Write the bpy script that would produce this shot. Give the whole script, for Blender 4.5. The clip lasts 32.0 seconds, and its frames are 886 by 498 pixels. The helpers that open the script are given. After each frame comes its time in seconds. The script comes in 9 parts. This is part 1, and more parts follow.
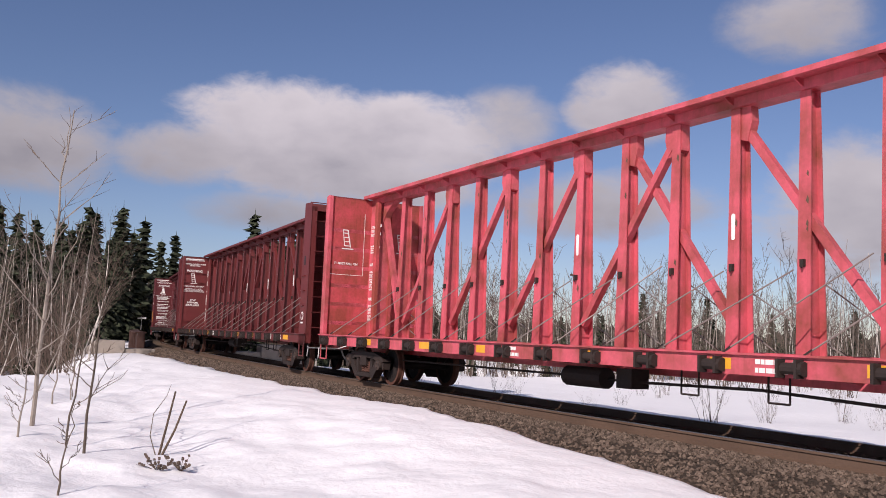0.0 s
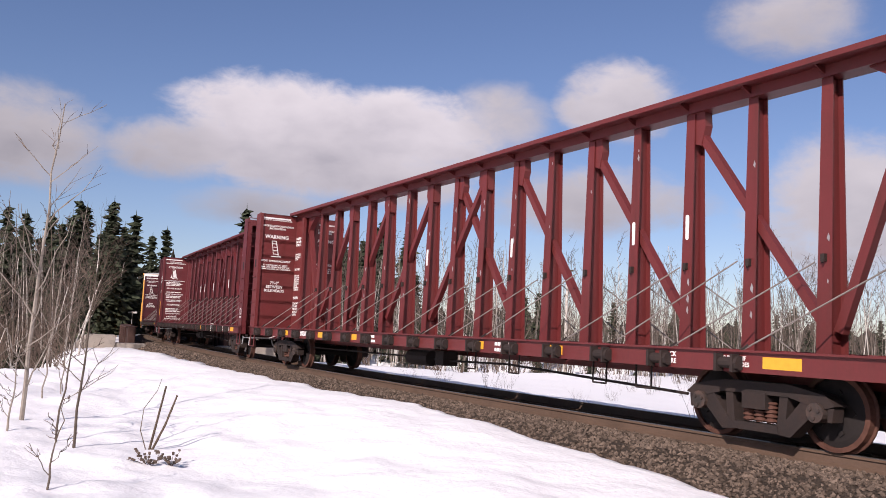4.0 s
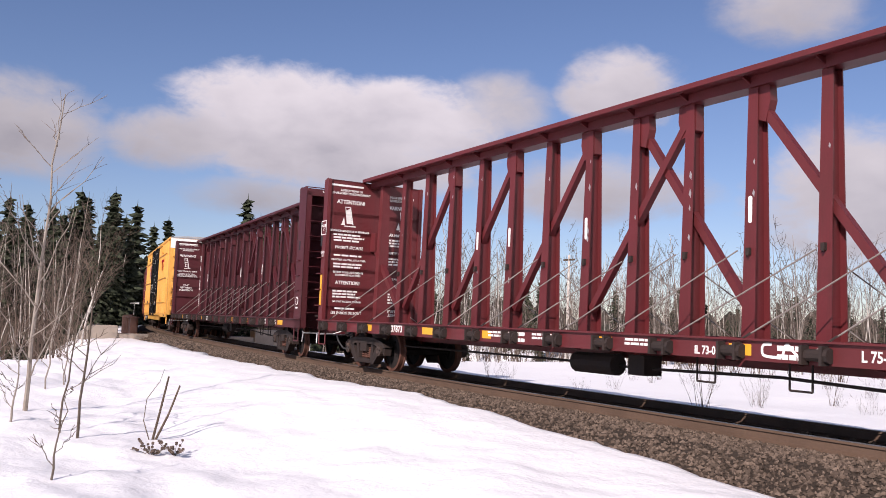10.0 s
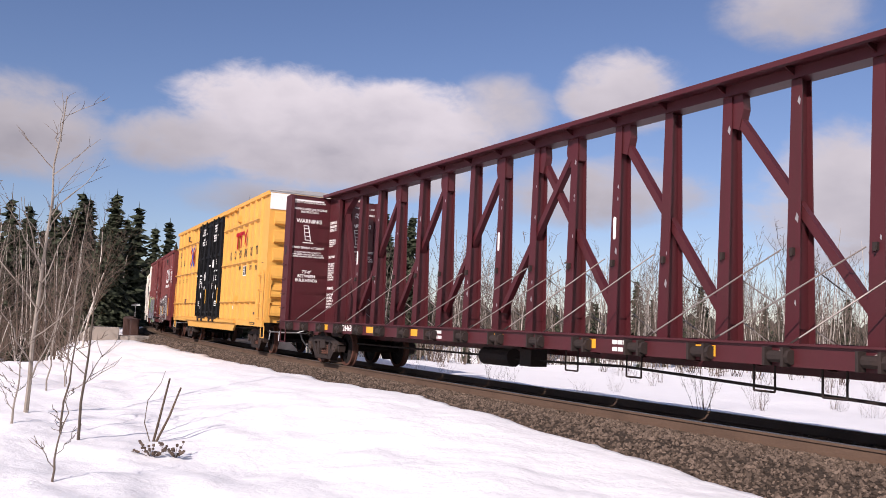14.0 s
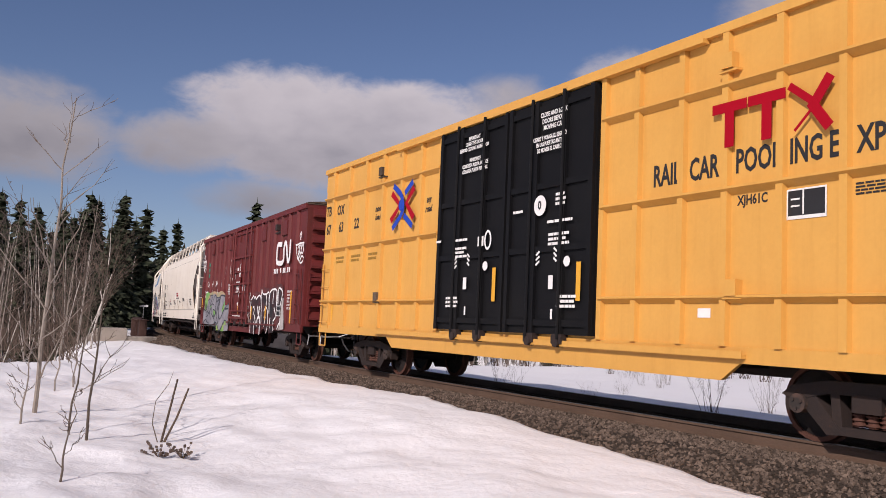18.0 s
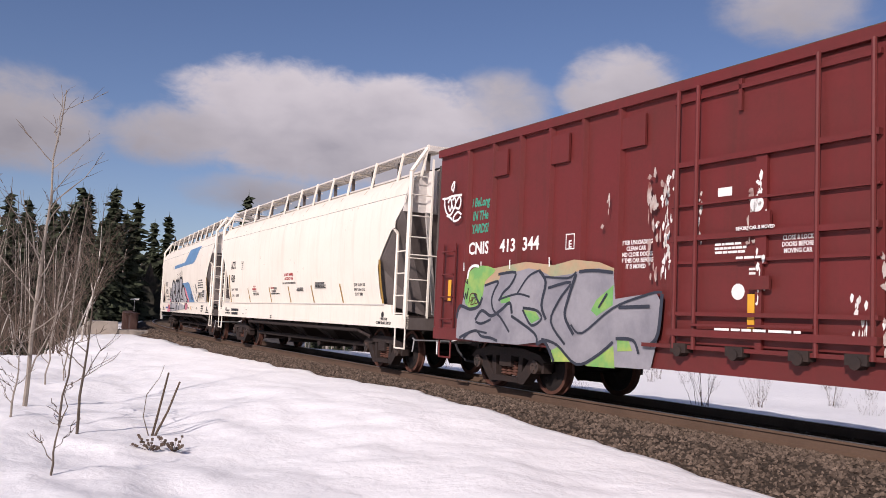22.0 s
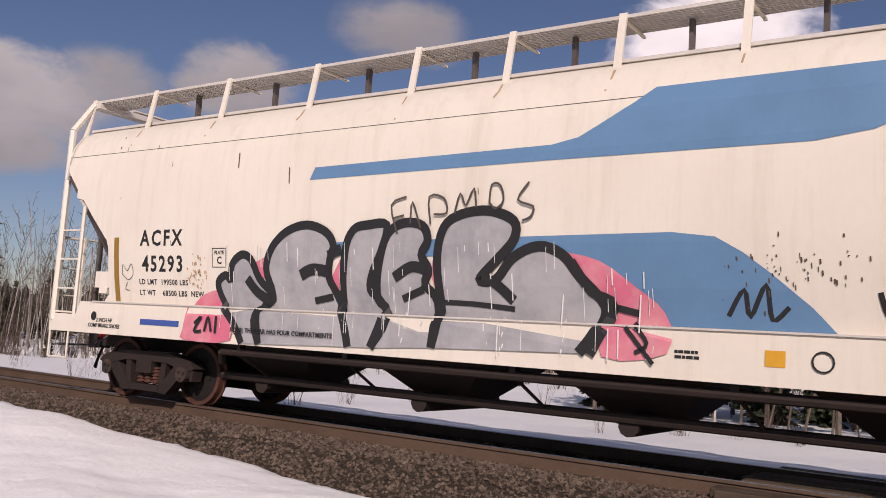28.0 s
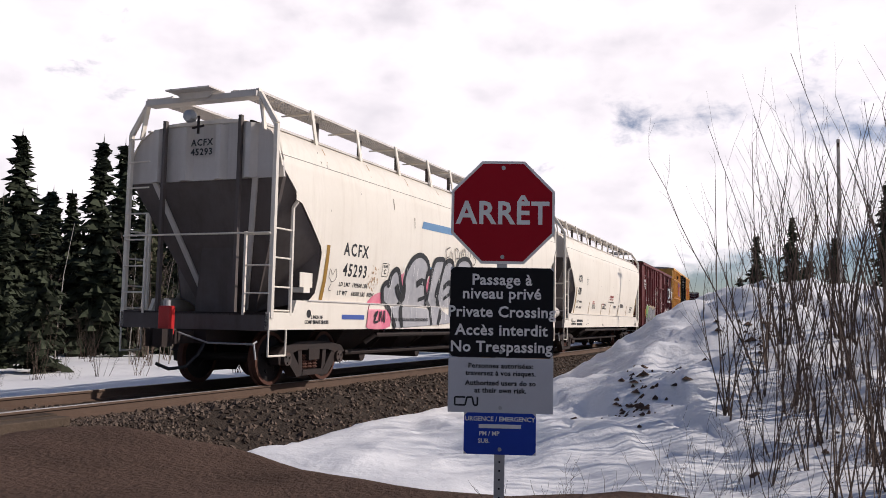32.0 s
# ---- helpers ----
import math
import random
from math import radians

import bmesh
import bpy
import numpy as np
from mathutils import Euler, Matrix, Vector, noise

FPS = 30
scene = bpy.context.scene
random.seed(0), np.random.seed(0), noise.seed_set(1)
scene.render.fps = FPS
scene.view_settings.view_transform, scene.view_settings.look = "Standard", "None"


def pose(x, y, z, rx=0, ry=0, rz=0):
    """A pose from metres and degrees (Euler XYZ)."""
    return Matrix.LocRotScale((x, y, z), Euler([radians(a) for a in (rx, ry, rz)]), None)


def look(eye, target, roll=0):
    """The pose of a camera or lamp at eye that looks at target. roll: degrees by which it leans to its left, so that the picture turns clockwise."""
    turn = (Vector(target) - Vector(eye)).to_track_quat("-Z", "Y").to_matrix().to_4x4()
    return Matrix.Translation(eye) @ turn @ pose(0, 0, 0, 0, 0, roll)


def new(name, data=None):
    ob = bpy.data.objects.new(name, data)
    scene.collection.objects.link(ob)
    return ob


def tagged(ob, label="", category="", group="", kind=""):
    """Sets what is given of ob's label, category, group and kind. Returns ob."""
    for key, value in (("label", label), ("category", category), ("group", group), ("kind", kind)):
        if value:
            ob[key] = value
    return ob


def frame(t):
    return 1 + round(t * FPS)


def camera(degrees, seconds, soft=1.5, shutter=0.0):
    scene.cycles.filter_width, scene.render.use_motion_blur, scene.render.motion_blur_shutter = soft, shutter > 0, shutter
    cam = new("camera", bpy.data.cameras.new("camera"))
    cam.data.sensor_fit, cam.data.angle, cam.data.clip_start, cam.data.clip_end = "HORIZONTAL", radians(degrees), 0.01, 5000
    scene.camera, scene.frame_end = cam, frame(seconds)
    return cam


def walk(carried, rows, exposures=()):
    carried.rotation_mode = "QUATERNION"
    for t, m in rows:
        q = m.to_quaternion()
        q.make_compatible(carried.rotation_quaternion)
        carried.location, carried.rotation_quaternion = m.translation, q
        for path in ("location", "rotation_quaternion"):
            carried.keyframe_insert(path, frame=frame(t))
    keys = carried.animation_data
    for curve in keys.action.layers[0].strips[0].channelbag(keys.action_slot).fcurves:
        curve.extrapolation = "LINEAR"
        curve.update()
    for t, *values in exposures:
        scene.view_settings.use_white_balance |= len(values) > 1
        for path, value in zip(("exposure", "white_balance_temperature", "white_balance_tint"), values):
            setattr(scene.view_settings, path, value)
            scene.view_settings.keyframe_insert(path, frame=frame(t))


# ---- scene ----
# the camera stands beside the track and swings round with the last car at the end
cam = camera(54.0, 32.0, soft=0.9)
# seconds, eye x, y, z, yaw, pitch, roll
PAN = [
    (0.0, 0.00, -10.01, 1.17, 59.04, 5.81, -2.29),
    (0.5, 0.00, -10.01, 1.17, 58.78, 5.78, -2.18),
    (1.0, 0.00, -10.01, 1.17, 58.35, 5.74, -2.22),
    (1.5, 0.00, -10.01, 1.17, 58.21, 5.96, -2.41),
    (2.0, 0.00, -10.01, 1.17, 58.20, 6.11, -2.23),
    (2.5, 0.00, -10.01, 1.17, 58.27, 6.06, -2.26),
    (3.0, 0.00, -10.01, 1.17, 58.39, 5.98, -2.53),
    (3.5, 0.00, -10.01, 1.17, 58.48, 5.80, -2.55),
    (4.0, 0.00, -10.01, 1.17, 58.48, 5.55, -2.52),
    (4.5, 0.00, -10.01, 1.17, 58.53, 5.45, -2.26),
    (6.5, 0.00, -10.01, 1.17, 58.28, 5.39, -2.49),
    (7.0, 0.00, -10.01, 1.17, 58.25, 5.45, -2.52),
    (7.5, 0.00, -10.01, 1.17, 58.36, 5.31, -2.56),
    (8.0, 0.00, -10.01, 1.17, 58.42, 5.21, -2.34),
    (8.5, 0.00, -10.01, 1.17, 58.46, 5.21, -2.18),
    (9.0, 0.00, -10.01, 1.17, 58.51, 5.09, -2.16),
    (9.5, 0.00, -10.01, 1.17, 58.59, 5.02, -1.88),
    (10.0, 0.00, -10.01, 1.17, 58.60, 4.85, -2.28),
    (10.5, 0.00, -10.01, 1.17, 58.53, 4.67, -2.23),
    (11.0, 0.00, -10.01, 1.17, 58.71, 4.65, -2.27),
    (11.5, 0.00, -10.01, 1.17, 58.81, 4.67, -2.55),
    (12.0, 0.00, -10.01, 1.17, 58.85, 4.77, -2.55),
    (12.5, 0.00, -10.01, 1.17, 58.70, 4.83, -2.61),
    (13.0, 0.00, -10.01, 1.17, 58.64, 4.99, -2.50),
    (13.5, 0.00, -10.01, 1.17, 58.58, 4.95, -2.40),
    (15.5, 0.00, -10.01, 1.17, 59.24, 5.26, -2.61),
    (16.0, 0.00, -10.01, 1.17, 59.27, 5.17, -2.78),
    (16.5, 0.00, -10.01, 1.17, 59.27, 5.07, -2.82),
    (17.0, 0.00, -10.01, 1.17, 59.23, 4.99, -2.80),
    (17.5, 0.00, -10.01, 1.17, 59.21, 4.98, -2.77),
    (18.0, 0.00, -10.01, 1.17, 59.14, 5.09, -2.53),
    (18.5, 0.00, -10.01, 1.17, 58.93, 5.09, -2.63),
    (19.0, 0.00, -10.01, 1.17, 58.73, 4.96, -2.78),
    (19.5, 0.00, -10.01, 1.17, 58.84, 4.86, -3.06),
    (20.0, 0.00, -10.01, 1.17, 59.18, 4.94, -2.82),
    (20.5, 0.00, -10.01, 1.17, 59.52, 5.09, -2.77),
    (21.0, 0.00, -10.01, 1.17, 58.91, 4.50, -2.79),
    (21.5, 0.00, -10.01, 1.17, 58.64, 4.20, -2.61),
    (22.0, 0.00, -10.01, 1.17, 58.60, 4.71, -2.62),
    (22.5, 0.00, -10.01, 1.17, 58.84, 5.24, -2.71),
    (23.0, 0.00, -10.01, 1.17, 58.39, 5.33, -2.74),
    (23.5, 0.00, -10.01, 1.17, 57.78, 5.26, -2.96),
    (24.0, 0.00, -10.01, 1.17, 57.29, 5.25, -3.05),
    (24.5, 0.00, -10.01, 1.17, 57.05, 5.14, -2.98),
    (25.0, 0.00, -10.01, 1.17, 56.79, 5.03, -2.91),
    (25.5, 0.00, -10.01, 1.17, 56.44, 5.09, -2.92),
    (26.0, 0.00, -10.01, 1.17, 56.11, 4.99, -2.80),
    (26.5, 0.00, -10.01, 1.17, 55.30, 4.85, -3.05),
    (28.5, -0.03, -9.78, 1.21, 19.85, 6.76, -2.73),
    (29.0, -0.03, -9.78, 1.21, 7.07, 7.44, -1.32),
    (29.5, -0.03, -9.78, 1.21, 1.20, 8.26, -0.63),
    (30.0, -0.03, -9.78, 1.21, -8.92, 8.24, -0.45),
    (30.5, -0.03, -9.78, 1.21, -26.13, 7.42, -1.10),
    (31.0, -0.03, -9.78, 1.21, -41.35, 5.92, -1.01),
    (31.5, -0.03, -9.78, 1.21, -52.80, 4.98, -0.24),
    (32.0, -0.03, -9.78, 1.21, -64.75, 4.55, -1.15),
]
EXPOSURES = [(0.0, -0.2, 6600, 22), (1.5, -0.12, 6600, 22), (3.0, 0.05, 6600, 22), (12.0, 0.08, 6600, 22), (15.0, 0.0, 6600, 22), (17.0, -0.4, 6600, 22), (19.0, -0.45, 6600, 22), (21.0, -0.08, 6600, 22), (22.0, -0.25, 6600, 22), (23.0, -0.85, 6800, 23),
             (24.0, -1.1, 7000, 25), (25.0, -1.0, 6900, 25), (26.5, -0.75, 6800, 24), (28.5, -0.7, 7000, 24), (29.5, -0.9, 6900, 24), (30.5, -0.9, 6700, 20), (32.0, -0.5, 6550, 16)]
walk(cam, [(t, pose(x, y, z, 90 + pitch, roll, yaw)) for t, x, y, z, yaw, pitch, roll in PAN], EXPOSURES)
# ---- world, sun ----
SUN_AZ, SUN_EL = 148.0, 31.0          # degrees: azimuth clockwise from +Y, elevation
sun_dir = Vector((math.sin(radians(SUN_AZ)) * math.cos(radians(SUN_EL)), math.cos(radians(SUN_AZ)) * math.cos(radians(SUN_EL)), math.sin(radians(SUN_EL))))


class Nodes:
    """Short way to write node trees."""

    def __init__(self, tree):
        self.t = tree

    def n(self, kind, ins=None, **props):
        nd = self.t.nodes.new(kind)
        for k, v in props.items():
            setattr(nd, k, v)
        for k, v in (ins or {}).items():
            if isinstance(v, bpy.types.NodeSocket):
                self.t.links.new(v, nd.inputs[k])
            else:
                nd.inputs[k].default_value = v
        return nd

    def m(self, op, a, b=0.0, c=0.0, clamp=False):
        nd = self.n("ShaderNodeMath", {0: a, 1: b, 2: c}, operation=op)
        nd.use_clamp = clamp
        return nd.outputs[0]

    def ramp(self, fac, stops):
        nd = self.n("ShaderNodeValToRGB", {0: fac})
        while len(nd.color_ramp.elements) < len(stops):
            nd.color_ramp.elements.new(0.5)
        for e, (p, c) in zip(nd.color_ramp.elements, stops):
            e.position, e.color = p, (*c, 1) if len(c) == 3 else c
        return nd.outputs[0]

    def mix(self, fac, a, b, blend="MIX"):
        nd = self.n("ShaderNodeMix", data_type="RGBA", blend_type=blend)
        for k, v in ((0, fac), (6, a), (7, b)):
            if isinstance(v, bpy.types.NodeSocket):
                self.t.links.new(v, nd.inputs[k])
            else:
                nd.inputs[k].default_value = v if k == 0 or len(v) == 4 else (*v, 1)
        return nd.outputs[2]

    def noise(self, vec, scale, detail=4.0, rough=0.55, dist=0.0):
        nd = self.n("ShaderNodeTexNoise", {"Vector": vec, "Scale": scale, "Detail": detail, "Roughness": rough, "Distortion": dist})
        return nd.outputs[0]


def make_world():
    world = bpy.data.worlds.new("winter_sky")
    scene.world = world
    world.use_nodes = True
    world.node_tree.nodes.clear()
    N = Nodes(world.node_tree)
    sky = N.n("ShaderNodeTexSky", sky_type="NISHITA", sun_disc=False, sun_elevation=radians(SUN_EL), sun_rotation=radians(SUN_AZ), altitude=300.0, air_density=1.0, dust_density=0.25, ozone_density=2.0)
    way = N.n("ShaderNodeTexCoord").outputs["Generated"]
    sep = N.n("ShaderNodeSeparateXYZ", {0: way}).outputs
    az = N.m("ARCTAN2", sep[0], sep[1])
    el = N.m("ARCSINE", sep[2])
    comb = N.n("ShaderNodeCombineXYZ", {0: az, 1: N.m("MULTIPLY", el, 1.7), 2: 0.0}).outputs[0]
    big = N.noise(comb, 7.0, 6.0, 0.58, 0.3)
    fine = N.noise(comb, 22.0, 6.0, 0.62, 0.4)
    wob = N.m("ADD", N.m("MULTIPLY", N.m("SUBTRACT", big, 0.5), 1.9), N.m("MULTIPLY", N.m("SUBTRACT", fine, 0.5), 1.1))
    # cumulus banks: azimuth, elevation, half width, half height (degrees), density
    total = None
    shade = None
    for a0, e0, w, h, dens, gain in CLOUDS:
        dx = N.m("DIVIDE", N.m("SUBTRACT", az, radians(a0)), radians(w))
        dy = N.m("DIVIDE", N.m("SUBTRACT", el, radians(e0)), radians(h))
        d = N.m("SUBTRACT", 1.0, N.m("ADD", N.m("MULTIPLY", dx, dx), N.m("MULTIPLY", dy, dy)))
        d = N.m("MULTIPLY", N.m("ADD", N.m("MAXIMUM", d, -1.5), wob), dens)
        low_side = 0.2 if gain > 1.5 else N.m("MULTIPLY_ADD", dy, -0.55, 0.45, clamp=True)
        if total is None:
            total, shade, glow = d, low_side, gain
        else:
            over = N.m("MULTIPLY_ADD", N.m("SUBTRACT", d, total), 0.9, 0.5, clamp=True)
            shade = N.m("MULTIPLY_ADD", over, N.m("SUBTRACT", low_side, shade), shade)
            glow = N.m("MULTIPLY_ADD", over, N.m("SUBTRACT", gain, glow), glow)
            total = N.m("MAXIMUM", total, d)
    cover = N.n("ShaderNodeMapRange", {0: total, 1: -0.3, 2: 0.6, 3: 0.0, 4: 1.0}, interpolation_type="SMOOTHSTEP").outputs[0]
    thick = N.n("ShaderNodeMapRange", {0: total, 1: 0.3, 2: 1.6, 3: 0.0, 4: 1.0}).outputs[0]
    low = N.noise(comb, 11.0, 4.0, 0.5)
    grey = N.m("MULTIPLY", N.m("MULTIPLY_ADD", thick, 0.6, 0.4, clamp=True), N.m("ADD", shade, N.m("MULTIPLY", N.m("SUBTRACT", low, 0.5), 1.3)), clamp=True)
    cloud = N.mix(grey, (9.3, 9.0, 9.1), (4.0, 3.95, 4.45))
    cloud = N.n("ShaderNodeVectorMath", {0: cloud, "Scale": glow}, operation="SCALE").outputs[0]
    tinted = N.mix(1.0, sky.outputs[0], SKY_TINT, "MULTIPLY")
    col = N.mix(N.m("MULTIPLY", cover, 0.92), tinted, cloud)
    bg = N.n("ShaderNodeBackground", {0: col, 1: SKY_STRENGTH})
    out = N.n("ShaderNodeOutputWorld", {0: bg.outputs[0]})


SKY_STRENGTH = 0.08
SKY_TINT = (0.96, 1.02, 1.18)
CLOUDS = [(-69.5, 13.3, 7.5, 3.0, 1.0, 1.06), (-62.0, 13.0, 8.0, 3.0, 1.0, 1.06), (-66.5, 11.4, 11.5, 3.0, 0.9, 0.92), (-76.5, 10.8, 4.5, 2.0, 0.7, 0.75), (-63, 9.9, 6.5, 1.8, 0.8, 0.86), (-55.5, 14.2, 3.5, 2.2, 0.5, 0.78),
          (-47.5, 15.4, 4.2, 2.6, 0.9, 0.92), (-86, 10.8, 6.0, 3.0, 0.7, 0.72), (-37, 19.8, 4.5, 2.0, 0.6, 0.8), (-71, 7.6, 5.0, 1.3, 0.45, 0.66), (-49, 9.0, 7.0, 2.2, 0.6, 0.75), (-33, 8.5, 6.0, 4.5, 0.8, 0.85),
          (-15, 8.5, 9.0, 5.0, 1.3, 2.3), (-16, 19.0, 7.0, 4.0, 1.0, 2.3), (20, 12, 12, 9.0, 1.3, 2.3), (58, 17, 24, 13, 1.5, 2.3), (36, 9, 16, 7.0, 1.4, 2.3), (60, 6, 26, 6, 1.3, 2.3), (8, 13, 14, 7.0, 1.4, 2.3), (12, 23, 13, 6.0, 1.2, 2.3), (32, 20, 16, 9.0, 1.4, 2.3), (102, 16, 16, 11, 1.2, 2.3), (88, 23, 14, 7, 1.3, 2.3), (82, 9, 14, 5, 1.3, 2.3), (80, 18.5, 11, 7, 1.25, 2.2),
          (150, 30, 30, 12, 0.7, 1.6), (-150, 30, 40, 12, 0.7, 1.0)]
make_world()
sun = new("sun", bpy.data.lights.new("sun", "SUN"))
sun.data.energy, sun.data.angle, sun.data.color = 5.0, radians(0.55), (1.0, 0.95, 0.87)
sun.matrix_world = look(sun_dir * 300, (0, 0, 0))
# ---- geometry helpers ----
class Geo:
    """A bmesh under construction."""

    def __init__(self):
        self.bm = bmesh.new()

    def hexa(self, pts):
        v = [self.bm.verts.new(p) for p in pts]
        for f in ((3, 2, 1, 0), (4, 5, 6, 7), (0, 1, 5, 4), (1, 2, 6, 5), (2, 3, 7, 6), (3, 0, 4, 7)):
            self.bm.faces.new([v[i] for i in f])
        return self

    def box(self, x0, x1, y0, y1, z0, z1):
        return self.hexa([(x0, y0, z0), (x1, y0, z0), (x1, y1, z0), (x0, y1, z0), (x0, y0, z1), (x1, y0, z1), (x1, y1, z1), (x0, y1, z1)])

    def beam(self, p, q, w, h=None, up=(0, 0, 1)):
        p, q = Vector(p), Vector(q)
        d = (q - p).normalized()
        s = d.cross(Vector(up))
        s = s.normalized() if s.length > 1e-4 else Vector((1, 0, 0))
        u = s.cross(d)
        s, u = s * w / 2, u * (h or w) / 2
        return self.hexa([p - s - u, p + s - u, p + s + u, p - s + u, q - s - u, q + s - u, q + s + u, q - s + u])

    def rod(self, p, q, r, r2=None, n=8, caps=True):
        p, q = Vector(p), Vector(q)
        d = (q - p).normalized()
        s = d.orthogonal().normalized()
        u = d.cross(s)
        r2 = r if r2 is None else r2
        a = [self.bm.verts.new(p + (s * math.cos(k * math.tau / n) + u * math.sin(k * math.tau / n)) * r) for k in range(n)]
        b = [self.bm.verts.new(q + (s * math.cos(k * math.tau / n) + u * math.sin(k * math.tau / n)) * r2) for k in range(n)]
        for k in range(n):
            self.bm.faces.new((a[k], a[(k + 1) % n], b[(k + 1) % n], b[k]))
        if caps:
            self.bm.faces.new(a[::-1])
            self.bm.faces.new(b)
        return self

    def pipe(self, pts, r, n=8):
        for p, q in zip(pts, pts[1:]):
            self.rod(p, q, r, n=n)
        return self

    def prism(self, poly, axis, a, b):
        """A flat polygon drawn out along an axis from a to b; poly holds the two other coordinates in order."""
        def at(u, v, w):
            return {"x": (w, u, v), "y": (u, w, v), "z": (u, v, w)}[axis]
        lo = [self.bm.verts.new(at(u, v, a)) for u, v in poly]
        hi = [self.bm.verts.new(at(u, v, b)) for u, v in poly]
        n = len(poly)
        for k in range(n):
            self.bm.faces.new((lo[k], lo[(k + 1) % n], hi[(k + 1) % n], hi[k]))
        self.bm.faces.new(lo[::-1])
        self.bm.faces.new(hi)
        return self

    def lathe(self, prof, origin=(0, 0, 0), axis="y", n=20):
        """prof: (radius, along) pairs turned round an axis."""
        o = Vector(origin)
        rings = []
        for r, w in prof:
            ring = []
            for k in range(n):
                c, s = math.cos(k * math.tau / n) * r, math.sin(k * math.tau / n) * r
                ring.append(self.bm.verts.new(o + Vector({"x": (w, c, s), "y": (c, w, s), "z": (c, s, w)}[axis])))
            rings.append(ring)
        for a, b in zip(rings, rings[1:]):
            for k in range(n):
                self.bm.faces.new((a[k], a[(k + 1) % n], b[(k + 1) % n], b[k]))
        self.bm.faces.new(rings[0][::-1])
        self.bm.faces.new(rings[-1])
        return self

    def loft(self, sections, closed=True, caps=True):
        rings = [[self.bm.verts.new(p) for p in sec] for sec in sections]
        n = len(rings[0])
        for a, b in zip(rings, rings[1:]):
            for k in range(n if closed else n - 1):
                self.bm.faces.new((a[k], a[(k + 1) % n], b[(k + 1) % n], b[k]))
        if caps and closed:
            self.bm.faces.new(rings[0][::-1])
            self.bm.faces.new(rings[-1])
        return self

    def bevel(self, w=0.01, seg=1):
        bmesh.ops.bevel(self.bm, geom=self.bm.edges[:], offset=w, segments=seg, affect="EDGES", clamp_overlap=True)
        return self

    def mesh(self, name, mat, smooth=False):
        bmesh.ops.recalc_face_normals(self.bm, faces=self.bm.faces[:])
        me = bpy.data.meshes.new(name)
        self.bm.to_mesh(me)
        self.bm.free()
        me.materials.append(mat)
        if smooth:
            for p in me.polygons:
                p.use_smooth = True
        return me


def part(name, geo, mat, parent=None, label="", smooth=False, at=None):
    me = geo if isinstance(geo, bpy.types.Mesh) else geo.mesh(name, mat, smooth)
    ob = new(name, me)
    ob.parent = parent
    if at is not None:
        ob.matrix_basis = at
    return tagged(ob, label)


def thing(name, label, category, group="", kind="", at=None):
    ob = new(name)
    ob.empty_display_size = 0.3
    if at is not None:
        ob.matrix_basis = at
    return tagged(ob, label, category, group, kind)


# ---- the line of the track ----
K_S = [-260.0, -130.0, -80.0, -55.0, -10.0, 40.0, 200.0]
K_V = [0.0060, 0.0060, 0.0045, 0.0026, 0.0030, 0.0010, 0.0]
TS = np.arange(-300.0, 220.01, 0.5)
_k = np.interp(TS, K_S, K_V)
TH = np.concatenate([[0.0], np.cumsum((_k[1:] + _k[:-1]) * 0.25)])
_i0 = int(np.argmin(abs(TS)))
TH = TH - TH[_i0]
TX = np.concatenate([[0.0], np.cumsum((np.cos(TH)[1:] + np.cos(TH)[:-1]) * 0.25)])
TY = np.concatenate([[0.0], np.cumsum((np.sin(TH)[1:] + np.sin(TH)[:-1]) * 0.25)])
TX, TY = TX - TX[_i0], TY - TY[_i0]


def on_track(s, lat=0.0, z=0.0):
    """The place at s metres along the track and lat metres to its far side."""
    x, y, h = np.interp(s, TS, TX), np.interp(s, TS, TY), np.interp(s, TS, TH)
    return Vector((x - math.sin(h) * lat, y + math.cos(h) * lat, z))


def heading(s):
    return float(np.interp(s, TS, TH))


# the train's way: the third centerbeam car's middle along the track
VT = [0.0, 2.0, 4.0, 6.0, 8.0, 10.0, 12.0, 14.0, 16.0, 18.0, 20.0, 22.0, 24.0, 26.0, 27.0, 28.5, 32.0]
VV = [4.5, 4.51, 4.84, 5.08, 4.97, 5.07, 5.29, 5.64, 5.75, 5.75, 5.98, 6.14, 6.38, 6.41, 6.05, 6.04, 6.2]
_t = np.arange(0.0, 32.01, 0.1)
_v = np.interp(_t, VT, VV)
RUN = np.concatenate([[0.0], np.cumsum((_v[1:] + _v[:-1]) * 0.05)])
RUN = RUN - np.interp(13.0, _t, RUN) - 18.77


def train_at(t):
    return float(np.interp(t, _t, RUN))
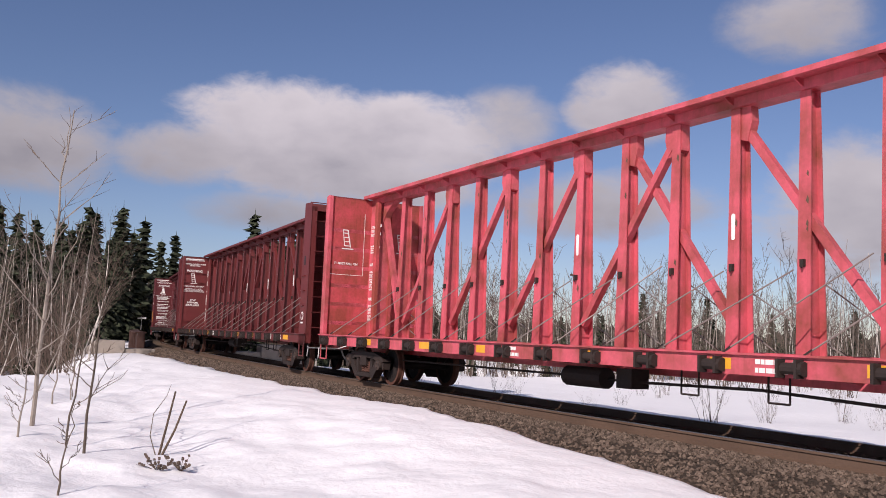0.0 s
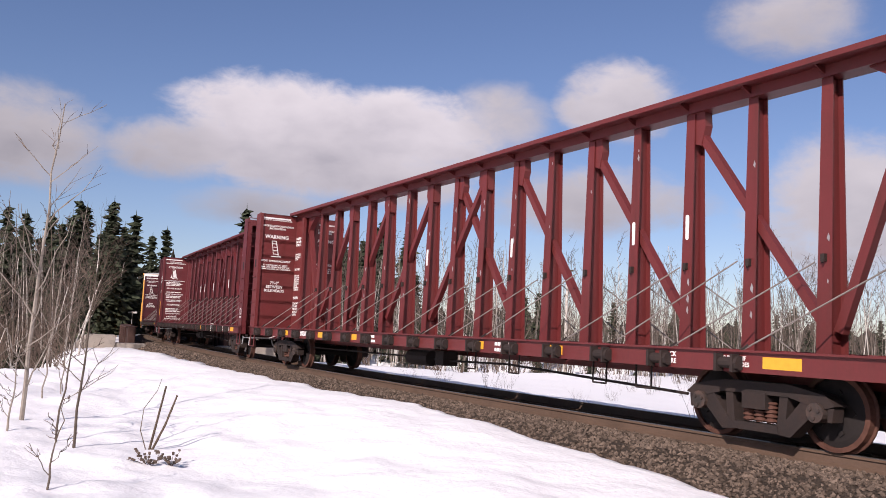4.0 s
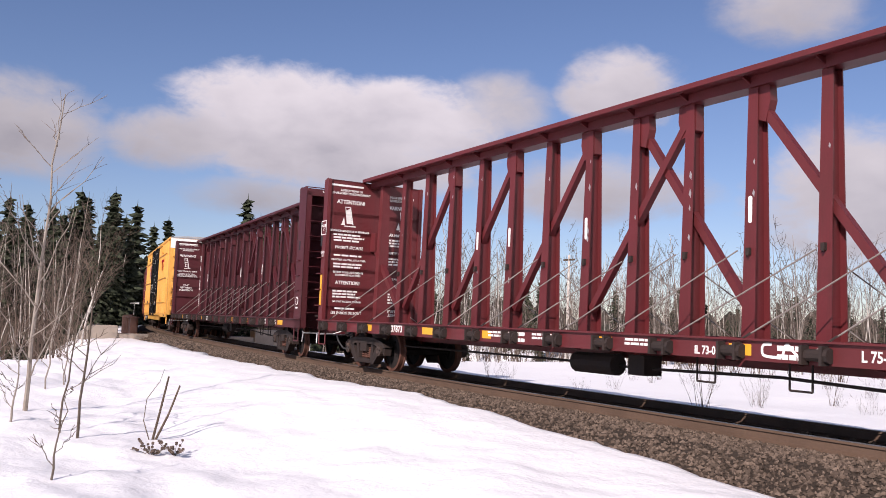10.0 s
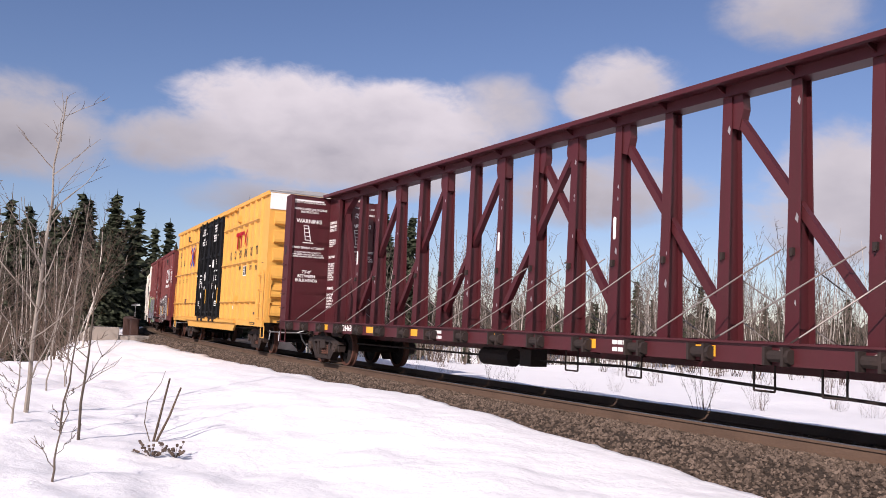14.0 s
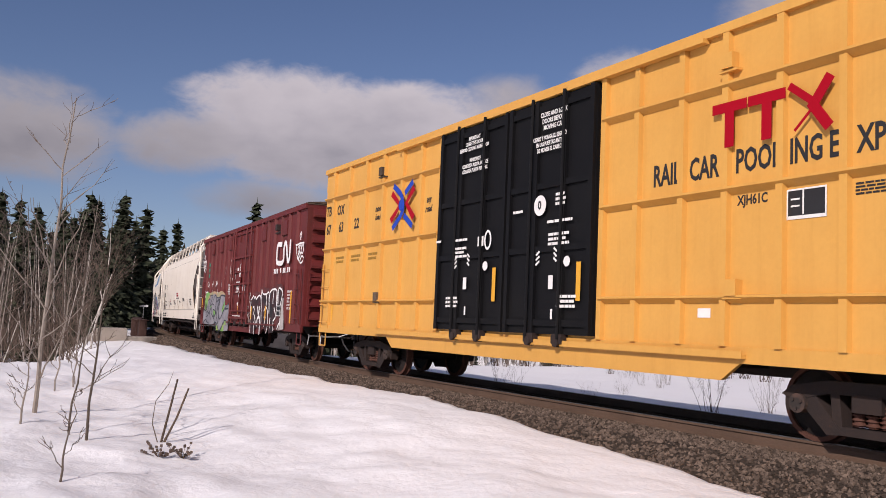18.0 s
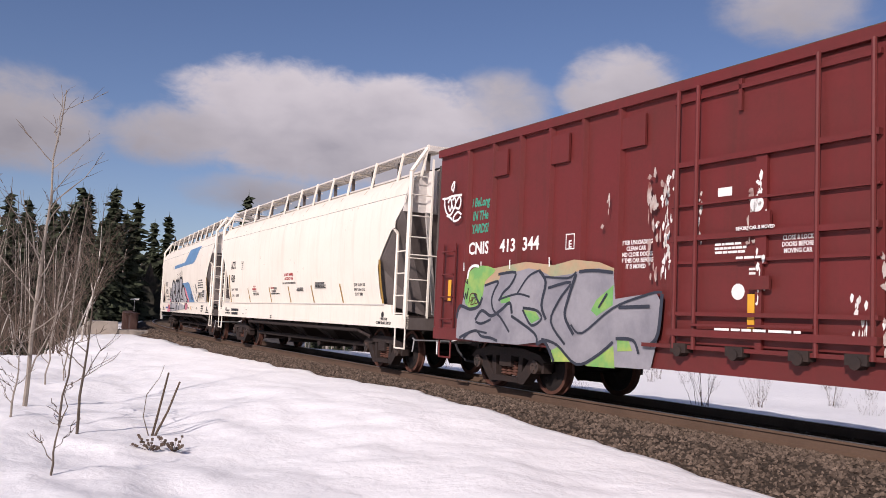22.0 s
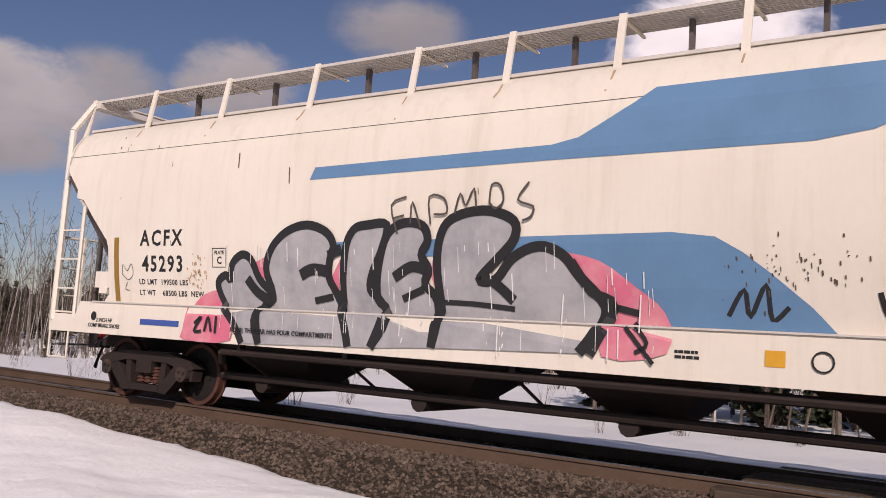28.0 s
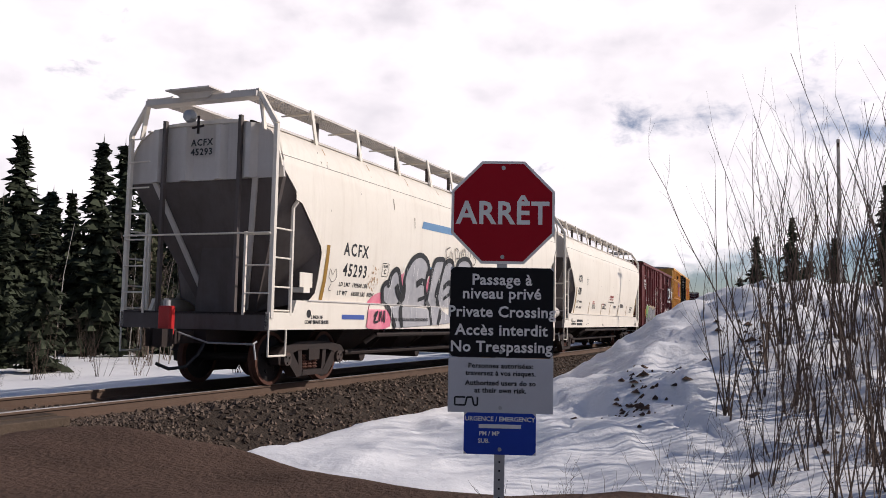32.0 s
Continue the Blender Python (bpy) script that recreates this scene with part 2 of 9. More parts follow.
# ---- materials ----
def material(name, base, rough=0.6, metal=0.0, grain=(40.0, 0.12), stain=(1.6, 0.2), stain_to=None, bump=(0.0, 60.0), spread=0.0, coords="Object", streak=0.0, spec=0.4):
    """A Principled surface: grain and stains vary the colour at two scales, streak draws rust and dirt downwards."""
    mat = bpy.data.materials.new(name)
    mat.use_nodes = True
    mat.node_tree.nodes.clear()
    N = Nodes(mat.node_tree)
    vec = N.n("ShaderNodeTexCoord").outputs[coords]
    dark = tuple(c * 0.45 for c in base) if stain_to is None else stain_to
    g = N.noise(vec, grain[0], 3.0)
    s = N.noise(vec, stain[0], 5.0, 0.62)
    col = N.mix(N.m("MULTIPLY", N.n("ShaderNodeMapRange", {0: s, 1: 0.42, 2: 0.72, 3: 0.0, 4: 1.0}).outputs[0], min(1.0, stain[1] * 2)), base, dark)
    if streak:
        long_vec = N.n("ShaderNodeMapping", {"Vector": vec, "Scale": (2.2, 2.2, 0.16)}).outputs[0]
        st = N.noise(long_vec, 2.4, 5.0, 0.65)
        col = N.mix(N.n("ShaderNodeMapRange", {0: st, 1: 0.5, 2: 0.78, 3: 0.0, 4: streak}).outputs[0], col, dark)
    hsv = N.n("ShaderNodeHueSaturation", {"Color": col, "Value": N.m("ADD", N.m("MULTIPLY", N.m("SUBTRACT", g, 0.5), grain[1] * 2), 1.0)}).outputs[0]
    if spread:
        rnd = N.n("ShaderNodeObjectInfo").outputs["Random"]
        isl = N.n("ShaderNodeNewGeometry").outputs["Random Per Island"]
        both = N.m("FRACT", N.m("ADD", rnd, isl))
        hsv = N.n("ShaderNodeHueSaturation", {"Color": hsv, "Value": N.m("ADD", N.m("MULTIPLY", N.m("SUBTRACT", both, 0.5), spread * 2), 1.0)}).outputs[0]
    ro = N.m("ADD", rough - 0.08, N.m("MULTIPLY", s, 0.16), clamp=True)
    bs = N.n("ShaderNodeBsdfPrincipled", {"Base Color": hsv, "Roughness": ro, "Metallic": metal})
    bs.inputs["Specular IOR Level"].default_value = spec
    if bump[0]:
        h = N.noise(vec, bump[1], 5.0, 0.6)
        b = N.n("ShaderNodeBump", {"Height": h, "Strength": 1.0, "Distance": bump[0]})
        mat.node_tree.links.new(b.outputs[0], bs.inputs["Normal"])
    N.n("ShaderNodeOutputMaterial", {0: bs.outputs[0]})
    return mat


M = {}
M["snow"] = material("snow", (0.88, 0.87, 0.87), 0.75, grain=(9.0, 0.03), stain=(0.5, 0.06), stain_to=(0.76, 0.75, 0.75), bump=(0.04, 2.6), spec=0.25)
M["snow_old"] = material("old_snow", (0.82, 0.81, 0.82), 0.8, grain=(6.0, 0.05), stain=(0.25, 0.25), stain_to=(0.3, 0.26, 0.22), bump=(0.06, 3.0), spec=0.2)
M["soil"] = material("soil", (0.105, 0.066, 0.049), 0.95, grain=(30.0, 0.3), stain=(0.8, 0.3), bump=(0.05, 14.0), spec=0.1)
M["ballast"] = material("ballast_bed", (0.06, 0.045, 0.035), 0.95, grain=(18.0, 0.45), stain=(1.2, 0.25), bump=(0.05, 22.0), spec=0.15)
M["stone"] = material("crushed_stone", (0.13, 0.095, 0.073), 0.9, grain=(30.0, 0.25), stain=(3.0, 0.3), spread=0.55, spec=0.15)
M["tie"] = material("weathered_tie_wood", (0.10, 0.072, 0.052), 0.9, grain=(26.0, 0.3), stain=(3.0, 0.3), bump=(0.01, 40.0), spread=0.25, spec=0.15)
M["rail"] = material("rusty_rail_steel", (0.12, 0.075, 0.052), 0.75, grain=(30.0, 0.15), stain=(2.0, 0.2), spec=0.3)
M["railhead"] = material("worn_rail_head", (0.32, 0.30, 0.29), 0.38, 0.9, grain=(30.0, 0.05), stain=(2.0, 0.1))
M["concrete"] = material("weathered_concrete", (0.34, 0.295, 0.25), 0.9, grain=(20.0, 0.12), stain=(0.7, 0.3), stain_to=(0.2, 0.16, 0.13), bump=(0.01, 25.0), spec=0.2)
M["girder"] = material("rust_brown_girder_paint", (0.075, 0.04, 0.032), 0.8, grain=(12.0, 0.2), stain=(1.0, 0.3), spec=0.2)
M["bark"] = material("grey_bark", (0.14, 0.112, 0.09), 0.95, grain=(30.0, 0.3), stain=(3.0, 0.3), spread=0.25, bump=(0.01, 50.0), spec=0.1)
M["birch"] = material("pale_birch_bark", (0.52, 0.48, 0.43), 0.85, grain=(12.0, 0.2), stain=(5.0, 0.4), stain_to=(0.13, 0.10, 0.08), spread=0.2, spec=0.15)
M["twig"] = material("brown_twigs", (0.12, 0.088, 0.07), 0.9, grain=(20.0, 0.2), stain=(2.0, 0.2), spread=0.3, spec=0.1)
M["needle"] = material("dark_spruce_needles", (0.042, 0.05, 0.03), 0.8, grain=(14.0, 0.35), stain=(1.2, 0.3), spread=0.45, spec=0.15)
M["pine"] = material("olive_pine_needles", (0.062, 0.064, 0.034), 0.8, grain=(14.0, 0.35), stain=(1.2, 0.3), spread=0.45, spec=0.15)
M["slim_twig"] = material("grey_brown_fine_twigs", (0.125, 0.098, 0.083), 0.9, grain=(8.0, 0.2), stain=(0.4, 0.3), stain_to=(0.075, 0.058, 0.05), spread=0.35, spec=0.1)
M["grass"] = material("dry_grass", (0.28, 0.21, 0.12), 0.9, grain=(20.0, 0.2), spread=0.35, spec=0.1)
# painted steel of the cars
M["maroon"] = material("maroon_car_paint", (0.135, 0.022, 0.022), 0.5, grain=(30.0, 0.1), stain=(0.9, 0.16), stain_to=(0.07, 0.02, 0.016), streak=0.5)
M["maroon2"] = material("darker_maroon_car_paint", (0.115, 0.017, 0.02), 0.5, grain=(30.0, 0.1), stain=(0.9, 0.16), stain_to=(0.06, 0.016, 0.014), streak=0.5)
M["pink"] = material("faded_red_car_paint", (0.58, 0.10, 0.13), 0.55, grain=(20.0, 0.14), stain=(1.4, 0.5), stain_to=(0.22, 0.055, 0.035), streak=0.6)
M["yellow"] = material("amber_yellow_car_paint", (0.66, 0.345, 0.075), 0.5, grain=(18.0, 0.05), stain=(0.8, 0.1), stain_to=(0.42, 0.19, 0.03), streak=0.25)
M["black"] = material("black_door_paint", (0.006, 0.006, 0.007), 0.6, grain=(20.0, 0.3), stain=(1.0, 0.2), stain_to=(0.014, 0.013, 0.012), spec=0.15)
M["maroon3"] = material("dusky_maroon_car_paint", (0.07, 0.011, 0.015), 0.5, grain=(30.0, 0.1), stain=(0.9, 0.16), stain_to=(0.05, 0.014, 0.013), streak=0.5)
M["red"] = material("box_red_car_paint", (0.135, 0.018, 0.017), 0.55, grain=(20.0, 0.12), stain=(0.9, 0.25), stain_to=(0.08, 0.02, 0.015), streak=0.5)
M["cream"] = material("cream_white_car_paint", (0.80, 0.735, 0.635), 0.5, grain=(16.0, 0.03), stain=(0.7, 0.08), stain_to=(0.5, 0.42, 0.32), streak=0.3)
# greyer than cream, used on hopper ends, walkways and fittings
M["cream_grey"] = material("grey_white_paint", (0.62, 0.58, 0.54), 0.6, grain=(16.0, 0.05), stain=(0.7, 0.15), stain_to=(0.35, 0.3, 0.25), streak=0.3)
# dirty grey end steel, its colour darkened to stand for shade under hopper ends
M["slope"] = material("shade_darkened_grey", (0.115, 0.095, 0.088), 0.65, grain=(14.0, 0.1), stain=(0.8, 0.35), stain_to=(0.055, 0.04, 0.034), streak=0.5)
M["white"] = material("white_marking_paint", (0.78, 0.77, 0.74), 0.6, grain=(20.0, 0.06), stain=(4.0, 0.12), stain_to=(0.4, 0.36, 0.33))
M["ink"] = material("black_marking_paint", (0.02, 0.02, 0.022), 0.6, grain=(20.0, 0.1))
M["blue"] = material("steel_blue_stripe_paint", (0.12, 0.25, 0.42), 0.55, grain=(20.0, 0.05), stain=(1.0, 0.12))
M["orange"] = material("amber_reflector_tape", (0.72, 0.36, 0.03), 0.45, grain=(20.0, 0.06), stain=(6.0, 0.1))
M["ochre"] = material("ochre_reflector_strip", (0.31, 0.17, 0.025), 0.5, grain=(20.0, 0.06), stain=(6.0, 0.15))
M["iron"] = material("dark_truck_iron", (0.024, 0.016, 0.014), 0.8, grain=(24.0, 0.25), stain=(4.0, 0.4), stain_to=(0.038, 0.022, 0.017), bump=(0.004, 60.0))
M["wheel"] = material("rusty_wheel_steel", (0.017, 0.012, 0.011), 0.8, 0.0, grain=(24.0, 0.2), stain=(4.0, 0.3))
M["tread"] = material("bright_wheel_tread", (0.4, 0.38, 0.36), 0.35, 0.9)
M["galv"] = material("galvanised_steel", (0.45, 0.45, 0.45), 0.5, 0.6, grain=(20.0, 0.08), stain=(3.0, 0.2))
M["cable"] = material("steel_cable", (0.27, 0.24, 0.22), 0.6, 0.4, grain=(30.0, 0.2))
M["signred"] = material("deep_red_sign_sheeting", (0.36, 0.004, 0.014), 0.45, grain=(30.0, 0.03), stain=(3.0, 0.04), spec=0.12)
M["signblack"] = material("black_sign_sheeting", (0.013, 0.013, 0.015), 0.5, grain=(30.0, 0.1), stain=(3.0, 0.05), spec=0.08)
M["signgrey"] = material("pale_grey_sign_sheeting", (0.55, 0.55, 0.57), 0.5, grain=(30.0, 0.03), stain=(3.0, 0.04), spec=0.12)
M["signblue"] = material("blue_sign_sheeting", (0.02, 0.06, 0.38), 0.5, grain=(30.0, 0.03), stain=(3.0, 0.04), spec=0.12)

M["rustpaint"] = material("rust_stained_faded_paint", (0.27, 0.06, 0.045), 0.75, grain=(16.0, 0.25), stain=(1.3, 0.8), stain_to=(0.56, 0.08, 0.10), streak=0.6, spec=0.2)
M["rustrun"] = material("thin_rust_run", (0.52, 0.36, 0.22), 0.7, grain=(16.0, 0.15), stain=(5.0, 0.3), stain_to=(0.3, 0.14, 0.07), spec=0.2)
M["sapling"] = material("grey_sapling_bark", (0.27, 0.235, 0.20), 0.9, grain=(18.0, 0.25), stain=(4.0, 0.35), stain_to=(0.12, 0.095, 0.08), spec=0.1)
M["spring"] = material("rusty_red_spring_steel", (0.11, 0.05, 0.036), 0.75, grain=(24.0, 0.2), stain=(5.0, 0.3), spec=0.2)
M["bearing"] = material("grey_bearing_steel", (0.034, 0.027, 0.024), 0.7, 0.0, grain=(24.0, 0.2), stain=(5.0, 0.4), stain_to=(0.13, 0.07, 0.05))
M["far_needle"] = material("deep_wood_needles", (0.026, 0.028, 0.022), 0.9, grain=(2.0, 0.5), stain=(0.3, 0.5), stain_to=(0.075, 0.06, 0.05), spread=0.5, spec=0.05)
# ---- ground, track bed, rails ----
def lat_along(x, y):
    """(s, lat) of a place near the track."""
    i = int(np.argmin((TX - x) ** 2 + (TY - y) ** 2))
    h = TH[i]
    dx, dy = x - TX[i], y - TY[i]
    return TS[i] + dx * math.cos(h) + dy * math.sin(h), -dx * math.sin(h) + dy * math.cos(h)


def smooth(a, b, x):
    u = min(1.0, max(0.0, (x - a) / (b - a)))
    return u * u * (3 - 2 * u)


CREST_S = [-120.0, -60.0, -50.0, -40.0, -27.0, -23.0, -16.0, -14.0, -11.0, -9.0, -7.0, -4.0, -2.0, 6.5, 8.5, 13.0, 19.0, 26.0, 40.0]
CREST_Z = [-0.5, -0.5, -0.42, -0.26, -0.16, -0.16, -0.13, -0.07, -0.11, -0.24, -0.36, -0.45, -0.55, -0.50, -0.42, -0.46, -0.42, -0.05, 0.4]


def on_road(s, lat):
    """How much a place belongs to the dirt road of the private crossing."""
    return smooth(-3.2, -1.8, s) * smooth(8.7, 7.3, s - 0.35 * math.sin(lat * 1.3) - 0.5 * smooth(-3.2, -2.0, lat)) * smooth(-1.2, -2.2, lat)


def ground_z(x, y):
    s, lat = lat_along(x, y)
    n = noise.noise(Vector((x * 0.22, y * 0.22, 0.0))) * 0.10 + noise.noise(Vector((x * 0.6, y * 1.1, 3.0))) * 0.055 + noise.noise(Vector((x * 1.7, y * 2.4, 7.0))) * 0.03 + noise.noise(Vector((x * 4.0, y * 5.0, 8.0))) * 0.012
    if lat > 0:
        z = -0.75 - smooth(6, 16, lat) * 0.35 + n * smooth(2.5, 6, lat)
        z -= 3.0 * smooth(-48, -56, s) * smooth(-86, -76, s) * smooth(3.0, 9.0, lat)
        return z
    crest = float(np.interp(s, CREST_S, CREST_Z))
    field = -0.5 + n
    wave = 0.16 * noise.noise(Vector((s * 0.55, 0.0, 5.0))) + 0.09 * noise.noise(Vector((s * 2.2, lat, 9.0))) + 0.05 * noise.noise(Vector((s * 6.0, lat * 2, 4.0)))
    wave -= 0.62 * smooth(5.0, 9.0, s)
    up = smooth(-2.1 + wave, -2.6 + wave, lat)
    back = smooth(-3.0, -7.0, lat)
    z = -1.0 * (1 - up) + up * (crest * (1 - back) + field * back + n * 0.75)
    # ploughed pile past the crossing sign
    z += 2.5 * smooth(9.0, 20.0, s) * smooth(-3.2, -8.0, lat)
    lump = smooth(8.0, 12.0, s) * smooth(-3.0, -5.0, lat) * smooth(40.0, 30.0, s)
    z += lump * (0.24 * noise.noise(Vector((x * 0.75, y * 0.75, 11.0))) + 0.16 * noise.noise(Vector((x * 1.9, y * 1.9, 13.0))) + 0.07 * noise.noise(Vector((x * 4.5, y * 4.5, 17.0))))
    # the field falls away to the brushy stream bank
    z -= 2.6 * smooth(-28, -44, s) * smooth(-5.5, -10, lat)
    # stream gap under the bridge
    z -= 4.0 * smooth(-50, -57, s) * smooth(-86, -78, s) * smooth(-3.5, -8.0, lat)
    r = on_road(s, lat)
    return z * (1 - r) + (-0.62) * r


def build_ground():
    # fine sheet near the camera, coarse sheet to the horizon, one mesh
    xs = np.concatenate([np.linspace(-3000, -140, 26), np.linspace(-130, -45, 50)[:-1], np.linspace(-45, -16, 80)[:-1], np.linspace(-16, 16, 200)[:-1], np.linspace(16, 30, 70)[:-1], np.linspace(30, 45, 40)[:-1], np.linspace(45, 110, 40), np.linspace(120, 3000, 26)])
    ys = np.concatenate([np.linspace(-3000, -40, 20), np.linspace(-36, -14, 18)[:-1], np.linspace(-14, -5, 64)[:-1], np.linspace(-5, -1.5, 36)[:-1], np.linspace(-1.5, 8, 30)[:-1], np.linspace(8, 70, 60), np.linspace(78, 3000, 26)])
    nx, ny = len(xs), len(ys)
    verts = []
    for y in ys:
        for x in xs:
            verts.append((x, y, ground_z(x, y) if -170 < x < 170 and -60 < y < 120 else -1.0))
    faces = [(j * nx + i, j * nx + i + 1, (j + 1) * nx + i + 1, (j + 1) * nx + i) for j in range(ny - 1) for i in range(nx - 1)]
    me = bpy.data.meshes.new("ground")
    me.from_pydata(verts, [], faces)
    me.materials.append(M["snow"])
    for p in me.polygons:
        p.use_smooth = True
    return tagged(new("ground", me), "sunlit spring snow cover with melting crust", "snow", kind="structure")


def strip(name, profile, s0, s1, step, mat, label, category):
    """A long body that follows the track; profile: (lat, z) points, closed."""
    g = Geo()
    secs = []
    for s in np.arange(s0, s1 + 0.01, step):
        secs.append([on_track(s, a, z) for a, z in profile])
    g.loft(secs)
    return tagged(new(name, g.mesh(name, mat)), label, category, kind="structure")


build_ground()


def build_road():
    g = Geo()
    secs = []
    for s in np.linspace(-3.0, 9.6, 48):
        row = []
        for lat in np.linspace(-16.0, -1.55, 44):
            p = on_track(s, lat)
            r = on_road(s, min(lat, -2.2))
            z = -0.32 + 0.18 * smooth(-4.5, -1.8, lat) + 0.05 * noise.noise(Vector((p.x * 0.8, p.y * 0.8, 2.0))) + 0.02 * noise.noise(Vector((p.x * 3.5, p.y * 3.5, 2.0)))
            row.append((p.x, p.y, z * r - 0.95 * (1 - r)))
        secs.append(row)
    g.loft(secs, closed=False, caps=False)
    return tagged(new("road", g.mesh("road", M["soil"], True)), "muddy dirt road of the private crossing", "road", kind="structure")


build_road()
strip("ballast_bed", [(-4.4, -1.3), (-3.6, -0.9), (-1.75, -0.17), (1.75, -0.17), (3.2, -0.7), (3.9, -1.2)], -200, 150, 1.0, M["ballast"], "grey-brown crushed stone track bed", "ballast")
for side in (-1, 1):
    c = side * 0.755
    strip("rail", [(c - 0.07, -0.17), (c + 0.07, -0.17), (c + 0.07, -0.155), (c + 0.012, -0.13), (c + 0.012, -0.04), (c + 0.036, -0.035), (c + 0.036, -0.006), (c - 0.036, -0.006), (c - 0.036, -0.035), (c - 0.012, -0.04), (c - 0.012, -0.13), (c - 0.07, -0.155)],
          -200, 150, 1.0, M["rail"], "rusty steel rail on wooden ties", "rail")
    strip("rail_head", [(c - 0.034, -0.006), (c + 0.034, -0.006), (c + 0.03, 0.0), (c - 0.03, 0.0)], -200, 150, 1.0, M["railhead"], "bright worn top of the rail", "rail")
# ---- lettering and shared car parts ----
_text_cache = {}


def lettering(body, size, mat, parent, x, z, y, name="lettering", align="CENTER", face="near", squeeze=1.0, shear=0.0, width=None, label="", spacing=1.0):
    """Raised paint lettering on a side (near: faces -y) or an end (front: faces +x, rear: faces -x)."""
    key = (body, size, mat.name, align, squeeze, shear, spacing)
    if key not in _text_cache:
        cu = bpy.data.curves.new("lettering", "FONT")
        cu.body, cu.size, cu.align_x, cu.align_y, cu.extrude, cu.shear = body, size, align, "CENTER", 0.0015, shear
        cu.space_character = spacing
        cu.resolution_u = 2
        cu.offset = size * 0.024
        tmp = bpy.data.objects.new("tmp_text", cu)
        me = bpy.data.meshes.new_from_object(tmp)
        bpy.data.objects.remove(tmp)
        bpy.data.curves.remove(cu)
        if squeeze != 1.0:
            me.transform(Matrix.Diagonal((squeeze, 1, 1, 1)))
        me.materials.clear()
        me.materials.append(mat)
        _text_cache[key] = me
    turn = {"near": pose(x, y, z, 90, 0, 0), "front": pose(x, y, z, 90, 0, 90), "rear": pose(x, y, z, 90, 0, -90)}[face]
    return part(name, _text_cache[key], mat, parent, label, at=turn)


def bars(rows, mat, parent, x, z, y, face="near", name="small_print", label=""):
    """Plain bars for small print: rows of (u, v, width, height) about (x, z)."""
    g = Geo()
    for u, v, w, h in rows:
        g.box(u - w / 2, u + w / 2, -0.0015, 0.0015, v - h / 2, v + h / 2)
    turn = {"near": pose(x, y, z), "front": pose(x, y, z, 0, 0, 90), "rear": pose(x, y, z, 0, 0, -90)}[face]
    return part(name, g, mat, parent, label, at=turn)


def print_rows(n, w, h, seed, words=3):
    """Rows of short bars that stand for unreadable print."""
    rnd = random.Random(seed)
    out = []
    for i in range(n):
        u = -w / 2
        lim = w / 2 * rnd.uniform(0.55, 1.0)
        while u < lim - 0.02:
            k = min(rnd.uniform(0.1, 0.3) * w, lim - u)
            out.append((u + k / 2, -i * h * 1.7, k * 0.86, h))
            u += k
    return out


def spring_geo(cx, y):
    prof = [(0.055, 0.262)]
    for k in range(5):
        z = 0.27 + k * 0.052
        prof += [(0.055, z), (0.078, z + 0.012), (0.078, z + 0.024), (0.055, z + 0.036)]
    return Geo().lathe(prof, (cx, y, 0), "z", 10)


_truck_meshes = {}


